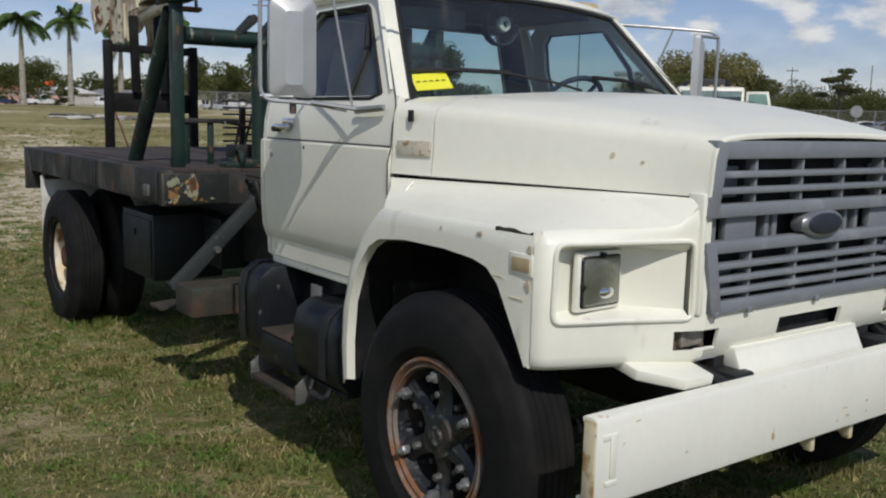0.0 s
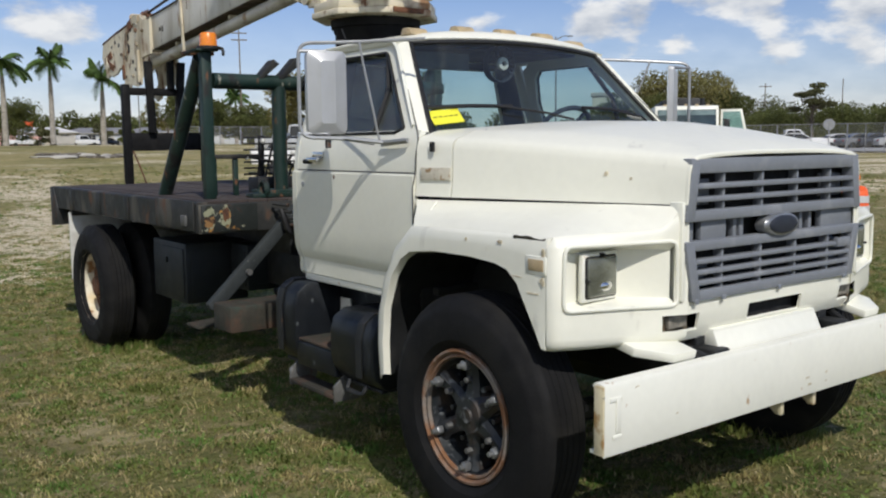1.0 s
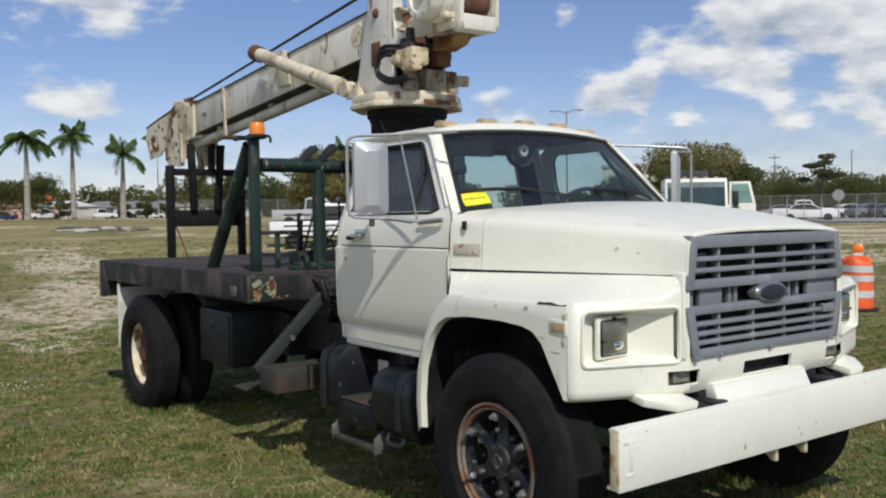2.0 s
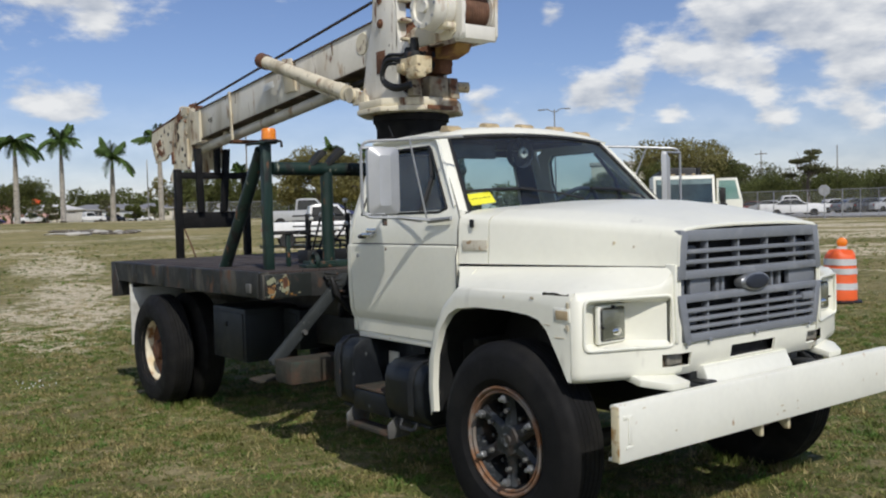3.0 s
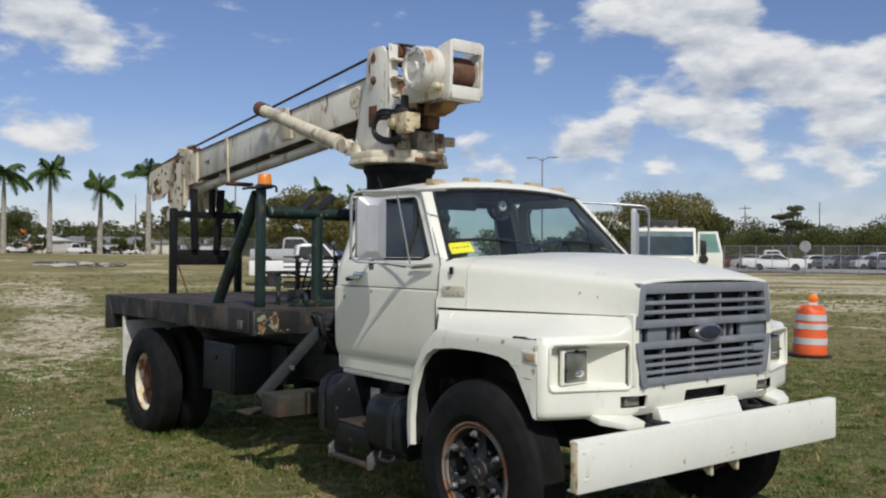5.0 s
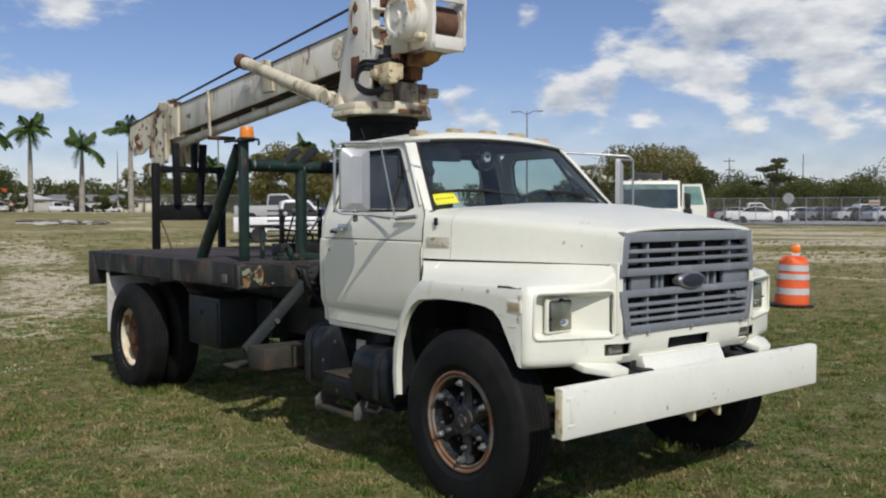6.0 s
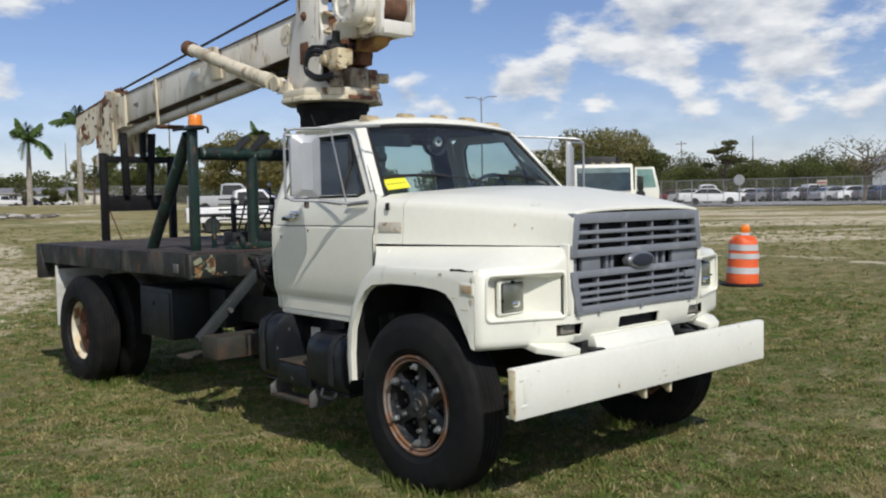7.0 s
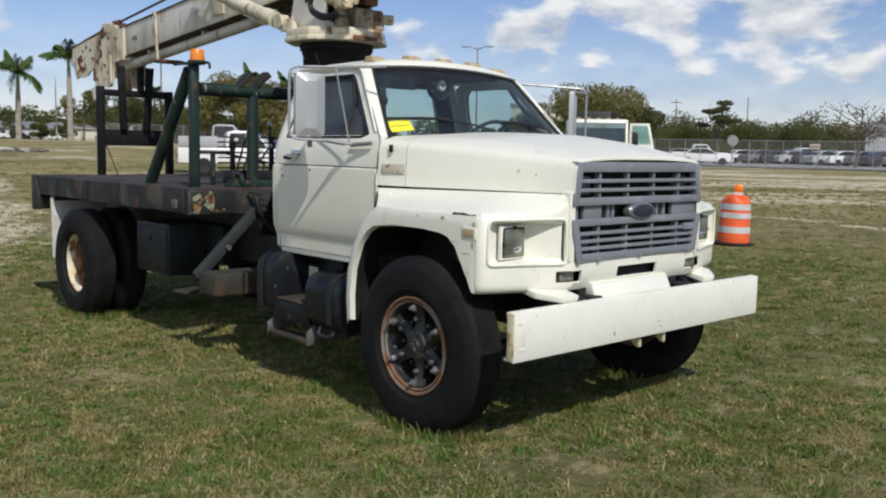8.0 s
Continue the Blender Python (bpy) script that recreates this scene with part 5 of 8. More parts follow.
# fuel tank with a step in it
for s in (-1, 1):
    def tank_block(x0, x1, nm, lab=""):
        pr = [(s * 1.045, 0.50), (s * 1.06, 0.56), (s * 1.06, 0.76), (s * 1.04, 0.84), (s * 0.98, 0.885), (s * 0.60, 0.885), (s * 0.55, 0.84), (s * 0.55, 0.50), (s * 0.60, 0.44), (s * 0.99, 0.44)]
        return prism(pr, "x", x0, x1, 0.018)
    tank = part("fuel_tank", tank_block(-1.88, -1.64, ""), M["tank"], truck, "dark blue step fuel tank")
    front_block = [(s * 1.045, 0.50), (s * 1.06, 0.56), (s * 1.06, 0.70), (s * 1.04, 0.765), (s * 0.98, 0.805), (s * 0.60, 0.805), (s * 0.55, 0.76), (s * 0.55, 0.50), (s * 0.60, 0.44), (s * 0.99, 0.44)]
    part("tank_front", prism(front_block, "x", -1.27, -0.86, 0.018), M["tank"], tank)
    part("tank_middle", box(-1.66, -1.25, s * 1.045, s * 0.56, 0.44, 0.575, 0.012), M["tank"], tank)
    part("tank_back", box(-1.66, -1.25, s * 0.76, s * 0.56, 0.55, 0.885, 0.01), M["tank"], tank)
    part("step_tread", box(-1.64, -1.27, s * 1.04, s * 0.78, 0.576, 0.590, 0.004), M["step_wood"], tank, "scuffed tread plate in the tank step")
    for x, dz in ((-1.80, 0.0), (-0.98, -0.08)):
        band = [(x, s * 1.068, 0.50), (x, s * 1.070, 0.76 + dz), (x, s * 1.048, 0.848 + dz), (x, s * 0.985, 0.894 + dz), (x, s * 0.60, 0.894 + dz)]
        bb = bmesh.new()
        sheet([[(p[0] - 0.028, p[1], p[2]) for p in band], [(p[0] + 0.028, p[1], p[2]) for p in band]], 0.005, bb)
        part("tank_strap", bb, M["black"], tank)
    part("tank_label", box(-1.30, -1.20, s * 0.905, s * 0.755, 0.886, 0.890, 0.0), M["knob"], tank, "small white label") if s > 0 else part("tank_label", box(-1.64, -1.53, -0.772, -0.762, 0.70, 0.785, 0.001), M["knob"], tank, "small white label")
    # hanging lower step
    step = part("lower_step", box(-1.72, -1.24, s * 1.06, s * 0.94, 0.325, 0.350, 0.005), M["step_wood"], truck, "rusty hanging cab step")
    for x in (-1.72, -1.24):
        br = prism([(s * 1.06, 0.315), (s * 1.06, 0.40), (s * 0.99, 0.455), (s * 0.86, 0.455), (s * 0.90, 0.315)], "x", x - 0.006, x + 0.006, 0.002)
        part("step_bracket", br, M["dull_steel"], step, "bent bare-metal step bracket")
    part("tank_hanger", tube(arc_path([(-1.12, s * 1.03, 0.46), (-1.12, s * 1.05, 0.41), (-0.98, s * 1.05, 0.41), (-0.98, s * 1.02, 0.45)], 0.02, 3), 0.012, 6), M["black"], tank)
    part("tank_shelf", box(-1.86, -0.88, s * 1.0, s * 0.5, 0.425, 0.442, 0.003), M["black"], tank)

# racks on the bed
rack = part("boom_rest", box(-6.14, -6.06, -0.49, -0.42, 1.285, 2.235, 0.005), M["pitch_black"], truck, "black steel boom rest frame at the tail")
part("post", box(-6.14, -6.06, 0.29, 0.36, 1.285, 2.215, 0.005), M["pitch_black"], rack)
part("top_bar", box(-6.14, -6.07, -0.42, 0.29, 2.135, 2.205, 0.005), M["pitch_black"], rack)
part("cross_plate", box(-6.13, -6.10, -0.44, 0.31, 1.60, 1.775, 0.004), M["pitch_black"], rack)
for y, lean in ((-0.21, 0.02), (0.05, -0.05)):
    part("upright", prism([(y - 0.04, 1.775), (y + 0.03, 1.775), (y + 0.03 - lean, 2.46), (y - 0.04 - lean, 2.46)], "x", -6.10, -6.04, 0.004), M["pitch_black"], rack)
part("upright", box(-6.10, -6.04, -0.045, 0.015, 2.20, 2.50, 0.004), M["pitch_black"], rack)
part("rest_chain", tube([(-6.05, -0.42, 1.60), (-6.0, -0.38, 1.45), (-5.96, -0.34, 1.29)], 0.008, 5), M["rust"], rack)

hr = part("headache_rack", tube([(-3.0, -0.90, 2.065), (-3.0, 0.98, 2.065)], 0.052, 18), M["green"], truck, "dark green pipe rack behind the cab with flaking paint")
for s in (-1, 1):
    part("column", box(-3.040, -2.970, s * 0.945 - 0.035, s * 0.945 + 0.035, 1.285, 2.25, 0.008), M["green"], hr, "green square column with rust and scraped paint")
    part("brace_pipe", tube([(-3.80, s * 0.955, 1.285), (-3.05, s * 0.955, 2.21)], 0.050, 16), M["green"], hr)
    part("column_cap", box(-3.10, -2.93, s * 0.955 - 0.075, s * 0.955 + 0.075, 2.25, 2.262, 0.003), M["green"], hr)
    part("inner_post", tube([(-3.0, s * 0.42, 1.285), (-3.0, s * 0.42, 2.04)], 0.050, 14), M["green"], hr)
    part("post_shoe", box(-3.14, -2.88, s * 0.42 - 0.16, s * 0.42 + 0.16, 1.285, 1.335, 0.006), M["green"], hr)
    part("rest_fork", prism([(s * 0.40, 2.09), (s * 0.44, 2.09), (s * 0.30, 2.24), (s * 0.26, 2.20)], "x", -3.05, -2.95, 0.004), M["rail"], hr)
    part("rest_fork", prism([(s * 0.55, 2.09), (s * 0.59, 2.09), (s * 0.47, 2.22), (s * 0.43, 2.19)], "x", -3.05, -2.95, 0.004), M["rail"], hr)
bk = part("beacon", lathe([(0.0001, 0.088), (0.046, 0.086), (0.053, 0.076), (0.057, 0.02), (0.057, 0.0), (0.0001, 0.0)], (-2.97, -0.93, 2.282), "z", 28), M["amber"], truck, "amber beacon lamp on the rack column")
part("beacon_base", lathe([(0.0001, 0.02), (0.070, 0.02), (0.078, 0.012), (0.078, 0.0), (0.0001, 0.0)], (-2.97, -0.93, 2.262), "z", 28), M["seal"], bk)
part("beacon_arm", tube(arc_path([(-3.35, -0.94, 2.27), (-3.05, -0.94, 2.27), (-2.9, -0.86, 2.27), (-2.9, -0.86, 2.22)], 0.03, 3), 0.010, 6), M["black"], bk)

# control levers between the posts
con = part("control_stand", box(-3.34, -3.28, -0.80, -0.44, 1.548, 1.578, 0.006), M["black"], truck, "crane control stand with ball-knobbed levers")
for y in (-0.78, -0.62):
    part("leg", box(-3.325, -3.295, y - 0.018, y + 0.018, 1.285, 1.548, 0.004), M["green"], con)
part("valve_bank", box(-3.45, -3.28, -0.46, 0.10, 1.30, 1.41, 0.01), M["black"], con)
for k, (y, z) in enumerate(((-0.404, 1.672), (-0.307, 1.702), (-0.200, 1.705), (-0.161, 1.583), (-0.069, 1.624), (-0.245, 1.547), (-0.074, 1.820), (-0.533, 1.558))):
    foot_y = -0.42 + 0.065 * k
    lv = part("lever", tube([(-3.38, foot_y, 1.40), (-3.37, foot_y + 0.01, 1.46), (-3.30, y, z)], 0.009, 6), M["hose"], con)
    kb = bmesh.new()
    bmesh.ops.create_uvsphere(kb, u_segments=12, v_segments=8, radius=0.021, matrix=Matrix.Translation((-3.30, y, z)))
    part("knob", kb, M["knob"], lv, "white ball knob")
for k in range(7):
    part("rack_slat", box(-3.62, -3.60, -0.41, 0.50, 1.418 + 0.0455 * k, 1.432 + 0.0455 * k, 0.003), M["black"], con)
for y in (-0.28, 0.12, 0.46):
    part("slat_post", box(-3.60, -3.57, y - 0.02, y + 0.02, 1.285, 1.715, 0.004), M["black"], con)
part("deck_cleat", box(-2.98, -2.86, -0.70, -0.42, 1.288, 1.315, 0.004), M["green"], truck)
part("deck_ring", lathe([(0.05, 0.02), (0.07, 0.0), (0.05, -0.02), (0.03, 0.0)], (-2.90, -0.60, 1.345), "y", 16, closed=True), M["green"], truck)
part("hose_bundle", tube([(-2.62, -0.62, 1.22), (-2.58, -0.60, 1.10), (-2.60, -0.5, 0.98), (-2.55, -0.4, 0.90)], 0.022, 8), M["hose"], truck)
for k in range(5):
    part("hose_fitting", tube([(-2.66, -0.66 + 0.02 * k, 1.26 - 0.045 * k), (-2.56, -0.60 + 0.02 * k, 1.25 - 0.045 * k)], 0.012, 8), M["rail"], truck)


# ---- crane on its pedestal ----
CX = -2.40
crane = part("crane_pedestal", lathe([(0.0001, 0.85), (0.36, 0.85), (0.36, 0.95), (0.268, 1.0), (0.268, 2.35), (0.278, 2.37), (0.278, 2.44), (0.0001, 2.43)], (CX, 0, 0), "z", 48), M["pitch_black"], truck, "black steel crane pedestal behind the cab")
ring = lathe([(0.27, 2.385), (0.292, 2.39), (0.296, 2.44), (0.27, 2.445)], (CX, 0, 0), "z", 72, closed=True)
part("slew_gear", ring, M["pitch_black"], crane)
oct_ = [(CX + 0.425 * math.cos(math.radians(22.5 + 45 * k)), 0.42 * math.sin(math.radians(22.5 + 45 * k))) for k in range(8)]
tt = part("turntable", prism(oct_, "z", 2.445, 2.485, 0.008), M["crane"], crane, "cream steel turntable deck streaked with rust")
part("turntable_rim", prism([(CX + (x - CX) * 0.97, y * 0.97) for x, y in oct_], "z", 2.485, 2.545, 0.012), M["crane"], tt)
part("rust_patch", box(CX + 0.392, CX + 0.408, -0.13, 0.10, 2.450, 2.482, 0.003), M["rust"], tt, "rusty patch on the turntable edge")
for s in (-1, 1):
    side = [(-2.76, 2.545), (-2.72, 2.62), (-2.66, 2.84), (-2.61, 3.00), (-2.560, 3.13), (-2.540, 3.32), (-2.515, 3.405), (-2.32, 3.40), (-2.26, 3.33), (-2.22, 3.06), (-2.18, 2.96), (-2.12, 2.95), (-2.08, 2.90), (-2.24, 2.80), (-2.22, 2.62), (-2.10, 2.545)]
    cheek = part("mast_cheek", prism(side, "y", s * 0.205, s * 0.235, 0.005), M["crane_grey"], crane, "grey-white crane mast side plate with rust streaks")
    part("rust_patch", box(-2.50, -2.38, s * 0.236, s * 0.240, 2.76, 2.93, 0.002), M["rust"], cheek)
    part("pivot_boss", lathe([(0.0001, s * 0.022), (0.020, s * 0.022), (0.022, s * 0.012), (0.034, s * 0.010), (0.036, 0.0)], (-2.435, s * 0.235, 3.135), "y", 20), M["rust"], cheek, "rusty pivot pin boss")
    part("sheave_slot", box(-2.452, -2.428, s * 0.234, s * 0.238, 3.325, 3.365, 0.001), M["seal"], cheek)
    gus = prism([(-2.74, 2.545), (-2.56, 2.545), (-2.56, 2.66)], "y", s * 0.30, s * 0.32, 0.004)
    part("gusset", gus, M["crane"], cheek)
    part("anchor_lug", prism([(-2.84, 2.59), (-2.72, 2.545), (-2.54, 2.545), (-2.58, 2.62), (-2.76, 2.68)], "y", s * 0.27, s * 0.30, 0.006), M["crane"], cheek)
    # winch support arm
    arm = [(-2.25, 3.00), (-2.25, 2.86), (-2.10, 2.90), (-1.66, 2.90), (-1.60, 2.94), (-1.62, 3.00), (-1.95, 3.02), (-2.08, 3.05)]
    part("winch_arm", prism(arm, "y", s * 0.15, s * 0.175, 0.005), M["crane"], crane)
part("mast_back", box(-2.34, -2.30, -0.20, 0.20, 2.55, 3.18, 0.006), M["rust"], crane)
part("crown_sheave", lathe([(0.0001, -0.045), (0.078, -0.045), (0.082, -0.035), (0.066, -0.008), (0.066, 0.008), (0.082, 0.035), (0.078, 0.045), (0.0001, 0.045)], (-2.42, 0, 3.384), "y", 32), M["rust"], crane, "rusty rope sheave at the mast top")
part("tie_tube", tube([(-2.44, -0.24, 3.315), (-2.44, 0.24, 3.315)], 0.035, 12), M["rust"], crane)
part("ochre_panel", prism([(-2.00, 2.90), (-1.74, 2.90), (-1.79, 2.845), (-1.92, 2.815), (-2.00, 2.82)], "y", -0.05, 0.10, 0.006), M["ochre"], crane, "ochre primer winch base")

# lower machinery on the turntable
m1 = part("swing_motor", box(-2.03, -1.82, -0.35, -0.21, 2.68, 2.80, 0.016), M["motor"], crane, "yellowed hydraulic motor with rust")
part("motor_cap", box(-1.93, -1.80, -0.37, -0.28, 2.645, 2.72, 0.012), M["motor"], m1)
part("motor_port", box(-2.05, -1.97, -0.37, -0.26, 2.70, 2.765, 0.012), M["motor"], m1)
part("motor_flange", lathe([(0.0001, 0.04), (0.06, 0.04), (0.072, 0.025), (0.072, 0.0), (0.0001, 0.0)], (-1.94, -0.28, 2.80), "z", 20), M["black"], m1)
part("motor_neck", lathe([(0.0001, 0.10), (0.030, 0.10), (0.034, 0.0), (0.0001, 0.0)], (-1.94, -0.28, 2.84), "z", 16), M["black"], m1)
part("port_elbow", lathe([(0.0001, 0.05), (0.03, 0.05), (0.04, 0.0)], (-2.05, -0.25, 2.84), "z", 12), M["black"], m1)
for k, (r, dz) in enumerate(((0.019, 0.0), (0.014, 0.034), (0.012, -0.032))):
    hp = arc_path([(-2.04, -0.30, 2.80 + dz), (-2.24, -0.33, 2.83 + dz), (-2.31, -0.33, 2.68 + dz * 0.5), (-2.15, -0.31, 2.60 + dz * 0.5), (-2.02, -0.26, 2.62 + dz * 0.4)], 0.09, 6)
    part("hydraulic_hose", tube(hp, r, 10), M["hose"], crane)
part("valve_block", box(-2.16, -2.04, -0.08, 0.10, 2.545, 2.70, 0.012), M["crane_dirty"], crane)
part("valve_block", box(-2.30, -2.14, 0.10, 0.24, 2.545, 2.68, 0.012), M["crane_dirty"], crane)
for y in (-0.20, 0.15):
    part("bearing_plate", prism([(-2.10, 2.545), (-2.02, 2.545), (-2.045, 2.70), (-2.09, 2.70)], "y", y - 0.04, y + 0.04, 0.006), M["crane_dirty"], crane)
part("stop_bolt", tube([(-2.10, 0.18, 2.64), (-2.06, 0.30, 2.64)], 0.040, 12), M["motor"], crane, "rusty stop bolt")
part("manifold", box(-2.30, -2.18, -0.12, 0.10, 2.545, 2.88, 0.012), M["black"], crane)
part("rust_box", box(-2.18, -2.04, 0.02, 0.14, 2.73, 2.86, 0.01), M["rust"], crane)
part("rust_plate", box(-2.21, -2.17, -0.16, 0.16, 2.62, 2.90, 0.006), M["rust"], crane)
for k in range(5):
    y = -0.16 + 0.08 * k
    part("small_pipe", tube(arc_path([(-2.14, y, 2.74), (-2.10, y + 0.02, 2.80), (-2.16, y + 0.05, 2.90)], 0.03, 3), 0.010, 6), M["hose"], crane)

# winch
gb = lathe([(0.0001, -0.02), (0.04, -0.025), (0.045, -0.005), (0.112, -0.002), (0.116, -0.022), (0.150, -0.022), (0.160, -0.008), (0.162, 0.06), (0.155, 0.075), (0.170, 0.08), (0.170, 0.13), (0.150, 0.16), (0.0001, 0.16)], (-1.75, -0.315, 3.120), "y", 48)
winch = part("winch", gb, M["crane_grey"], crane, "round grey-white winch gearbox")
for k in range(10):
    a = 2 * math.pi * k / 10
    part("cover_bolt", lathe([(0.0001, -0.012), (0.011, -0.010), (0.012, 0.0)], (-1.75 + 0.137 * math.cos(a), -0.333, 3.120 + 0.137 * math.sin(a)), "y", 6), M["alu"], winch)
bx = bmesh.new()
X0, X1 = -1.665, -1.535
for (y0, y1, z0, z1) in ((-0.165, -0.135, 2.885, 3.315), (0.135, 0.160, 2.885, 3.315)):
    prism([(X0, z0 + 0.02), (X1 - 0.03, z0), (X1, z0 + 0.04), (X1 + 0.012, z1), (X0 - 0.02, z1 - 0.03)], "y", y0, y1, 0.004, bx)
box(X1 - 0.025, X1, -0.135, 0.135, 2.888, 2.985, 0.004, bx)
box(X1 - 0.020, X1 + 0.012, -0.135, 0.135, 3.235, 3.325, 0.004, bx)
box(X0, X1 - 0.02, -0.135, 0.135, 2.888, 2.905, 0.004, bx)
part("winch_guard", bx, M["crane_grey"], winch, "boxed winch guard with an open front")
dp = []
for k in range(24):
    y = -0.12 + 0.24 * k / 23
    dp += [(0.128 if k % 2 else 0.120, y)]
part("rope_drum", lathe([(0.0001, -0.12)] + dp + [(0.0001, 0.12)], (-1.70, 0, 3.105), "y", 32), M["rope_drum"], winch, "winch drum wound with rusty wire rope")
for y in (-0.128, 0.122):
    part("drum_flange", lathe([(0.0001, 0.0), (0.158, 0.0), (0.16, 0.006), (0.0001, 0.008)], (-1.70, y, 3.105), "y", 32), M["crane_grey"], winch)
part("winch_case", box(-1.98, -1.86, -0.155, 0.15, 2.99, 3.26, 0.02), M["crane_grey"], winch)
part("guard_lug", box(-1.72, -1.60, -0.24, -0.14, 2.96, 3.00, 0.012), M["crane"], winch)
part("rope_to_boom", tube([(-1.72, 0.0, 3.225), (-2.20, 0.0, 3.405), (-2.38, 0.0, 3.452), (-2.44, -0.01, 3.462)], 0.012, 8), M["cable"], winch)

# boom: slopes down to the tail
A, B = Vector((-2.50, 0, 3.057)), Vector((-6.25, 0, 2.731))
bdir = (B - A).normalized()
pitch = math.atan2(B.z - A.z, A.x - B.x)


def boom_frame(t, dy, dz):
    """A point t metres along the boom from its pivot, dz above its middle line."""
    return A + bdir * t + Vector((0, dy, 0)) + Vector((bdir.z, 0, -bdir.x)).normalized() * dz


def boom_box(t0, t1, y0, y1, z0, z1, bevel=0.006, bm=None):
    t = bmesh.new()
    vs = [t.verts.new(boom_frame(a, b, c)) for a in (t0, t1) for b in (y0, y1) for c in (z0, z1)]
    for f in ((0, 1, 3, 2), (4, 6, 7, 5), (0, 4, 5, 1), (2, 3, 7, 6), (0, 2, 6, 4), (1, 5, 7, 3)):
        t.faces.new([vs[i] for i in f])
    bmesh.ops.recalc_face_normals(t, faces=t.faces[:])
    if bevel:
        bmesh.ops.bevel(t, geom=t.edges[:], offset=bevel, segments=2, affect="EDGES", profile=0.5)
    return join(bm, t) if bm is not None else t


L_BOOM = (B - A).length
boom = part("boom", boom_box(0, L_BOOM, -0.15, 0.15, -0.156, 0.156), M["crane_grey"], crane, "long grey-white box boom with rust runs")
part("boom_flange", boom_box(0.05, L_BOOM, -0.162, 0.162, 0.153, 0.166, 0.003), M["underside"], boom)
part("inner_boom", boom_box(L_BOOM - 0.2, L_BOOM + 0.30, -0.125, 0.125, -0.105, 0.105), M["crane"], boom)
for t in (L_BOOM - 0.10,):
    part("boom_collar", boom_box(t - 0.012, t + 0.012, -0.163, 0.163, -0.160, 0.160, 0.003), M["crane"], boom)
part("inspection_plate", lathe([(0.0001, -0.006), (0.085, -0.006), (0.09, 0.0)], tuple(boom_frame(0.33, -0.15, 0.03)), "y", 28), M["crane"], boom)
part("boom_strap", boom_box(2.84, 2.88, -0.175, -0.155, -0.33, 0.18, 0.004), M["crane"], boom, "flat strap over the boom side")
part("strap_foot", boom_box(2.80, 2.90, -0.18, 0.10, -0.35, -0.32, 0.004), M["rust"], boom)
part("decal", boom_box(1.90, 2.12, -0.1530, -0.1505, 0.02, 0.085, 0.0), M["knob"], boom, "faded white sticker")
for k in range(3):
    part("writing_bar", boom_box(3.36 + 0.04 * k, 3.38 + 0.04 * k, -0.1535, -0.1505, -0.04 + 0.01 * k, 0.015, 0.0), M["ink"], boom)
# telescoping cylinder under the boom
part("extension_cylinder", tube([boom_frame(0.75, -0.05, -0.235), boom_frame(L_BOOM + 0.12, -0.05, -0.235)], 0.052, 16), M["crane_grey"], boom, "grey extension cylinder below the boom")
part("cylinder_rod", tube([boom_frame(0.30, -0.05, -0.235), boom_frame(0.80, -0.05, -0.235)], 0.030, 12), M["hose"], boom)
for t in (0.9, 2.0, 3.2):
    part("cylinder_hanger", boom_box(t - 0.02, t + 0.02, -0.10, 0.0, -0.20, -0.158, 0.003), M["crane"], boom)
# dark sheet that paints the boom's underside as shaded
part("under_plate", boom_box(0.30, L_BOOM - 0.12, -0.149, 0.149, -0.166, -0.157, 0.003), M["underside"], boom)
# lift cylinders either side of the boom
for s in (-1, 1):
    lo, hi = Vector((-2.77, s * 0.285, 2.63)), Vector((-4.36, s * 0.285, 3.145))
    cyl = part("lift_cylinder", tube([lo.lerp(hi, 0.10), lo.lerp(hi, 0.93)], 0.058, 18), M["crane"], boom, "cream lift cylinder with a rusty end cap")
    part("end_cap", tube([lo.lerp(hi, 0.93), hi], 0.070, 18), M["rust"], cyl)
    part("gland", tube([lo.lerp(hi, 0.06), lo.lerp(hi, 0.14)], 0.066, 18), M["crane"], cyl)
    part("rod", tube([lo, lo.lerp(hi, 0.1)], 0.035, 12), M["chrome"], cyl)
    part("rod_eye", lathe([(0.0001, -0.04), (0.06, -0.04), (0.06, 0.04), (0.0001, 0.04)], tuple(lo), "y", 18), M["crane"], cyl)
    part("hanger_plate", prism([(-4.18, 3.14), (-4.00, 3.12), (-3.92, 2.82), (-4.14, 2.82)], "y", s * 0.155, s * 0.175, 0.004), M["crane"], cyl)
    part("trunnion", tube([(-4.10, s * 0.15, 3.07), (-4.10, s * 0.33, 3.07)], 0.03, 10), M["rust"], cyl)
    part("feed_pipe", tube([lo.lerp(hi, 0.15) + Vector((0, 0, -0.075)), lo.lerp(hi, 0.55) + Vector((0, 0, -0.072))], 0.012, 6), M["crane"], cyl)
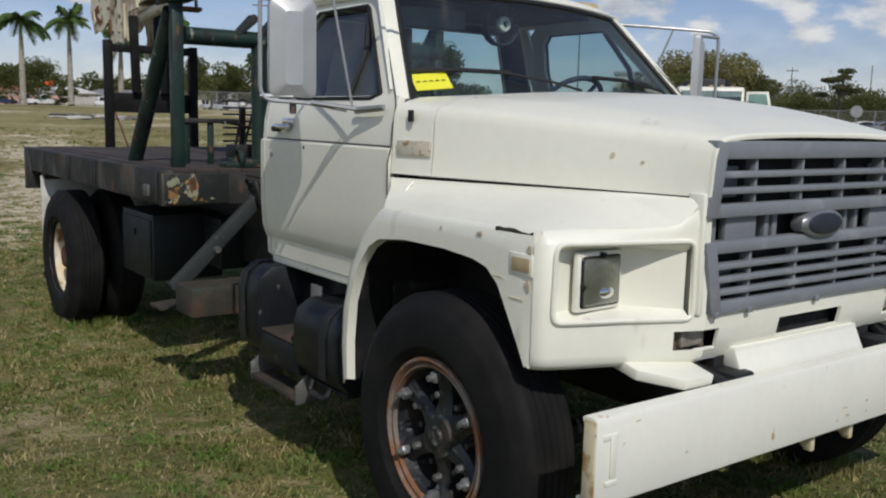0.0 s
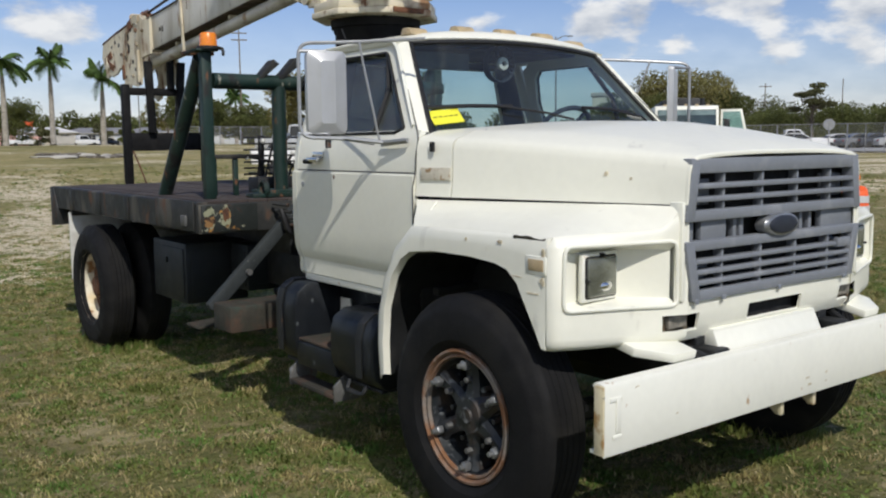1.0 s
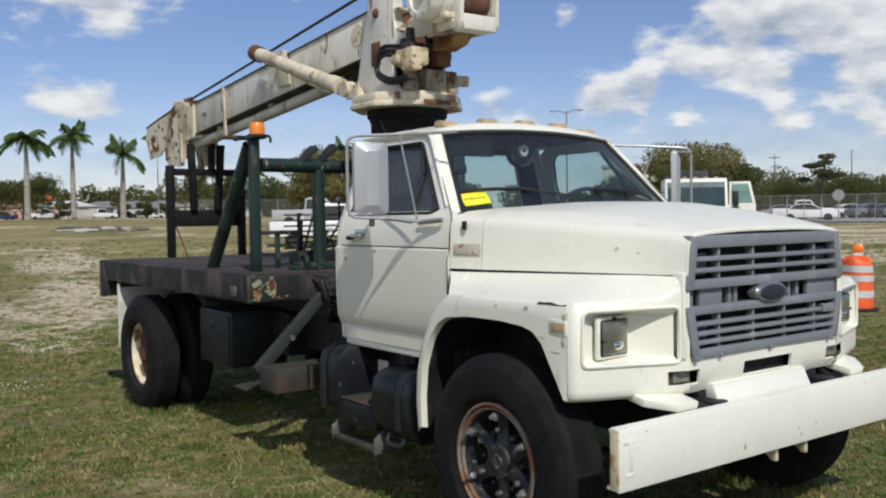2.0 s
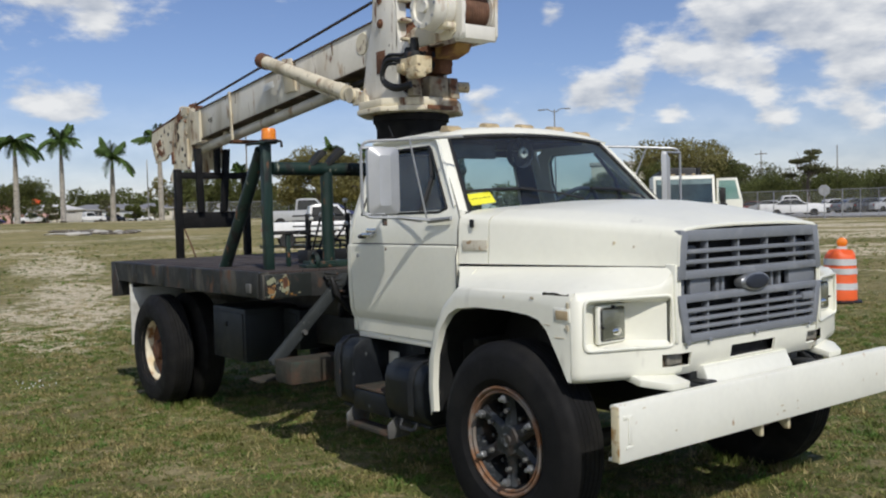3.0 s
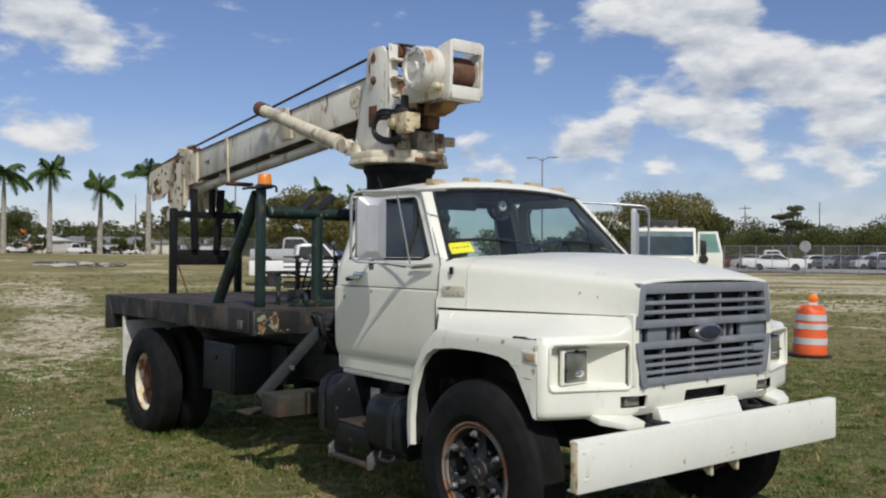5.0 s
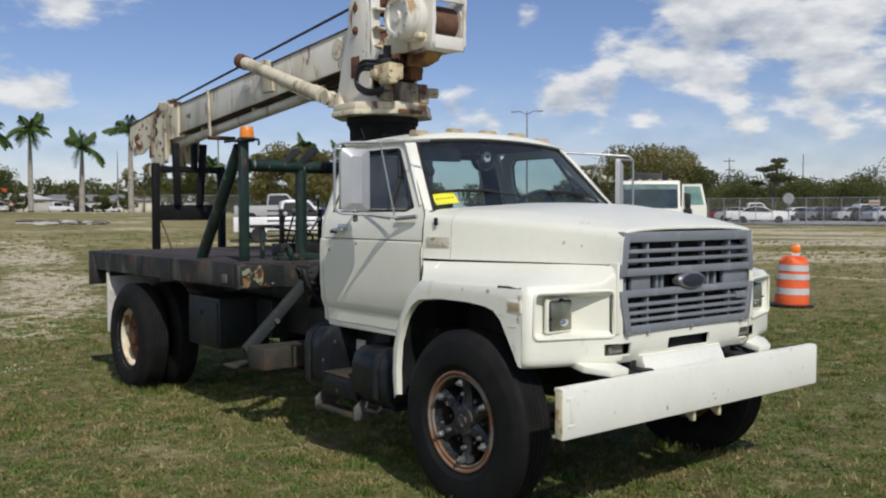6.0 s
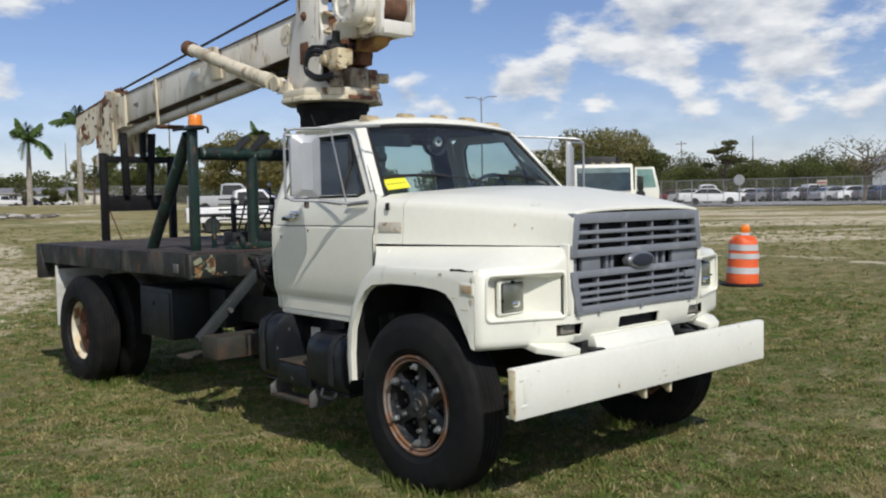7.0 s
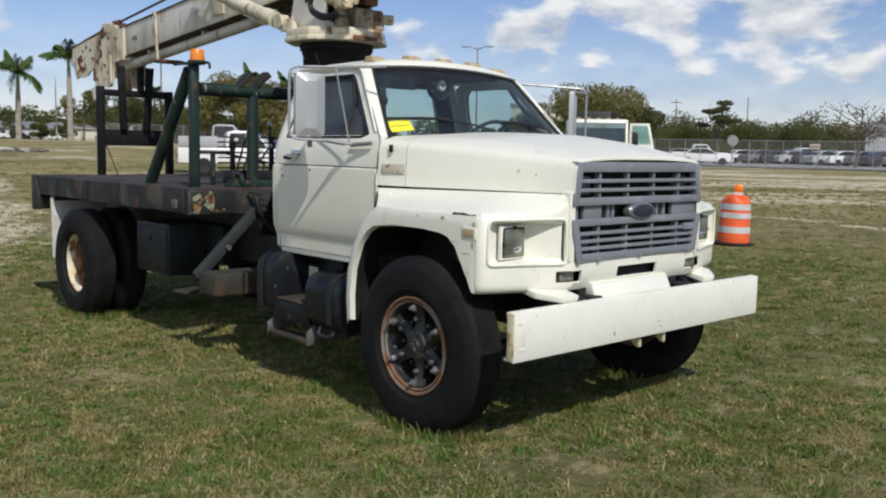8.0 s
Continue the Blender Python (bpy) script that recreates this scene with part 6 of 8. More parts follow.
# boom head
for s in (-1, 1):
    hd = [(-6.12, 2.865), (-6.30, 2.885), (-6.40, 2.935), (-6.50, 2.925), (-6.58, 2.895), (-6.716, 2.877), (-6.95, 2.835), (-7.17, 2.818), (-7.40, 2.80), (-7.576, 2.757), (-7.60, 2.68), (-7.618, 2.615), (-7.56, 2.52), (-7.52, 2.47), (-7.485, 2.385),
          (-7.36, 2.415), (-7.30, 2.395), (-7.148, 2.413), (-7.04, 2.47), (-6.964, 2.457), (-6.93, 2.38), (-6.909, 2.299), (-7.00, 2.23), (-7.04, 2.172), (-6.95, 2.12), (-6.837, 2.153), (-6.79, 2.22), (-6.728, 2.276), (-6.56, 2.25), (-6.423, 2.265), (-6.40, 2.40), (-6.36, 2.52), (-6.12, 2.54)]
    hp_ = part("head_plate", prism(hd, "y", s * 0.165, s * 0.186, 0.0), M["crane"], boom, "battered cream boom head plate with bolts")
    part("rib", box(-6.47, -6.415, s * 0.187, s * 0.212, 2.28, 2.60, 0.006), M["crane"], hp_)
    for x, z, r in ((-6.50, 2.80, 0.025), (-6.48, 2.66, 0.02), (-6.95, 2.60, 0.02), (-6.30, 2.78, 0.018), (-6.62, 2.36, 0.018)):
        part("head_pin", lathe([(0.0001, s * 0.022), (r * 0.7, s * 0.022), (r * 0.9, s * 0.012), (r, 0.0)], (x, s * 0.186, z), "y", 8), M["crane_dirty"], hp_)
    part("edge_flange", tube([(-7.58, s * 0.180, 2.76), (-7.17, s * 0.180, 2.825), (-6.72, s * 0.180, 2.885)], 0.014, 6), M["rust"], hp_)
part("head_sheave", lathe([(0.0001, -0.05), (0.10, -0.05), (0.085, 0.0), (0.10, 0.05), (0.0001, 0.05)], (-6.62, 0, 2.90), "y", 24), M["rust"], boom)
part("head_sheave", lathe([(0.0001, -0.05), (0.12, -0.05), (0.10, 0.0), (0.12, 0.05), (0.0001, 0.05)], (-7.42, 0, 2.60), "y", 24), M["rust"], boom)
part("rope_guard", tube(arc_path([(-6.72, -0.16, 2.88), (-6.72, -0.16, 2.98), (-6.72, 0.16, 2.98), (-6.72, 0.16, 2.88)], 0.03, 3), 0.012, 6), M["crane"], boom)
part("head_clamp", box(-6.62, -6.40, -0.20, -0.10, 2.86, 2.94, 0.02), M["crane"], boom)
part("load_rope", tube([(-2.44, -0.01, 3.462), (-2.50, -0.01, 3.457), (-6.70, -0.02, 2.985), (-6.80, -0.02, 2.95)], 0.013, 8), M["cable"], boom, "wire rope running along the boom")

# battered plates, holes and torn brackets on the boom head
random.seed(23)
for k, (x, z, w_, h_, tilt_) in enumerate(((-7.36, 2.60, 0.10, 0.05, 0.3), (-7.44, 2.52, 0.06, 0.08, 0.6), (-7.30, 2.50, 0.09, 0.04, -0.4), (-6.78, 2.68, 0.030, 0.16, 0.05), (-6.66, 2.86, 0.07, 0.05, 0.3), (-6.50, 2.90, 0.06, 0.05, 0.0), (-6.90, 2.42, 0.02, 0.10, 0.1))):
    poly = []
    for cx_, cz_ in ((-1, -1), (-0.2, -0.8), (1, -1), (0.8, 0.1), (1, 1), (-0.9, 0.9)):
        px_, pz_ = w_ * cx_ * random.uniform(0.6, 1.2), h_ * cz_ * random.uniform(0.6, 1.2)
        poly.append((x + px_ * math.cos(tilt_) - pz_ * math.sin(tilt_), z + px_ * math.sin(tilt_) + pz_ * math.cos(tilt_)))
    d_ = random.uniform(0.006, 0.030)
    part("torn_bracket", prism(poly, "y", -0.1865, -0.1865 - d_), M[("rust", "crane", "rust", "crane_dirty")[k % 4]], boom, "bent torn bracket with chipped paint")
for x, z, r in ((-6.753, 2.757, 0.040), (-6.748, 2.641, 0.052), (-6.833, 2.561, 0.030), (-6.66, 2.82, 0.022), (-7.04, 2.70, 0.022), (-7.16, 2.74, 0.020), (-7.27, 2.70, 0.018), (-6.62, 2.50, 0.024), (-6.55, 2.42, 0.020), (-6.84, 2.36, 0.022)):
    part("bolt_hole", lathe([(0.0001, -0.003), (r, -0.003), (r, 0.0)], (x, -0.1868, z), "y", 9), M["seal"], boom)
for x in (-6.70, -6.62, -6.78):
    part("rope_clip", tube([(x, -0.06, 2.93), (x + 0.02, -0.02, 3.01), (x - 0.02, 0.05, 2.94)], 0.022, 8), M["rust"], boom)
# rust-edged webs between the mast side and the winch
for s in (-1, 1):
    part("mast_web", box(-2.235, -2.215, s * 0.15, s * 0.235, 2.92, 3.40, 0.004), M["crane_grey"], crane)
    for z in (2.98, 3.12, 3.27):
        part("web_shelf", box(-2.30, -2.15, s * 0.12, s * 0.230, z - 0.010, z + 0.010, 0.003), M["crane"], crane)
part("cross_pipe", tube([(-2.12, -0.12, 3.33), (-2.42, 0.06, 3.34)], 0.022, 10), M["rust"], crane)
part("rust_run", boom_box(0.02, 0.10, -0.1525, -0.1502, -0.13, 0.12, 0.0), M["rust"], boom)
for t, w_, z0, z1 in ((1.46, 0.012, 0.06, 0.15), (2.75, 0.010, 0.04, 0.15), (0.80, 0.012, 0.05, 0.15)):
    part("rust_run", boom_box(t - w_, t + w_, -0.1522, -0.1502, z0, z1, 0.0), M["crane_dirty"], boom)


# ---- ground ----
SAND_TRACKS = [
    (-14.0, 0.3, 4.6, 1.5, -0.25), (-19.0, 2.0, 4.0, 1.3, -0.2), (-11.0, -0.6, 2.6, 0.9, -0.2), (-29.0, 4.0, 7.0, 1.6, -0.2),
    (-17.0, 38.0, 17.0, 2.6, 0.98), (-28.0, 66.0, 18.0, 4.0, 0.85), (-36.0, 40.0, 20.0, 3.0, 0.98), (-14.3, 28.3, 6.0, 0.9, 1.0), (-9.4, 26.0, 5.0, 0.7, 1.0), (-25.0, 46.0, 16.0, 3.2, 0.47), (-21.0, 40.5, 12.0, 1.6, 0.47), (-18.0, 34.5, 14.0, 2.2, 0.47), (-12.0, 25.5, 10.0, 2.0, 0.47), (-5.2, 16.8, 1.8, 0.40, -0.3), (-8.0, 17.5, 2.2, 0.35, 0.2),
]


def ground_material():
    m = bpy.data.materials.new("mown_grass_and_sand")
    m.use_nodes = True
    nt = m.node_tree
    N, L = nt.nodes.new, nt.links.new
    b = nt.nodes["Principled BSDF"]
    b.inputs["Roughness"].default_value, b.inputs["Specular IOR Level"].default_value = 0.95, 0.1
    tc = N("ShaderNodeTexCoord")

    def tex(scale, detail=5.0, seed=0.0, sy=1.0, rough=0.6):
        mp = N("ShaderNodeMapping")
        mp.inputs["Location"].default_value = (seed * 7.1, seed * 3.3, 0)
        mp.inputs["Scale"].default_value = (1, sy, 1)
        L(tc.outputs["Object"], mp.inputs[0])
        t = N("ShaderNodeTexNoise")
        t.inputs["Scale"].default_value, t.inputs["Detail"].default_value, t.inputs["Roughness"].default_value = scale, detail, rough
        L(mp.outputs[0], t.inputs["Vector"])
        return t.outputs[0]

    def blend(fac, a, c):
        n = N("ShaderNodeMix")
        n.data_type = "RGBA"
        L(fac, n.inputs[0])
        for i, v in ((6, a), (7, c)):
            if isinstance(v, tuple):
                n.inputs[i].default_value = (*v, 1)
            else:
                L(v, n.inputs[i])
        return n.outputs[2]

    def step(src, lo, hi, a=0.0, c=1.0):
        n = N("ShaderNodeMapRange")
        n.inputs[1].default_value, n.inputs[2].default_value = lo, hi
        n.inputs[3].default_value, n.inputs[4].default_value = a, c
        L(src, n.inputs[0])
        return n.outputs[0]

    def math_node(op, a_, b_):
        n = N("ShaderNodeMath")
        n.operation, n.use_clamp = op, op != "SUBTRACT"
        for i, v in ((0, a_), (1, b_)):
            if isinstance(v, (int, float)):
                n.inputs[i].default_value = v
            else:
                L(v, n.inputs[i])
        return n.outputs[0]

    rad = N("ShaderNodeVectorMath")
    rad.operation = "LENGTH"
    L(tc.outputs["Object"], rad.inputs[0])
    outer = step(rad.outputs["Value"], 7.0, 16.0, 0.62, 1.0)
    col = blend(step(tex(2.2), 0.35, 0.65), (0.105, 0.135, 0.032), (0.190, 0.196, 0.058))
    col = blend(step(tex(6.0, 6, 41.0, 1.0, 0.7), 0.47, 0.56, 0, 0.75), col, (0.290, 0.260, 0.108))
    col = blend(step(tex(11.0, 6, 43.0, 1.0, 0.7), 0.50, 0.58, 0, 0.70), col, (0.108, 0.165, 0.040))
    col = blend(step(tex(4.0, 7, 45.0, 1.0, 0.72), 0.55, 0.61, 0, 0.85), col, (0.42, 0.335, 0.20))
    col = blend(step(tex(0.55, 6, 2.0), 0.46, 0.62, 0, 0.6), col, (0.215, 0.180, 0.088))
    col = blend(math_node("MULTIPLY", outer, step(tex(0.22, 7, 21.0, 0.6, 0.7), 0.46, 0.58, 0, 0.75)), col, (0.250, 0.198, 0.100))
    col = blend(step(tex(0.6, 7, 23.0, 0.5, 0.7), 0.50, 0.60, 0, 0.6), col, (0.060, 0.072, 0.024))
    col = blend(math_node("MULTIPLY", outer, step(tex(4.5, 7, 25.0, 0.8, 0.75), 0.50, 0.62, 0, 0.6)), col, (0.290, 0.240, 0.130))
    col = blend(step(tex(34, 4, 4.0), 0.50, 0.66, 0, 0.6), col, (0.060, 0.066, 0.028))
    col = blend(step(tex(9, 5, 5.0), 0.56, 0.70, 0, 0.55), col, (0.28, 0.235, 0.145))
    # the field dries out toward its far edges
    col = blend(step(rad.outputs["Value"], 9, 36, 0, 0.60), col, (0.400, 0.335, 0.160))
    col = blend(step(tex(0.35, 6, 12.0, 0.4), 0.50, 0.62, 0, 0.60), col, (0.118, 0.130, 0.044))
    col = blend(step(tex(1.3, 8, 31.0, 0.55, 0.75), 0.50, 0.58, 0, 0.60), col, (0.120, 0.126, 0.042))
    col = blend(step(tex(2.1, 8, 33.0, 0.6, 0.75), 0.53, 0.61, 0, 0.60), col, (0.440, 0.370, 0.220))

    # bare sandy tracks worn into the turf
    cover = None
    for cx, cy, rx, ry, turn in SAND_TRACKS:
        mp = N("ShaderNodeMapping")
        mp.vector_type = "TEXTURE"
        mp.inputs["Location"].default_value, mp.inputs["Rotation"].default_value, mp.inputs["Scale"].default_value = (cx, cy, 0), (0, 0, turn), (rx, ry, 1000)
        L(tc.outputs["Object"], mp.inputs[0])
        ln = N("ShaderNodeVectorMath")
        ln.operation = "LENGTH"
        L(mp.outputs[0], ln.inputs[0])
        f = step(ln.outputs["Value"], 0.35, 1.15, 1.0, 0.0)
        cover = f if cover is None else math_node("MAXIMUM", cover, f)
    rag = math_node("MULTIPLY", step(tex(0.75, 8, 9.0, 1.3, 0.72), 0.38, 0.54, 0.0, 1.0), step(tex(5.0, 7, 3.0, 1.0, 0.75), 0.42, 0.54, 0.10, 1.0))
    sand = step(math_node("MULTIPLY", cover, rag), 0.14, 0.34, 0.0, 0.92)
    wild = math_node("MULTIPLY", step(tex(0.16, 6, 8.0, 0.55), 0.56, 0.62), math_node("MULTIPLY", step(rad.outputs["Value"], 14.0, 22.0), rag))
    col = blend(math_node("MAXIMUM", sand, wild), col, (0.68, 0.59, 0.43))
    L(col, b.inputs["Base Color"])
    bp = N("ShaderNodeBump")
    bp.inputs["Strength"].default_value, bp.inputs["Distance"].default_value = 1.0, 0.05
    L(tex(16, 9, 6.0), bp.inputs["Height"])
    L(bp.outputs[0], b.inputs["Normal"])
    return m


def build_ground():
    radii = [0.0] + [0.5 * k for k in range(1, 30)] + [15 * 1.16 ** k for k in range(1, 36)]
    n = 120
    verts, faces = [], []
    for i, r in enumerate(radii):
        for k in range(n):
            a = 2 * math.pi * k / n
            x, y = r * math.cos(a), r * math.sin(a)
            z = ground_z(x, y) + (0.022 * noise.noise((x * 0.9, y * 0.9, 0)) if 0.1 < r < 60 else 0)
            verts.append((x, y, z))
    for i in range(len(radii) - 1):
        for k in range(n):
            k2 = (k + 1) % n
            faces.append((i * n + k, i * n + k2, (i + 1) * n + k2, (i + 1) * n + k))
    me = bpy.data.meshes.new("ground")
    me.from_pydata(verts, [], faces)
    me.materials.append(ground_material())
    me.shade_smooth()
    return tagged(new("ground", me), "rough mown field of green and dry grass with bare sandy patches", "ground", kind="structure")


build_ground()


# ---- materials of the surroundings ----
M["orange"] = material("orange_drum_plastic", (0.85, 0.13, 0.03), 0.5, spots=[((0.55, 0.10, 0.04), 5, 0.6, 0.75, 1, 0.6)], vary=0.08)
M["band"] = material("white_reflective_band", (0.62, 0.62, 0.62), 0.45, spots=[((0.40, 0.38, 0.36), 8, 0.6, 0.75, 1, 0.6)], vary=0.1)
M["orange_lens"] = material("orange_lamp_lens", (0.90, 0.24, 0.02), 0.25, vary=0.08, coat=0.5)
M["palm_trunk"] = material("pale_palm_trunk", (0.36, 0.33, 0.28), 0.85, spots=[((0.20, 0.18, 0.15), 3, 0.5, 0.7, 0.4, 0.9)], vary=0.12, bump=0.3, bump_scale=15)
M["palm_shaft"] = material("green_palm_shaft", (0.19, 0.30, 0.075), 0.5, vary=0.15)
M["palm_leaf"] = material("palm_frond", (0.130, 0.212, 0.060), 0.5, vary=0.25, island=0.25, spec=0.3, through_light=0.3)
M["bark"] = material("grey_brown_bark", (0.15, 0.12, 0.09), 0.9, vary=0.25, bump=0.5, bump_scale=20)
M["leaf"] = material("broadleaf_foliage", (0.172, 0.190, 0.066), 0.7, vary=0.35, vary_scale=0.30, island=0.20, spec=0.15, through_light=0.55)
M["leaf_dry"] = material("yellowing_foliage", (0.270, 0.245, 0.095), 0.7, vary=0.3, vary_scale=0.35, island=0.18, spec=0.15, through_light=0.45)
M["leaf_dark"] = material("dark_pine_foliage", (0.158, 0.160, 0.076), 0.7, vary=0.3, vary_scale=0.35, island=0.18, spec=0.15, through_light=0.4)
M["galv"] = material("galvanised_pipe", (0.30, 0.31, 0.32), 0.5, 0.4, vary=0.1)
M["mesh"] = mesh_wire_material("chain_link_wire", (0.42, 0.43, 0.44), 0.11)
M["asphalt"] = material("car_park_asphalt", (0.30, 0.298, 0.29), 0.9, spots=[((0.38, 0.375, 0.36), 0.4, 0.5, 0.7, 1, 0.9)], vary=0.15, vary_scale=0.5, bump=0.2)
M["kerb"] = material("pale_road_concrete", (0.46, 0.44, 0.40), 0.9, vary=0.12, vary_scale=0.6)
M["car_glass"] = material("dark_car_glass", (0.02, 0.024, 0.028), 0.08, vary=0.1, coat=0.5)
M["sky_sheen"] = material("pale_green_sheen_glass", (0.17, 0.235, 0.235), 0.15, vary=0.3, vary_scale=2, coat=0.5)
M["tyre"] = material("car_tyre", (0.018, 0.018, 0.018), 0.75, vary=0.15)
M["lamp_red"] = material("tail_lamp_red", (0.35, 0.02, 0.02), 0.3, vary=0.1)
M["pole"] = material("weathered_pole_wood", (0.20, 0.17, 0.14), 0.9, vary=0.2, bump=0.3)
CARS = {n: material("car_paint_" + n, c, 0.28, vary=0.03, coat=0.6) for n, c in (("white", (0.78, 0.78, 0.77)), ("silver", (0.42, 0.43, 0.44)), ("dark", (0.035, 0.037, 0.042)), ("grey", (0.17, 0.175, 0.18)), ("blue", (0.03, 0.035, 0.11)), ("maroon", (0.16, 0.02, 0.025)))}
CAM0 = Vector((3.69, -4.32, 0))


def spot(ux, uy, d):
    """The ground place d metres from the viewing side of the truck in a compass direction."""
    n_ = math.hypot(ux, uy)
    x, y = CAM0.x + ux / n_ * d, CAM0.y + uy / n_ * d
    return Vector((x, y, ground_z(x, y)))


def quads_mesh(name, centres, normals_up, sizes, mat, parent, kind=""):
    """Many small leaf blades, each a bent pair of triangles, in one mesh."""
    n = len(centres)
    c = np.asarray(centres)
    rng = np.random.default_rng(len(centres))
    a = rng.normal(size=(n, 3))
    a /= np.linalg.norm(a, axis=1)[:, None]
    b = np.cross(a, rng.normal(size=(n, 3)))
    b /= np.linalg.norm(b, axis=1)[:, None]
    sz = np.asarray(sizes)[:, None]
    v = np.stack([c - a * sz, c + b * sz * 0.45 + np.cross(a, b) * sz * 0.15, c + a * sz, c - b * sz * 0.45 + np.cross(a, b) * sz * 0.15], axis=1).reshape(-1, 3)
    me = bpy.data.meshes.new(name)
    me.from_pydata([tuple(p) for p in v.tolist()], [], [(4 * i, 4 * i + 1, 4 * i + 2, 4 * i + 3) for i in range(n)])
    me.materials.append(mat)
    ob = new(name, me)
    if parent is not None:
        ob.parent = parent
    if kind:
        ob["kind"] = kind
    return ob


def tree(at, height, spread, mat, label, seed, leaves=2600, trunk_part=0.35, leaf=0.22, clumps=14, gap=0.0, group="", pad=0.72):
    rng = np.random.default_rng(seed)
    t = thing("tree", label, "tree", at, group)
    bm = bmesh.new()
    top = Vector((rng.normal() * 0.3, rng.normal() * 0.3, height * 0.75))
    tube([Vector((0, 0, -0.2)), top * 0.35 + Vector((0.1, 0, 0)), top], 0.035 * height * 0.8, 8, bm, 0.008 * height)
    cc = []
    for k in range(clumps):
        a = rng.uniform(0, 2 * math.pi)
        r = spread * math.sqrt(rng.uniform(0.05, 1)) * 0.8
        hh = height * (trunk_part + (1 - trunk_part) * rng.uniform(0.15, 0.92)) * (1 - 0.22 * (r / spread) ** 2)
        c = Vector((r * math.cos(a), r * math.sin(a), hh))
        start = top * rng.uniform(0.35, 0.8)
        mid = start.lerp(c, 0.55) + Vector((0, 0, -0.03 * height))
        tube([start, mid, c], 0.012 * height * 0.7, 5, bm, 0.003 * height)
        for q in range(3 if gap else 1):
            tip = c + Vector((rng.normal() * spread * 0.25, rng.normal() * spread * 0.25, abs(rng.normal()) * height * 0.08))
            tube([mid.lerp(c, 0.5), tip], 0.005 * height, 4, bm, 0.0015 * height)
        cc.append((c, spread * rng.uniform(0.22, 0.42)))
    part("trunk", bm, M["bark"], t)
    pts, sizes = [], []
    per = int(leaves / clumps)
    for c, r in cc:
        d = rng.normal(size=(per, 3))
        d /= np.linalg.norm(d, axis=1)[:, None]
        p = np.array(c) + d * (r * rng.uniform(0.35, 1.08, size=(per, 1)) ** 0.6) * np.array([1, 1, pad])
        pts.append(p)
        sizes.append(rng.uniform(0.5, 1.2, size=per) * leaf)
    quads_mesh("crown", np.concatenate(pts), None, np.concatenate(sizes), mat, t)
    return t


def palm(at, height, seed, label="tall royal palm with a pale smooth trunk"):
    rng = np.random.default_rng(seed)
    t = thing("palm_tree", label, "palm tree", at, "row of royal palms")
    bm = bmesh.new()
    lean = rng.normal() * 0.12
    pr = [(0, 0.30), (0.06, 0.24), (0.35, 0.23), (0.6, 0.20), (0.82, 0.15)]
    rings = [[bm.verts.new((lean * f * f + r * math.cos(a), r * math.sin(a), f * height - (0.3 if f == 0 else 0))) for a in [2 * math.pi * k / 10 for k in range(10)]] for f, r in pr]
    for p, q in zip(rings, rings[1:]):
        for k in range(10):
            bm.faces.new((p[k], p[(k + 1) % 10], q[(k + 1) % 10], q[k]))
    part("trunk", bm, M["palm_trunk"], t)
    top = Vector((lean, 0, height))
    part("crownshaft", tube([(lean * 0.7, 0, height * 0.815), (lean * 0.9, 0, height * 0.9), tuple(top)], 0.15, 10, r_end=0.07), M["palm_shaft"], t)
    crown = []
    for k in range(15):
        az = 2 * math.pi * (k * 0.381966) + rng.normal() * 0.15
        el = math.radians(rng.uniform(-18, 72))
        length = rng.uniform(2.3, 2.9)
        droop = rng.uniform(0.35, 0.75) * length
        fm = bmesh.new()
        out = Vector((math.cos(az), math.sin(az), 0))
        sidev = Vector((-math.sin(az), math.cos(az), 0))
        pts = []
        for i in range(9):
            u = i / 8
            pts.append(top + out * (length * u * math.cos(el) * (1 - 0.18 * u)) + Vector((0, 0, length * u * math.sin(el) - droop * u * u * (0.5 + 0.5 * math.cos(el)))))
        tube(pts, 0.03, 4, fm, 0.008)
        for i in range(1, 36):
            u = i / 36
            j = min(7, int(u * 8))
            p = pts[j].lerp(pts[j + 1], u * 8 - j)
            ll = length * 0.33 * math.sin(math.pi * min(1, u * 0.82 + 0.14)) * rng.uniform(0.8, 1.15)
            for sd in (-1, 1):
                tip = p + sidev * sd * ll * 0.75 + out * ll * 0.45 - Vector((0, 0, ll * rng.uniform(0.35, 0.8)))
                w = out * 0.12
                fm.faces.new([fm.verts.new(v) for v in (p - w, p + w, tip)])
        part("frond", fm, M["palm_leaf"], t, smooth=0)
    return t


for ux, uy, d, h, sd in ((-0.978, 0.211, 84, 6.9, 1), (-0.968, 0.252, 90, 7.5, 2), (-0.955, 0.298, 84, 5.6, 3), (-0.939, 0.343, 82, 7.0, 4), (-0.862, 0.507, 118, 8.8, 5), (-0.842, 0.539, 120, 8.2, 6), (-0.908, 0.419, 122, 6.2, 7)):
    palm(spot(ux, uy, d), h, sd)

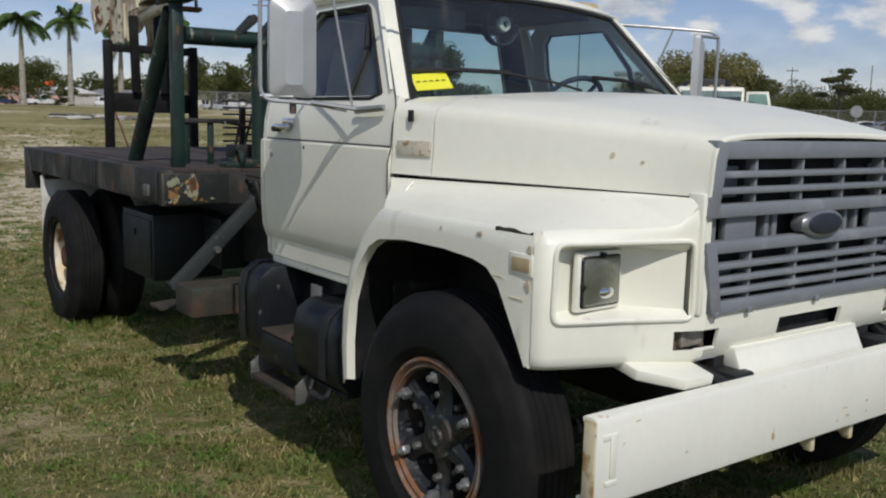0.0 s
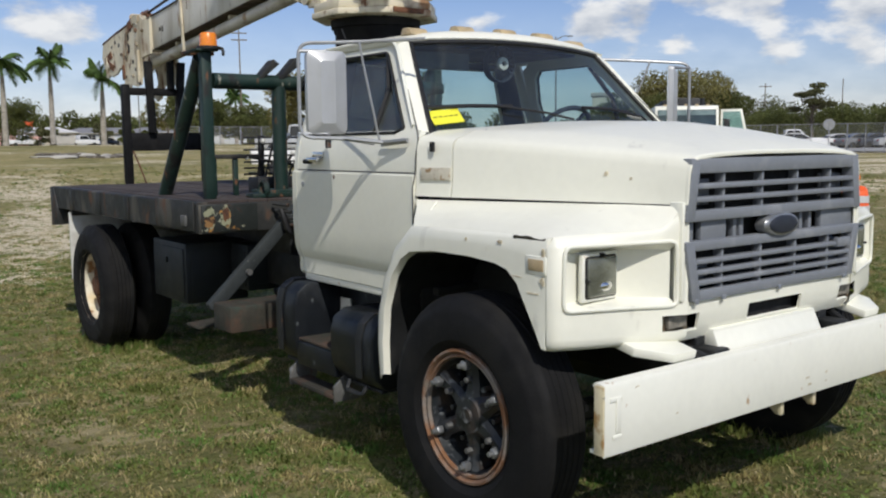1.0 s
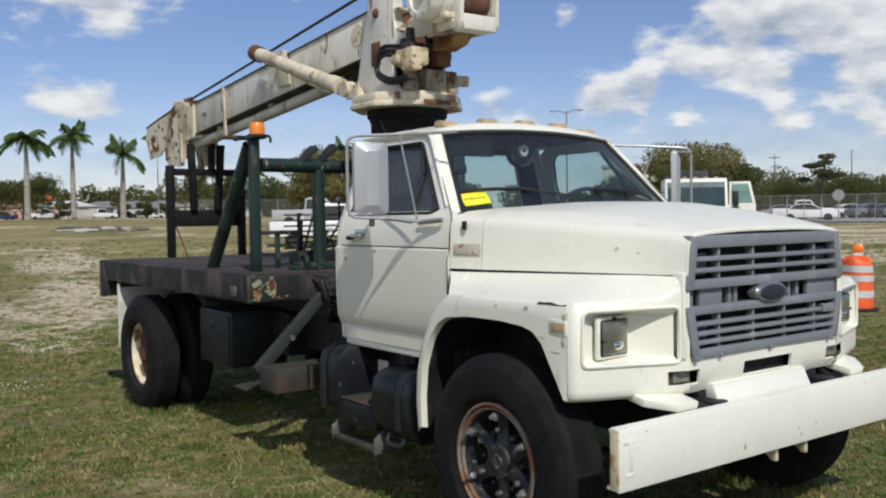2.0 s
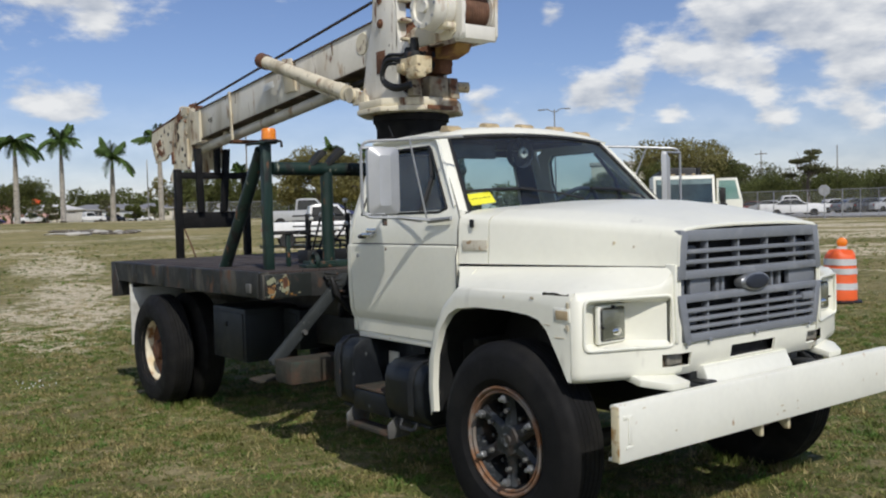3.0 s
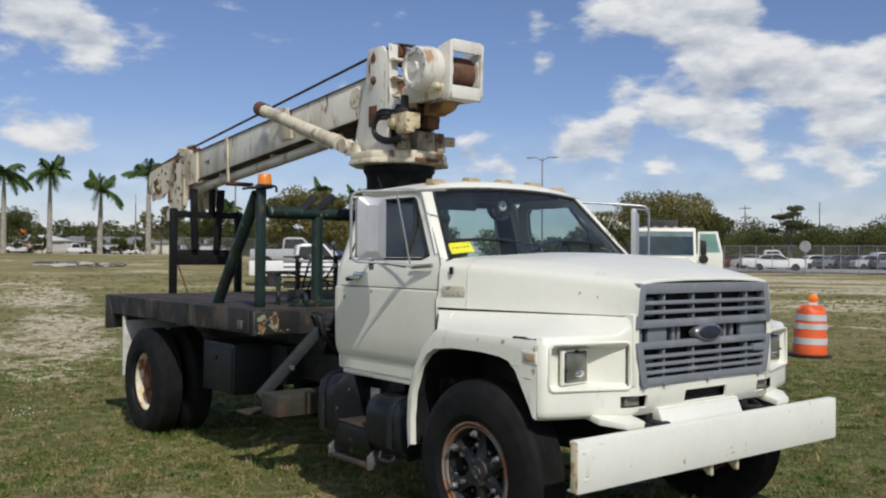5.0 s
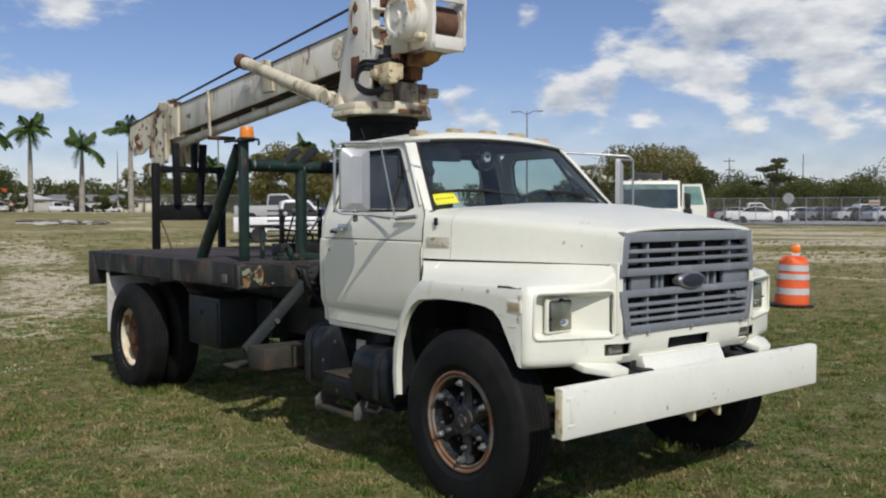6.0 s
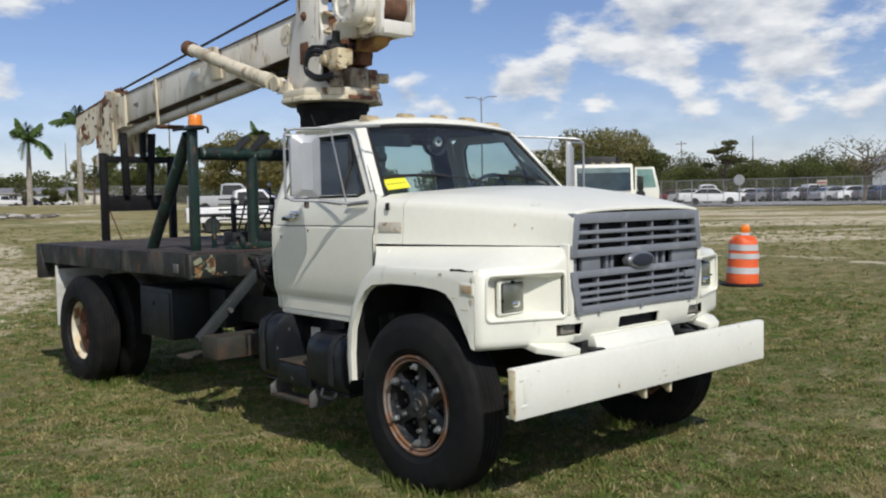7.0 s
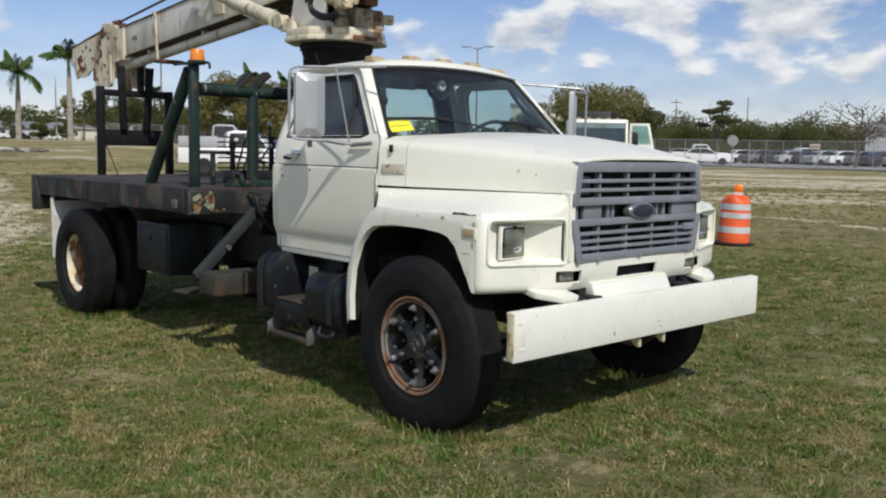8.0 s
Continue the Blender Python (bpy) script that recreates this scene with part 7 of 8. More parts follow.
# trees: behind the rack, the large one beyond the work truck, the lone pine, the bare one
STREET_TREES = (
    (-0.872, 0.49, 72, 5.4, 3.2, "leaf_dry", "yellow-green tree with a thin crown", 21, 3400, 0.25, 1),
    (-0.845, 0.535, 74, 5.6, 3.0, "leaf_dry", "yellowing street tree with thin crown", 22, 3000, 0.25, 1),
    (-0.815, 0.58, 78, 6.6, 3.6, "leaf", "green street tree with open branches", 23, 3200, 0.25, 1),
    (-0.925, 0.38, 88, 4.6, 3.2, "leaf", "low green tree near the houses", 24, 2600, 0.15, 0),
    (-0.905, 0.425, 90, 4.2, 3.0, "leaf", "low green tree near the houses", 25, 2400, 0.15, 0),
    (-0.990, 0.14, 105, 4.6, 4.6, "leaf", "rounded dark green tree by the houses", 26, 3000, 0.15, 0),
    (-0.979, 0.205, 108, 4.6, 4.2, "leaf", "rounded dark green tree by the houses", 27, 3000, 0.15, 0))
LOT_TREES = (
    (-0.615, 0.789, 88, 7.6, 4.8, "leaf_dry", "large half-bare tree with fine twigs", 28, 5200, 0.2, 1),
    (-0.655, 0.756, 84, 5.0, 4.0, "leaf", "wide green tree behind parked work truck", 29, 4200, 0.2, 0),
    (-0.592, 0.806, 92, 5.6, 3.6, "leaf", "large spreading tree with thinning crown", 30, 4200, 0.25, 1),
    (-0.513, 0.858, 105, 6.9, 2.6, "leaf_dark", "lone pine with layered dark tufts", 31, 1500, 0.62, 1),
    (-0.395, 0.919, 80, 6.2, 3.2, "leaf_dry", "bare tree with pale spreading limbs", 32, 110, 0.3, 1),
    (-0.440, 0.898, 118, 5.0, 4.4, "leaf", "green tree behind the car park", 33, 2600, 0.15, 0))
for ux, uy, d, h, sp_, mt, lb, sd, lv, tp, gp in STREET_TREES + LOT_TREES:
    tree(spot(ux, uy, d), h, sp_, M[mt], lb, sd, int(lv * 3.0), tp, 0.155, 11 if "pine" in lb else 24, gp, pad=0.34 if "pine" in lb else 0.72)


def wood_line(name, label, u0, u1, d, h, depth, mat, seed, count, leaf):
    """A far belt of trees as one mass of foliage with an uneven top."""
    rng = np.random.default_rng(seed)
    pts, sizes = [], []
    n_cl = 70
    for k in range(n_cl):
        f = rng.uniform(0, 1)
        a = u0 + (u1 - u0) * f
        p = spot(math.cos(a), math.sin(a), d + rng.uniform(0, depth))
        hh = h * rng.uniform(0.45, 1.12)
        r = h * rng.uniform(0.35, 0.55)
        m_ = int(count / n_cl)
        dd = rng.normal(size=(m_, 3))
        dd /= np.linalg.norm(dd, axis=1)[:, None]
        q = np.array(p) + np.array([0, 0, hh * 0.55]) + dd * rng.uniform(0.5, 1.05, size=(m_, 1)) * np.array([r, r, hh * 0.5])
        q[:, 2] = np.maximum(q[:, 2], p.z)
        pts.append(q)
        sizes.append(rng.uniform(0.5, 1.2, size=m_) * leaf)
    ob = quads_mesh(name, np.concatenate(pts), None, np.concatenate(sizes), mat, None)
    return tagged(ob, label, "woods", kind="stuff")


ANG = math.atan2
wood_line("far_woods", "dark belt of trees behind the car park", ANG(0.93, -0.35), ANG(0.74, -0.67), 130, 6.2, 16, M["leaf_dark"], 41, 120000, 0.20)
wood_line("far_woods", "green belt of trees behind the car park", ANG(0.94, -0.33), ANG(0.80, -0.60), 120, 4.9, 8, M["leaf"], 42, 90000, 0.18)
wood_line("far_woods", "green belt of trees behind the houses", ANG(0.50, -0.86), ANG(0.06, -1.0), 205, 7.0, 16, M["leaf"], 43, 70000, 0.45)
wood_line("far_woods", "mixed hedge and trees beyond the rack", ANG(0.78, -0.62), ANG(0.50, -0.86), 108, 3.8, 14, M["leaf"], 44, 36000, 0.30)

wood_line("garden_hedges", "garden trees and hedges between the houses", ANG(0.46, -0.89), ANG(0.06, -1.0), 186, 4.0, 6, M["leaf"], 45, 26000, 0.42)


# ---- vehicles in the distance ----
def car(at, yaw, paint, label, kind_="sedan", group=""):
    t = thing("car" if kind_ == "sedan" else "pickup", label, "car" if kind_ == "sedan" else "pickup truck", at, group)
    t.rotation_euler = (0, 0, yaw)
    L_, W_ = (4.6, 0.9) if kind_ == "sedan" else (5.4, 0.96)
    if kind_ == "sedan":
        low = [(-2.3, 0.35), (-2.28, 0.80), (-2.1, 0.98), (-1.55, 1.02), (-0.4, 0.98), (1.0, 0.95), (2.0, 0.82), (2.28, 0.65), (2.3, 0.32)]
        top = [(-1.65, 1.0), (-1.05, 1.40), (-0.5, 1.47), (0.25, 1.44), (1.05, 0.96)]
        glass_ = [(-1.50, 1.03), (-1.0, 1.36), (-0.5, 1.42), (0.22, 1.39), (0.90, 0.99)]
        wx = (-1.42, 1.40)
    else:
        low = [(-2.7, 0.45), (-2.7, 1.10), (-0.7, 1.10), (1.0, 1.12), (2.5, 1.05), (2.68, 0.85), (2.7, 0.40)]
        top = [(-0.75, 1.08), (-0.65, 1.78), (-0.4, 1.85), (0.55, 1.82), (1.15, 1.10)]
        glass_ = [(-0.62, 1.14), (-0.55, 1.72), (0.50, 1.74), (1.0, 1.14)]
        wx = (-1.65, 1.70)
    body = part("body", prism(low, "y", -W_, W_, 0.06), paint, t)
    part("roof", prism(top, "y", -W_ * 0.80, W_ * 0.80, 0.05), paint, t)
    for s in (-1, 1):
        part("side_window", prism(glass_, "y", s * W_ * 0.80, s * (W_ * 0.80 + 0.012)), M["car_glass"], t)
        for x in wx:
            part("wheel", lathe([(0.0001, 0.0), (0.2, 0.01), (0.22, 0.0), (0.33, 0.01), (0.34, 0.05), (0.34, 0.2), (0.0001, 0.2)], (x, s * (W_ + 0.01) - (0.2 if s > 0 else 0), 0.34), "y", 20), M["tyre"], t)
        part("tail_lamp", box(low[1][0] - 0.015, low[1][0] + 0.05, s * W_ * 0.72 - 0.1, s * W_ * 0.72 + 0.1, 0.70, 0.86, 0.01), M["lamp_red"], t)
        part("headlamp", box(low[-2][0] - 0.12, low[-2][0] + 0.012, s * W_ * 0.72 - 0.12, s * W_ * 0.72 + 0.12, 0.60, 0.72, 0.01), M["reflector"], t)
    fx0, fz0 = glass_[-1]
    fx1, fz1 = glass_[-2]
    part("windscreen", prism([(fx0 + 0.08, fz0), (fx0 + 0.10, fz0 + 0.01), (fx1 + 0.13, fz1 - 0.02), (fx1 + 0.11, fz1 - 0.02)], "y", -W_ * 0.72, W_ * 0.72), M["car_glass"], t)
    bx0, bz0 = glass_[0]
    bx1, bz1 = glass_[1]
    part("back_window", prism([(bx0 - 0.12, bz0 + 0.04), (bx0 - 0.10, bz0 + 0.04), (bx1 - 0.06, bz1), (bx1 - 0.08, bz1)], "y", -W_ * 0.70, W_ * 0.70), M["car_glass"], t)
    return t


proto = {}


def put_car(ux, uy, d, yaw, colour, kind_="sedan", group="cars in the car park"):
    at = spot(ux, uy, d)
    key = (colour, kind_)
    if key in proto:
        c = copy_thing(proto[key], Matrix.Translation(at) @ Matrix.Rotation(yaw, 4, "Z"))
        c["group"] = group
        return c
    names = {"white": "white", "silver": "silver", "dark": "black", "grey": "dark grey", "blue": "dark blue", "maroon": "maroon"}
    proto[key] = car(at, yaw, CARS[colour], names[colour] + (" sedan" if kind_ == "sedan" else " pickup truck") + " parked on the far lot", kind_, group)
    return proto[key]


random.seed(17)
lot = ANG(0.865, -0.501)
for ux, uy, d, yw, colr, kd in (
        (-0.555, 0.832, 100, 0.5, "maroon", "sedan"), (-0.541, 0.841, 92, 0.4, "silver", "sedan"), (-0.524, 0.852, 80, 0.55, "white", "sedan"), (-0.529, 0.849, 89, 0.7, "white", "pickup"),
        (-0.490, 0.872, 98, 1.0, "white", "sedan"), (-0.474, 0.880, 96, 1.1, "grey", "sedan"), (-0.460, 0.888, 96, 1.0, "dark", "sedan"), (-0.447, 0.894, 96, 1.1, "silver", "sedan"), (-0.432, 0.902, 96, 1.0, "dark", "sedan"),
        (-0.418, 0.908, 90, 1.1, "silver", "sedan"), (-0.402, 0.916, 90, 1.0, "white", "sedan"), (-0.386, 0.922, 90, 1.1, "grey", "sedan"), (-0.370, 0.929, 88, 1.0, "dark", "sedan"), (-0.352, 0.936, 88, 1.1, "silver", "sedan"), (-0.335, 0.942, 88, 1.0, "white", "sedan"),
        (-0.466, 0.885, 108, 1.0, "white", "sedan"), (-0.440, 0.898, 108, 1.0, "white", "pickup"), (-0.41, 0.912, 106, 1.2, "white", "sedan"), (-0.38, 0.925, 104, 1.0, "silver", "sedan"), (-0.36, 0.933, 104, 1.0, "white", "sedan"), (-0.345, 0.939, 104, 1.0, "blue", "sedan")):
    put_car(ux, uy, d, yw, colr, kd)
for ux, uy, d, yw, colr, kd in ((-0.976, 0.222, 158, 1.8, "white", "pickup"), (-0.962, 0.274, 163, 1.7, "white", "pickup"), (-0.983, 0.185, 156, 1.9, "blue", "sedan"), (-0.947, 0.322, 166, 1.8, "white", "sedan"), (-0.925, 0.380, 168, 1.7, "silver", "pickup"), (-0.990, 0.14, 157, 1.8, "silver", "sedan"), (-0.955, 0.298, 168, 1.8, "dark", "sedan")):
    put_car(ux, uy, d, yw, colr, kd, "cars along the street")
for ux, uy, d, yw, colr, kd in ((-0.868, 0.497, 40.5, 1.15, "white", "pickup"), (-0.876, 0.482, 58, 1.0, "silver", "pickup"), (-0.862, 0.507, 62, 0.9, "blue", "sedan")):
    put_car(ux, uy, d, yw, colr, kd, "vehicles parked behind the crane truck")


# ---- white work truck facing the camera ----
def work_truck(at, yaw):
    t = thing("work_truck", "white cab-forward work truck with an open door", "truck", at)
    t.rotation_euler = (0, 0, yaw)
    w = M["white_worn"]
    cabp = [(-1.6, 0.75), (-1.6, 2.62), (-1.5, 2.72), (0.15, 2.72), (0.25, 2.66), (0.42, 1.72), (0.45, 0.75)]
    part("cab", prism(cabp, "y", -1.05, 1.05, 0.05), w, t)
    part("windscreen", prism([(0.275, 2.58), (0.295, 2.58), (0.455, 1.74), (0.435, 1.74)], "y", -0.95, 0.95), material("teal_windscreen_glass", (0.030, 0.050, 0.055), 0.05, vary=0.5, vary_scale=1.5, coat=0.8), t, "dark teal windscreen")
    # sky reflection along the windscreen's top, painted in as a pale band
    part("windscreen_band", prism([(0.28, 2.57), (0.30, 2.57), (0.332, 2.40), (0.312, 2.40)], "y", -0.93, 0.93), M["sky_sheen"], t, "pale green band painted as sky reflection on the windscreen")
    part("hood", prism([(0.4, 0.8), (0.4, 1.66), (1.5, 1.50), (1.75, 1.38), (1.8, 0.7)], "y", -0.82, 0.82, 0.05), w, t)
    part("grille", box(1.80, 1.83, -0.5, 0.5, 0.85, 1.35, 0.01), M["grille"], t)
    part("bumper", box(1.75, 1.98, -1.15, 1.15, 0.48, 0.76, 0.02), M["galv"], t)
    for s in (-1, 1):
        part("fender", prism([(0.5, 0.6), (0.5, 1.25), (0.8, 1.35), (1.5, 1.30), (1.75, 1.0), (1.75, 0.6)], "y", s * 0.80, s * 1.12, 0.05), w, t)
        part("front_wheel", lathe([(0.0001, 0), (0.3, 0.01), (0.49, 0.01), (0.5, 0.05), (0.5, 0.26), (0.0001, 0.26)], (1.05, s * 0.98 - 0.13, 0.5), "y", 24), M["tyre"], t)
        part("rear_wheel", lathe([(0.0001, 0), (0.3, 0.01), (0.49, 0.01), (0.5, 0.05), (0.5, 0.5), (0.0001, 0.5)], (-4.2, s * 0.95 - 0.25, 0.5), "y", 24), M["tyre"], t)
        part("mirror", box(0.30, 0.38, s * 1.30 - 0.1, s * 1.30 + 0.1, 1.75, 2.25, 0.03), M["seal"], t)
        part("round_mirror", lathe([(0.0001, 0.04), (0.15, 0.03), (0.16, 0.0), (0.0001, -0.03)], (0.36, s * 1.30, 1.60), "x", 18), M["seal"], t)
        part("mirror_arm", tube([(0.2, s * 1.03, 2.25), (0.34, s * 1.30, 2.25)], 0.015, 6), M["seal"], t)
    for k in range(5):
        part("roof_lamp", box(0.05, 0.16, -0.7 + 0.35 * k - 0.06, -0.7 + 0.35 * k + 0.06, 2.72, 2.77, 0.01), M["roof_lamp"], t)
    d = part("open_door", prism([(0.0, 0.95), (0.0, 1.78), (0.06, 1.80), (0.06, 2.58), (0.74, 2.58), (0.92, 1.78), (0.92, 0.95)], "x", 0.0, 0.05, 0.01), w, t, "door swung wide open")
    d.location = (0.20, 1.06, 0)
    d.rotation_euler = (0, 0, radians(-14))
    g = part("door_window", prism([(0.14, 1.84), (0.14, 2.50), (0.68, 2.50), (0.82, 1.84)], "x", 0.051, 0.056), M["glass"], d)
    part("exhaust_stack", tube([(-1.75, 0.75, 0.8), (-1.75, 0.75, 3.05)], 0.085, 12), M["seal"], t, "black exhaust stack")
    part("flat_body", box(-6.5, -1.85, -1.15, 1.15, 0.95, 1.2, 0.02), w, t)
    part("body_rack", prism([(-0.6, 1.2), (-0.6, 3.0), (-0.3, 3.12), (0.7, 3.10), (0.95, 2.85), (0.95, 1.2)], "x", -6.4, -2.4, 0.05), M["black"], t, "dark load on the truck body")
    return t


wt = spot(-0.617, 0.787, 33.5)
work_truck(wt, math.atan2(CAM0.y - wt.y, CAM0.x - wt.x) + 0.10)


# ---- traffic drum ----
def traffic_drum(at):
    t = thing("traffic_drum", "orange and white traffic drum with an orange warning lamp", "traffic drum", at)
    prof = [(0.0001, 0.03), (0.29, 0.03), (0.295, 0.06)]
    for z, r in ((0.24, 0.288), (0.26, 0.283), (0.44, 0.278), (0.46, 0.273), (0.63, 0.268), (0.65, 0.262), (0.80, 0.258), (0.86, 0.248)):
        prof.append((r, z))
    prof += [(0.21, 0.905), (0.10, 0.92), (0.0001, 0.92)]
    bm = lathe(prof, (0, 0, 0), "z", 36)
    for v in bm.verts:
        if v.co.z > 0.5:
            a = math.atan2(v.co.y, v.co.x)
            k = 1 - 0.05 * math.sin(a * 2 + 0.7) * (v.co.z - 0.5) / 0.4 - 0.03 * math.sin(a * 5 + v.co.z * 9)
            v.co.x *= k
            v.co.y *= k
        if v.co.z > 0.84:
            v.co.z += 0.035 * math.sin(math.atan2(v.co.y, v.co.x) * 3 + 1)
    part("drum_body", bm, M["orange"], t)
    for z0, z1, r0, r1 in ((0.24, 0.357, 0.287, 0.282), (0.517, 0.620, 0.2725, 0.269), (0.676, 0.790, 0.263, 0.2595)):
        b = lathe([(r0 + 0.001, z0), (r0 + 0.006, z0), (r1 + 0.006, z1), (r1 + 0.001, z1)], (0, 0, 0), "z", 36, closed=True)
        for v in b.verts:
            if v.co.z > 0.5:
                a = math.atan2(v.co.y, v.co.x)
                k = 1 - 0.05 * math.sin(a * 2 + 0.7) * (v.co.z - 0.5) / 0.4 - 0.03 * math.sin(a * 5 + v.co.z * 9)
                v.co.x *= k
                v.co.y *= k
        part("reflective_band", b, M["band"], t, "grey-white reflective band")
    part("base_ring", lathe([(0.28, 0.0), (0.37, 0.0), (0.38, 0.03), (0.34, 0.05), (0.29, 0.055)], (0, 0, 0), "z", 32, closed=True), M["seal"], t, "black rubber ballast ring")
    lp = part("warning_lamp", lathe([(0.0001, -0.035), (0.06, -0.03), (0.085, -0.015), (0.09, 0.0), (0.085, 0.015), (0.06, 0.03), (0.0001, 0.035)], (0.03, 0.10, 1.075), "y", 24), M["orange_lens"], t, "round orange lamp")
    part("lamp_box", box(-0.05, 0.11, 0.07, 0.13, 0.90, 1.00, 0.01), M["band"], lp)
    return t


dp_ = spot(-0.497, 0.868, 17.1)
drum = traffic_drum(dp_)
drum.rotation_euler = (0, radians(1.5), radians(30))
drum.scale = (0.97, 0.97, 0.94)


# ---- fence, sign, poles ----
fence_a, fence_b = spot(-0.640, 0.768, 78), spot(-0.300, 0.954, 72)
fence = thing("chain_link_fence", "chain-link fence with galvanised posts along the car park", "fence")
nseg = 24
for k in range(nseg + 1):
    p = fence_a.lerp(fence_b, k / nseg)
    z = ground_z(p.x, p.y)
    part("post", tube([(p.x, p.y, z - 0.1), (p.x, p.y, z + 2.12)], 0.028 if k % 4 else 0.042, 8), M["galv"], fence)
    if k < nseg:
        q = fence_a.lerp(fence_b, (k + 1) / nseg)
        zq = ground_z(q.x, q.y)
        part("top_rail", tube([(p.x, p.y, z + 2.1), (q.x, q.y, zq + 2.1)], 0.025, 6), M["galv"], fence)
        bm = bmesh.new()
        bm.faces.new([bm.verts.new(v) for v in ((p.x, p.y, z + 0.05), (q.x, q.y, zq + 0.05), (q.x, q.y, zq + 2.08), (p.x, p.y, z + 2.08))])
        part("wire_mesh", bm, M["mesh"], fence, smooth=0)
fence2_a, fence2_b = spot(-0.80, 0.60, 74), spot(-0.93, 0.367, 80)
fence2 = thing("chain_link_fence", "low chain-link fence along the street", "fence")
for k in range(13):
    p = fence2_a.lerp(fence2_b, k / 12)
    z = ground_z(p.x, p.y)
    part("post", tube([(p.x, p.y, z - 0.1), (p.x, p.y, z + 1.5)], 0.04, 8), M["galv"], fence2)
    if k < 12:
        q = fence2_a.lerp(fence2_b, (k + 1) / 12)
        zq = ground_z(q.x, q.y)
        part("top_rail", tube([(p.x, p.y, z + 1.48), (q.x, q.y, zq + 1.48)], 0.025, 6), M["galv"], fence2)
        bm = bmesh.new()
        bm.faces.new([bm.verts.new(v) for v in ((p.x, p.y, z + 0.05), (q.x, q.y, zq + 0.05), (q.x, q.y, zq + 1.46), (p.x, p.y, z + 1.46))])
        part("wire_mesh", bm, M["mesh"], fence2, smooth=0)


def strip(name, label, cat, a, b, width, lift, mat):
    """A road or lot surface lying just over the ground."""
    n_ = 24
    dirv = (b - a).normalized()
    nrm = Vector((-dirv.y, dirv.x, 0))
    if nrm.dot(a - CAM0) < 0:
        nrm = -nrm
    rows = []
    for i in range(7):
        row = []
        for k in range(n_ + 1):
            p = a.lerp(b, k / n_) + nrm * width * i / 6
            row.append((p.x, p.y, ground_z(p.x, p.y) + lift))
        rows.append(row)
    me_b = bmesh.new()
    sheet(rows, 0, me_b)
    return tagged(part(name, me_b, mat, None), label, cat, kind="structure")


off = (fence_b - fence_a).normalized()
strip("kerb_right", "pale concrete strip along the car park fence", "kerb", fence_a - off * 30, fence_b + off * 25, 1.2, 0.06, M["kerb"])
strip("car_park", "grey asphalt car park", "car park", fence_a - off * 30 + Vector((-0.5, 0.86, 0)) * 1.2, fence_b + off * 25 + Vector((-0.5, 0.86, 0)) * 1.2, 46, 0.10, M["asphalt"])
ra, rb = spot(-0.80, 0.60, 84), spot(-0.999, 0.05, 92)
strip("pavement_left", "pale concrete pavement along the street", "pavement", ra, rb, 2.0, 0.07, M["kerb"])
strip("road", "grey asphalt street", "road", ra + Vector((-2.0, 0.3, 0)), rb + Vector((-2.0, 0.3, 0)), 8, 0.10, M["asphalt"])


def pole(at, h, label, arms=0, r=0.09, mat=None, name="utility_pole", cat="utility pole"):
    t = thing(name, label, cat, at)
    part("mast", tube([(0, 0, -0.2), (0, 0, h)], r, 10, r_end=r * 0.7), mat or M["pole"], t)
    for k in range(arms):
        part("cross_arm", box(-0.8, 0.8, -0.05, 0.05, h - 0.5 - 0.7 * k, h - 0.38 - 0.7 * k, 0.01), mat or M["pole"], t)
    return t


pole(spot(-0.551, 0.835, 135), 8.7, "wooden utility pole with a cross arm", 1).rotation_euler = (0, 0, 0.6)
pole(spot(-0.489, 0.872, 122), 8.2, "slim weathered pole above the trees", 0, 0.08)
pole(spot(-0.905, 0.425, 100), 12.0, "wooden utility pole with two cross arms", 2).rotation_euler = (0, 0, 1.2)
lp_ = pole(spot(-0.715, 0.699, 96), 11.2, "steel street lamp with twin heads", 0, 0.10, M["galv"], "street_lamp", "street lamp")
for s in (-1, 1):
    a_ = part("lamp_arm", tube([(0, 0, 10.9), (0.6 * s, 0.4 * s, 11.25), (1.0 * s, 0.7 * s, 11.25)], 0.05, 6), M["galv"], lp_)
    part("lamp_head", box(-0.3, 0.3, -0.12, 0.12, -0.06, 0.06, 0.03, m=Matrix.Translation((1.15 * s, 0.8 * s, 11.22)) @ Matrix.Rotation(0.6, 4, "Z")), M["galv"], a_)
for ux, uy, d, h in ((-0.944, 0.331, 86, 5.4), (-0.984, 0.180, 88, 6.0)):
    pole(spot(ux, uy, d), h, "slim white flagpole by the street", 0, 0.06, M["kerb"], "flagpole", "flagpole")
sg = thing("road_sign", "octagonal road sign seen from its grey back on a post", "road sign", spot(-0.501, 0.866, 70))
part("sign_post", tube([(0, 0, -0.1), (0, 0, 2.3)], 0.035, 8), M["galv"], sg)
sgv = (CAM0 - Vector(sg.location)).normalized()
sb = prism([(0.42 * math.cos(math.radians(22.5 + 45 * k)), 0.42 * math.sin(math.radians(22.5 + 45 * k))) for k in range(8)], "x", -0.006, 0.006)
pl = part("sign_plate", sb, M["galv"], sg)
pl.matrix_basis = Matrix.Translation((0, 0, 2.05)) @ Matrix.Rotation(math.atan2(sgv.y, sgv.x) + 0.3, 4, "Z")
fs = thing("fence_sign", "small white and red notice fixed to the fence", "sign", spot(-0.430, 0.903, 72.5))
part("sign_board", box(-0.02, 0.02, -0.35, 0.35, 1.50, 1.90, 0.01), M["kerb"], fs)
part("writing_bar", box(0.021, 0.026, -0.28, 0.28, 1.66, 1.74, 0.0), M["lamp_red"], fs)
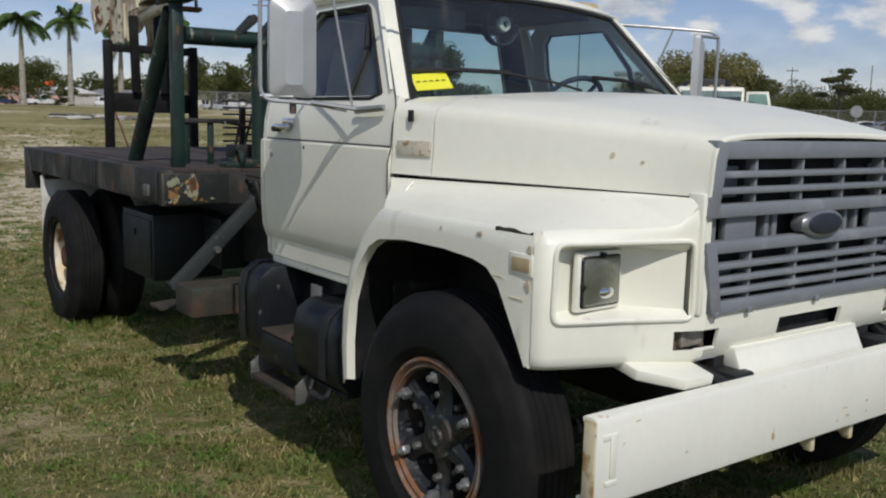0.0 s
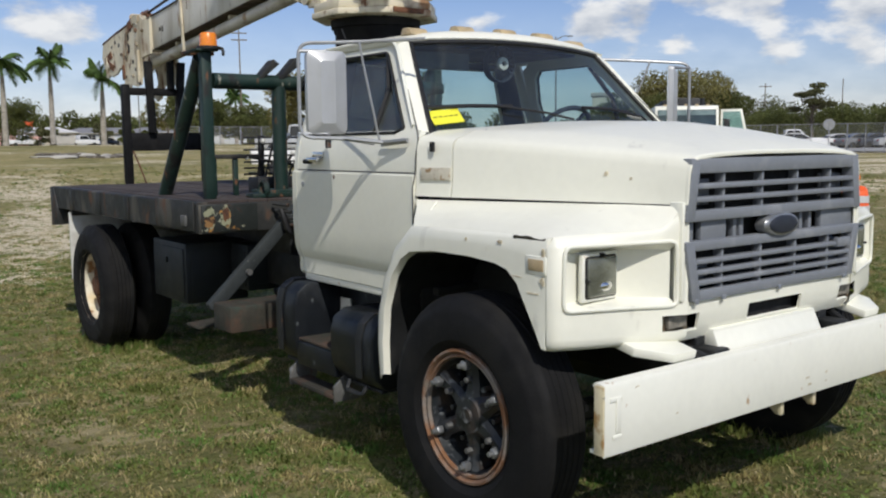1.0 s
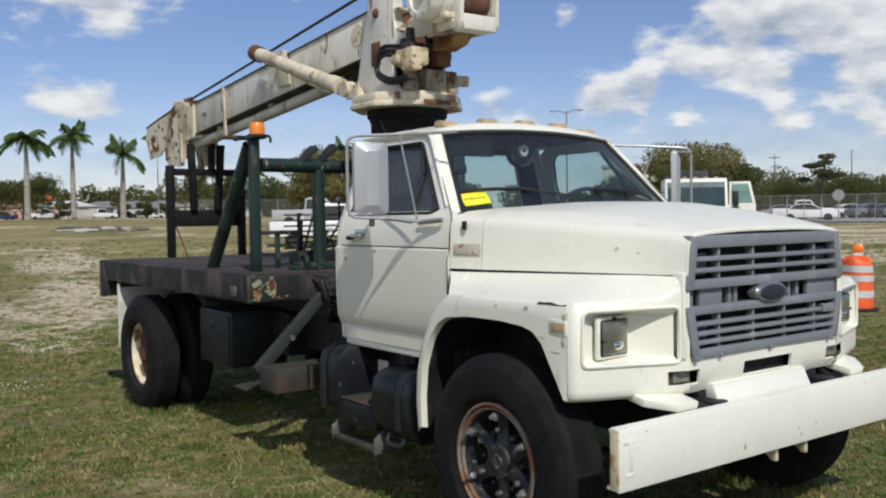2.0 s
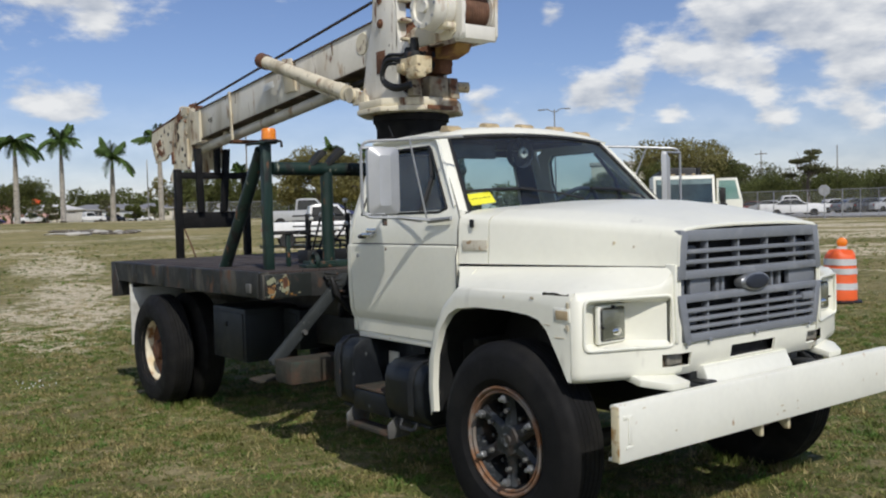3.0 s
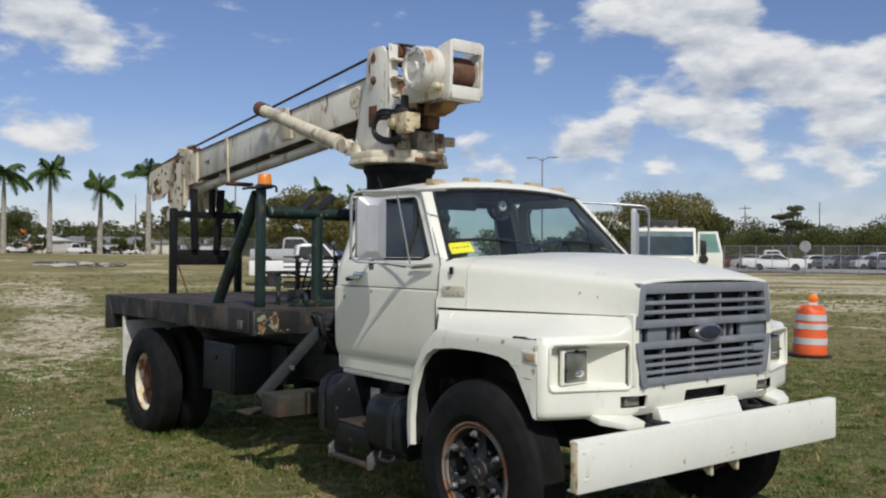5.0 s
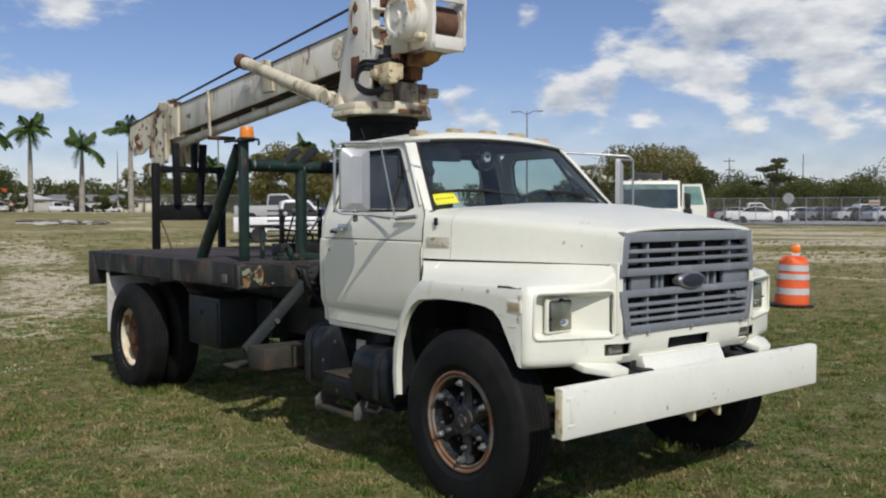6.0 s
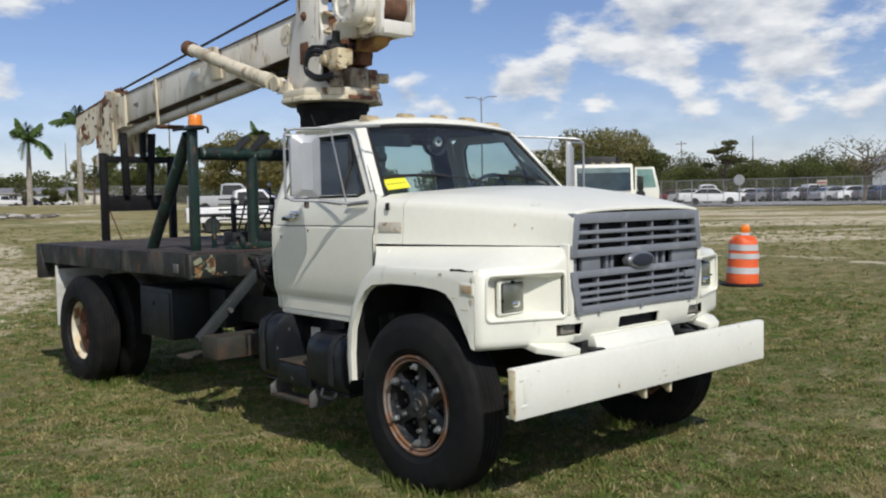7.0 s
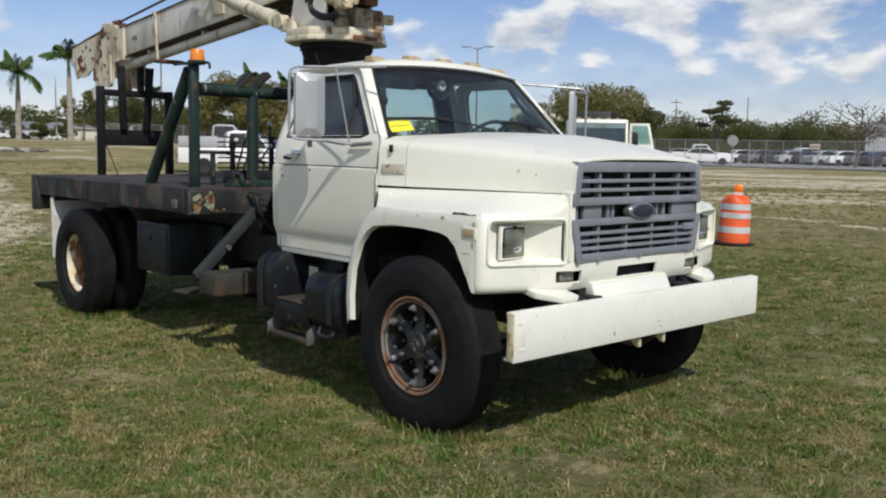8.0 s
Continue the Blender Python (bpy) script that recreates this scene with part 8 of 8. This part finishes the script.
fs.rotation_euler = (0, 0, math.atan2(-0.903, 0.430))


# ---- houses along the street ----
def house(at, yaw, w, d, h, wall_mat, roof_mat, label, seed):
    rng = random.Random(seed)
    t = thing("house", label, "house", at)
    t.rotation_euler = (0, 0, yaw)
    part("wall", box(-d / 2, d / 2, -w / 2, w / 2, -0.3, h, 0.02), wall_mat, t)
    ov = 0.5
    rf = bmesh.new()
    a = [rf.verts.new(v) for v in ((-d / 2 - ov, -w / 2 - ov, h), (d / 2 + ov, -w / 2 - ov, h), (d / 2 + ov, w / 2 + ov, h), (-d / 2 - ov, w / 2 + ov, h), (0, -w / 2 + d * 0.35, h + 1.0), (0, w / 2 - d * 0.35, h + 1.0))]
    for f in ((0, 1, 4), (1, 2, 5, 4), (2, 3, 5), (3, 0, 4, 5), (3, 2, 1, 0)):
        rf.faces.new([a[i] for i in f])
    part("roof", rf, roof_mat, t, smooth=0)
    part("fascia", box(-d / 2 - ov, d / 2 + ov, -w / 2 - ov, w / 2 + ov, h - 0.14, h - 0.01, 0.01), M["kerb"], t)
    n_ = max(2, int(w / 3))
    for k in range(n_):
        y = -w / 2 + w * (k + 0.5) / n_
        if k == n_ // 2:
            part("door", box(d / 2 + 0.005, d / 2 + 0.06, y - 0.45, y + 0.45, 0.0, 2.05, 0.01), M["kerb"], t)
        else:
            wn = part("window", box(d / 2 + 0.005, d / 2 + 0.05, y - 0.7, y + 0.7, 0.95, 2.05, 0.01), M["kerb"], t)
            for q in (-1, 1):
                part("pane", box(d / 2 + 0.051, d / 2 + 0.06, y + q * 0.33 - 0.28, y + q * 0.33 + 0.28, 1.02, 1.98, 0.0), M["car_glass"], wn)
    return t


PINK = material("pink_stucco", (0.58, 0.36, 0.31), 0.85, vary=0.06, bump=0.1)
PALE = material("pale_grey_stucco", (0.52, 0.54, 0.55), 0.85, vary=0.06, bump=0.1)
CREAM = material("cream_stucco", (0.62, 0.58, 0.48), 0.85, vary=0.06, bump=0.1)
TILE_R = material("terracotta_roof", (0.34, 0.14, 0.09), 0.8, vary=0.2, vary_scale=2, bump=0.3)
TILE_G = material("grey_shingle_roof", (0.22, 0.22, 0.23), 0.85, vary=0.15, vary_scale=2, bump=0.3)
TILE_W = material("white_tile_roof", (0.62, 0.61, 0.59), 0.7, vary=0.1, vary_scale=2)
face = lambda p: math.atan2(CAM0.y - p.y, CAM0.x - p.x)
for ux, uy, d, w, h, wm, rm, lb, sd in (
        (-0.984, 0.178, 108, 13, 2.7, PINK, TILE_R, "single-storey pink house with a red tile roof", 1), (-0.971, 0.238, 110, 11, 2.7, CREAM, TILE_W, "single-storey cream house with a pale roof", 2),
        (-0.956, 0.292, 111, 13, 2.6, PALE, TILE_G, "single-storey grey house with a shingle roof", 3), (-0.938, 0.346, 112, 12, 2.7, CREAM, TILE_G, "single-storey cream house with a grey roof", 4),
        (-0.918, 0.396, 114, 12, 2.7, PALE, TILE_W, "single-storey pale house with a white roof", 5), (-0.995, 0.10, 110, 13, 2.7, PALE, TILE_G, "single-storey grey house behind parked cars", 6)):
    p = spot(ux, uy, d + 66)
    house(p, face(p), w, 8, h - 0.25, wm, rm, lb, sd)
p = spot(-0.664, 0.748, 112)
bl = thing("low_building", "low pale flat-roofed building behind the trees", "building", p)
bl.rotation_euler = (0, 0, face(p))
part("wall", box(-3, 3, -3.5, 3.5, -0.3, 6.0, 0.05), CREAM, bl)
part("parapet", box(-3.2, 3.2, -3.7, 3.7, 6.0, 6.4, 0.05), M["kerb"], bl)
p = spot(-0.274, 0.962, 105)
wh = thing("warehouse", "low grey metal warehouse behind the car park", "building", p)
wh.rotation_euler = (0, 0, face(p))
part("wall", box(-6, 6, -12, 12, -0.3, 3.6, 0.05), PALE, wh)
part("roof", prism([(-6.4, 3.6), (6.4, 3.6), (0, 4.6)], "y", -12.3, 12.3), TILE_G, wh)
# red-orange box on the pink house, pink garden wall, white fence, shrubs
p = spot(-0.9738, 0.2273, 172)
rb_ = thing("roof_box", "red-orange box standing on a house roof", "box", p + Vector((0, 0, 3.35)))
rb_.rotation_euler = (0, 0, face(p))
part("shell", box(-0.4, 0.4, -0.65, 0.65, 0.12, 0.95, 0.04), M["orange"], rb_)
part("foot", box(-0.3, -0.2, -0.5, 0.5, -0.15, 0.12, 0.01), M["galv"], rb_)
part("foot", box(0.2, 0.3, -0.5, 0.5, -0.15, 0.12, 0.01), M["galv"], rb_)
for ux, uy, d, w, h, mt, lb in ((-0.9745, 0.2243, 160, 4.2, 1.7, PINK, "pink stucco garden wall by the street"), (-0.9659, 0.2590, 161, 2.6, 1.6, M["kerb"], "white garden wall by the street"), (-0.9815, 0.1915, 160, 4.0, 1.7, PINK, "pink stucco garden wall by the street")):
    p = spot(ux, uy, d)
    gw = thing("garden_wall", lb, "wall", p, "walls along the street")
    gw.rotation_euler = (0, 0, face(p))
    part("panel", box(-0.1, 0.1, -w / 2, w / 2, -0.3, h, 0.01), mt, gw)
    part("coping", box(-0.14, 0.14, -w / 2 - 0.05, w / 2 + 0.05, h, h + 0.1, 0.01), M["kerb"], gw)
    for q in (-1, 1):
        part("pillar", box(-0.2, 0.2, q * w / 2 - 0.2, q * w / 2 + 0.2, -0.3, h + 0.25, 0.01), mt, gw)
for k, (ux, uy, d, h, sp, mt) in enumerate(((-0.9715, 0.2370, 158, 3.2, 1.5, M["leaf_dark"]), (-0.9694, 0.2456, 162, 3.6, 1.7, M["leaf"]), (-0.9487, 0.3161, 158, 3.0, 1.8, M["leaf"]), (-0.9350, 0.3546, 120, 6.4, 3.0, M["leaf_dry"]), (-0.9560, 0.2934, 165, 4.2, 1.8, M["leaf_dark"]), (-0.9420, 0.3356, 160, 3.4, 2.2, M["leaf"]))):
    tree(spot(ux, uy, d), h, sp, mt, "rounded garden shrub in front of the houses" if h < 5 else "small olive-green street tree", 900 + k, leaves=1500, trunk_part=0.15, leaf=0.24, clumps=10)
# rubble and wheel stops lying at the edge of the field
RUBBLE = material("grey_broken_rubble", (0.115, 0.10, 0.08), 0.9, spots=[((0.34, 0.32, 0.28), 2.0, 0.56, 0.64, 1, 0.8)], vary=0.3, bump=0.3, bump_scale=12)
rng_ = random.Random(77)
for k in range(16):
    f_ = k / 15
    p = spot(-0.9694 + 0.0207 * f_, 0.2456 + 0.0705 * f_ + rng_.uniform(-0.002, 0.002), 57 + rng_.uniform(-2.0, 2.0))
    rk = bmesh.new()
    bmesh.ops.create_icosphere(rk, subdivisions=2, radius=1.0)
    lx, ly, lz = rng_.uniform(0.2, 0.4), rng_.uniform(0.25, 0.85), rng_.uniform(0.06, 0.15)
    for v in rk.verts:
        v.co *= 1 + rng_.uniform(-0.22, 0.22)
        v.co = Vector((v.co.x * lx, v.co.y * ly, v.co.z * lz))
    ob_ = part("concrete_piece", rk, RUBBLE if k % 4 else M["kerb"], None, "", 0)
    ob_.location, ob_.rotation_euler = p + Vector((0, 0, lz * 0.5)), (0, 0, face(p) + rng_.uniform(-0.4, 0.4))
    tagged(ob_, "broken dirty grey concrete piece lying at the field edge" if k % 4 else "broken pale concrete piece lying at the field edge", "concrete piece", "broken pieces at the field edge")


# ---- grass blades ----
def lattice_noise(x, y, seed):
    """Smooth value noise from 0 to 1 for whole arrays of places."""
    xi, yi = np.floor(x), np.floor(y)
    fx, fy = x - xi, y - yi
    fx, fy = fx * fx * (3 - 2 * fx), fy * fy * (3 - 2 * fy)

    def corner(a, b):
        v = np.sin(a * 127.1 + b * 311.7 + seed * 74.7) * 43758.5453
        return v - np.floor(v)
    low = corner(xi, yi) * (1 - fx) + corner(xi + 1, yi) * fx
    high = corner(xi, yi + 1) * (1 - fx) + corner(xi + 1, yi + 1) * fx
    return low * (1 - fy) + high * fy


def grass(name, label, mat, seed, count, r0, r1, h0, h1, wide, half_angle=0.62, power=0.9, clump=0.0, flat=1.0):
    """Blades strewn over a wedge of the field round the truck in thick and thin patches, thicker near the viewer."""
    rng = np.random.default_rng(seed)
    ox, oy = 3.1, -3.7
    rr = r0 + (r1 - r0) * rng.uniform(0, 1, count) ** power
    aa = math.atan2(0.62, -0.78) + rng.uniform(-half_angle, half_angle, count)
    x, y = ox + rr * np.cos(aa), oy + rr * np.sin(aa)
    if clump:
        n_c = int(count / clump)
        cx, cy = x[:n_c], y[:n_c]
        pick = rng.integers(0, n_c, count)
        x, y = cx[pick] + rng.normal(0, 0.035, count), cy[pick] + rng.normal(0, 0.035, count)
    thick = 0.40 * lattice_noise(x * 11, y * 11, seed) + 0.35 * lattice_noise(x * 4.3, y * 4.3, seed + 1) + 0.25 * lattice_noise(x * 0.8, y * 0.8, seed + 2)
    if not clump:
        keep = thick + rng.uniform(-0.14, 0.14, count) > 0.50
        x, y, thick = x[keep], y[keep], thick[keep]
    n = len(x)
    z = np.array([ground_z(px, py) + 0.022 * noise.noise((px * 0.9, py * 0.9, 0)) for px, py in zip(x, y)]) - 0.004
    far = 1 + np.hypot(x - ox, y - oy) / 14
    h = rng.uniform(h0, h1, n) * (0.55 + 1.9 * np.clip(thick - 0.40, 0, 0.4))
    w = wide * rng.uniform(0.7, 1.3, n) * far
    az = rng.uniform(0, 2 * math.pi, n)
    lean = rng.uniform(0.25, 1.5, n) * h * flat
    la = rng.uniform(0, 2 * math.pi, n)
    base = np.stack([x, y, z], 1)
    side = np.stack([np.cos(az), np.sin(az), np.zeros(n)], 1) * w[:, None]
    ln = np.stack([np.cos(la) * lean, np.sin(la) * lean, np.zeros(n)], 1)
    up = np.stack([np.zeros(n), np.zeros(n), h], 1)
    v = np.stack([base - side, base + side, base + side * 0.6 + ln * 0.4 + up * 0.7, base - side * 0.6 + ln * 0.4 + up * 0.7, base + ln + up], 1).reshape(-1, 3)
    idx = np.arange(n) * 5
    quads = np.stack([idx, idx + 1, idx + 2, idx + 3], 1)
    tris = np.stack([idx + 3, idx + 2, idx + 4], 1)
    me = bpy.data.meshes.new(name)
    me.vertices.add(len(v))
    me.vertices.foreach_set("co", v.astype(np.float32).ravel())
    loops = np.concatenate([quads.ravel(), tris.ravel()])
    starts = np.concatenate([np.arange(n) * 4, n * 4 + np.arange(n) * 3])
    me.loops.add(len(loops))
    me.loops.foreach_set("vertex_index", loops.astype(np.int32))
    me.polygons.add(2 * n)
    me.polygons.foreach_set("loop_start", starts.astype(np.int32))
    me.update(calc_edges=True)
    me.validate()
    me.materials.append(mat)
    return tagged(new(name, me), label, "grass", kind="stuff")


G_GREEN = material("green_grass_blade", (0.182, 0.212, 0.056), 0.65, spots=[((0.355, 0.295, 0.128), 3.2, 0.49, 0.57, 1, 0.7), ((0.125, 0.215, 0.046), 4.6, 0.53, 0.60, 1, 0.6), ((0.48, 0.40, 0.22), 9.0, 0.59, 0.66, 1, 0.7)], vary=0.2, vary_scale=1.6, island=0.30, spec=0.2, through_light=0.35)
G_DRY = material("straw_grass_blade", (0.46, 0.375, 0.19), 0.75, spots=[((0.27, 0.235, 0.095), 3.0, 0.52, 0.62, 1, 0.7)], vary=0.15, vary_scale=1.2, island=0.30, spec=0.2, through_light=0.25)
G_WEED = material("broad_weed_leaf", (0.160, 0.225, 0.054), 0.65, spots=[((0.26, 0.255, 0.08), 5.0, 0.52, 0.62, 1, 0.6)], vary=0.25, vary_scale=1.5, island=0.35, spec=0.3, through_light=0.3)
G_LITTER = material("bleached_dead_leaf", (0.55, 0.48, 0.33), 0.8, vary=0.15, vary_scale=3, island=0.30, spec=0.2)
grass("green_grass", "short green field grass in uneven patches", G_GREEN, 61, 480000, 1.6, 16.0, 0.010, 0.034, 0.0036, power=0.85)
grass("dry_grass", "dry straw-coloured grass stalks", G_DRY, 62, 170000, 1.6, 20.0, 0.008, 0.028, 0.0026, power=0.85, flat=1.6)
grass("grass_tufts", "taller tufts of green grass", G_GREEN, 63, 26000, 2.0, 14.0, 0.03, 0.075, 0.0032, power=0.8, clump=26)
grass("weeds", "low broad-leaved weeds", G_WEED, 64, 100000, 2.0, 14.0, 0.008, 0.026, 0.0065, power=0.8, clump=22, flat=1.3)
grass("dry_tufts", "tufts of dead straw grass", G_DRY, 65, 12000, 2.0, 13.0, 0.02, 0.060, 0.0026, power=0.8, clump=18)
grass("leaf_litter", "bleached dead blades lying on the turf", G_LITTER, 66, 16000, 1.8, 14.0, 0.006, 0.014, 0.0030, power=0.85, flat=3.2)
grass("far_dry_grass", "dry straw turf further across the field", G_DRY, 67, 50000, 13.0, 40.0, 0.015, 0.04, 0.0032, power=0.75)
grass("field_tufts", "scattered green tufts across the field", G_GREEN, 68, 60000, 11.0, 46.0, 0.02, 0.07, 0.0040, power=0.7, clump=12)
grass("field_weeds", "dark low weeds in patches across the field", G_WEED, 69, 34000, 10.0, 40.0, 0.012, 0.035, 0.0060, power=0.7, clump=14, flat=1.3)
grass("field_litter", "bleached straw lying across the field", G_LITTER, 70, 26000, 11.0, 40.0, 0.010, 0.022, 0.0040, power=0.7, flat=3.0)


def tyre_weeds(name, label, seed, count, spots_):
    """Longer grass left standing round the wheels."""
    rng = np.random.default_rng(seed)
    pts = []
    for cx, cy, rx, ry, n in spots_:
        a = rng.uniform(0, 2 * math.pi, n)
        k = rng.uniform(0.85, 1.35, n)
        pts.append(np.stack([cx + rx * k * np.cos(a), cy + ry * k * np.sin(a)], 1))
    p = np.concatenate(pts)
    bm_v, bm_f = [], []
    for x, y in p:
        z = ground_z(x, y)
        h, w = rng.uniform(0.03, 0.10), rng.uniform(0.003, 0.005)
        az, la = rng.uniform(0, 6.28), rng.uniform(0, 6.28)
        s_ = Vector((math.cos(az), math.sin(az), 0)) * w
        l_ = Vector((math.cos(la), math.sin(la), 0)) * h * rng.uniform(0.2, 0.7)
        b_ = Vector((x, y, z - 0.01))
        i = len(bm_v)
        bm_v += [b_ - s_, b_ + s_, b_ + s_ * 0.6 + l_ * 0.4 + Vector((0, 0, h * 0.6)), b_ - s_ * 0.6 + l_ * 0.4 + Vector((0, 0, h * 0.6)), b_ + l_ + Vector((0, 0, h))]
        bm_f += [(i, i + 1, i + 2, i + 3), (i + 3, i + 2, i + 4)]
    me = bpy.data.meshes.new(name)
    me.from_pydata(bm_v, [], bm_f)
    me.materials.append(G_GREEN)
    return tagged(new(name, me), label, "grass", kind="stuff")


tyre_weeds("wheel_grass", "longer grass round the tyres", 71, 0, [(-0.1, -1.0, 0.30, 0.16, 900), (-0.1, 1.0, 0.30, 0.16, 700), (-4.98, -1.08, 0.34, 0.16, 900), (-4.98, -0.78, 0.34, 0.16, 500)])


def clover_flowers(cx, cy, count, seed):
    """A clump of small white flower heads in the turf."""
    rng = random.Random(seed)
    bm = bmesh.new()
    for _ in range(count):
        x, y = cx + rng.gauss(0, 0.16), cy + rng.gauss(0, 0.10)
        z = ground_z(x, y) + rng.uniform(0.03, 0.06)
        bmesh.ops.create_icosphere(bm, subdivisions=1, radius=rng.uniform(0.006, 0.009), matrix=Matrix.Translation((x, y, z)))
    return tagged(part("clover_flowers", bm, M["knob"]), "clump of small white flowers in the grass", "flowers", kind="stuff")


clover_flowers(-6.83, -1.86, 16, 8)
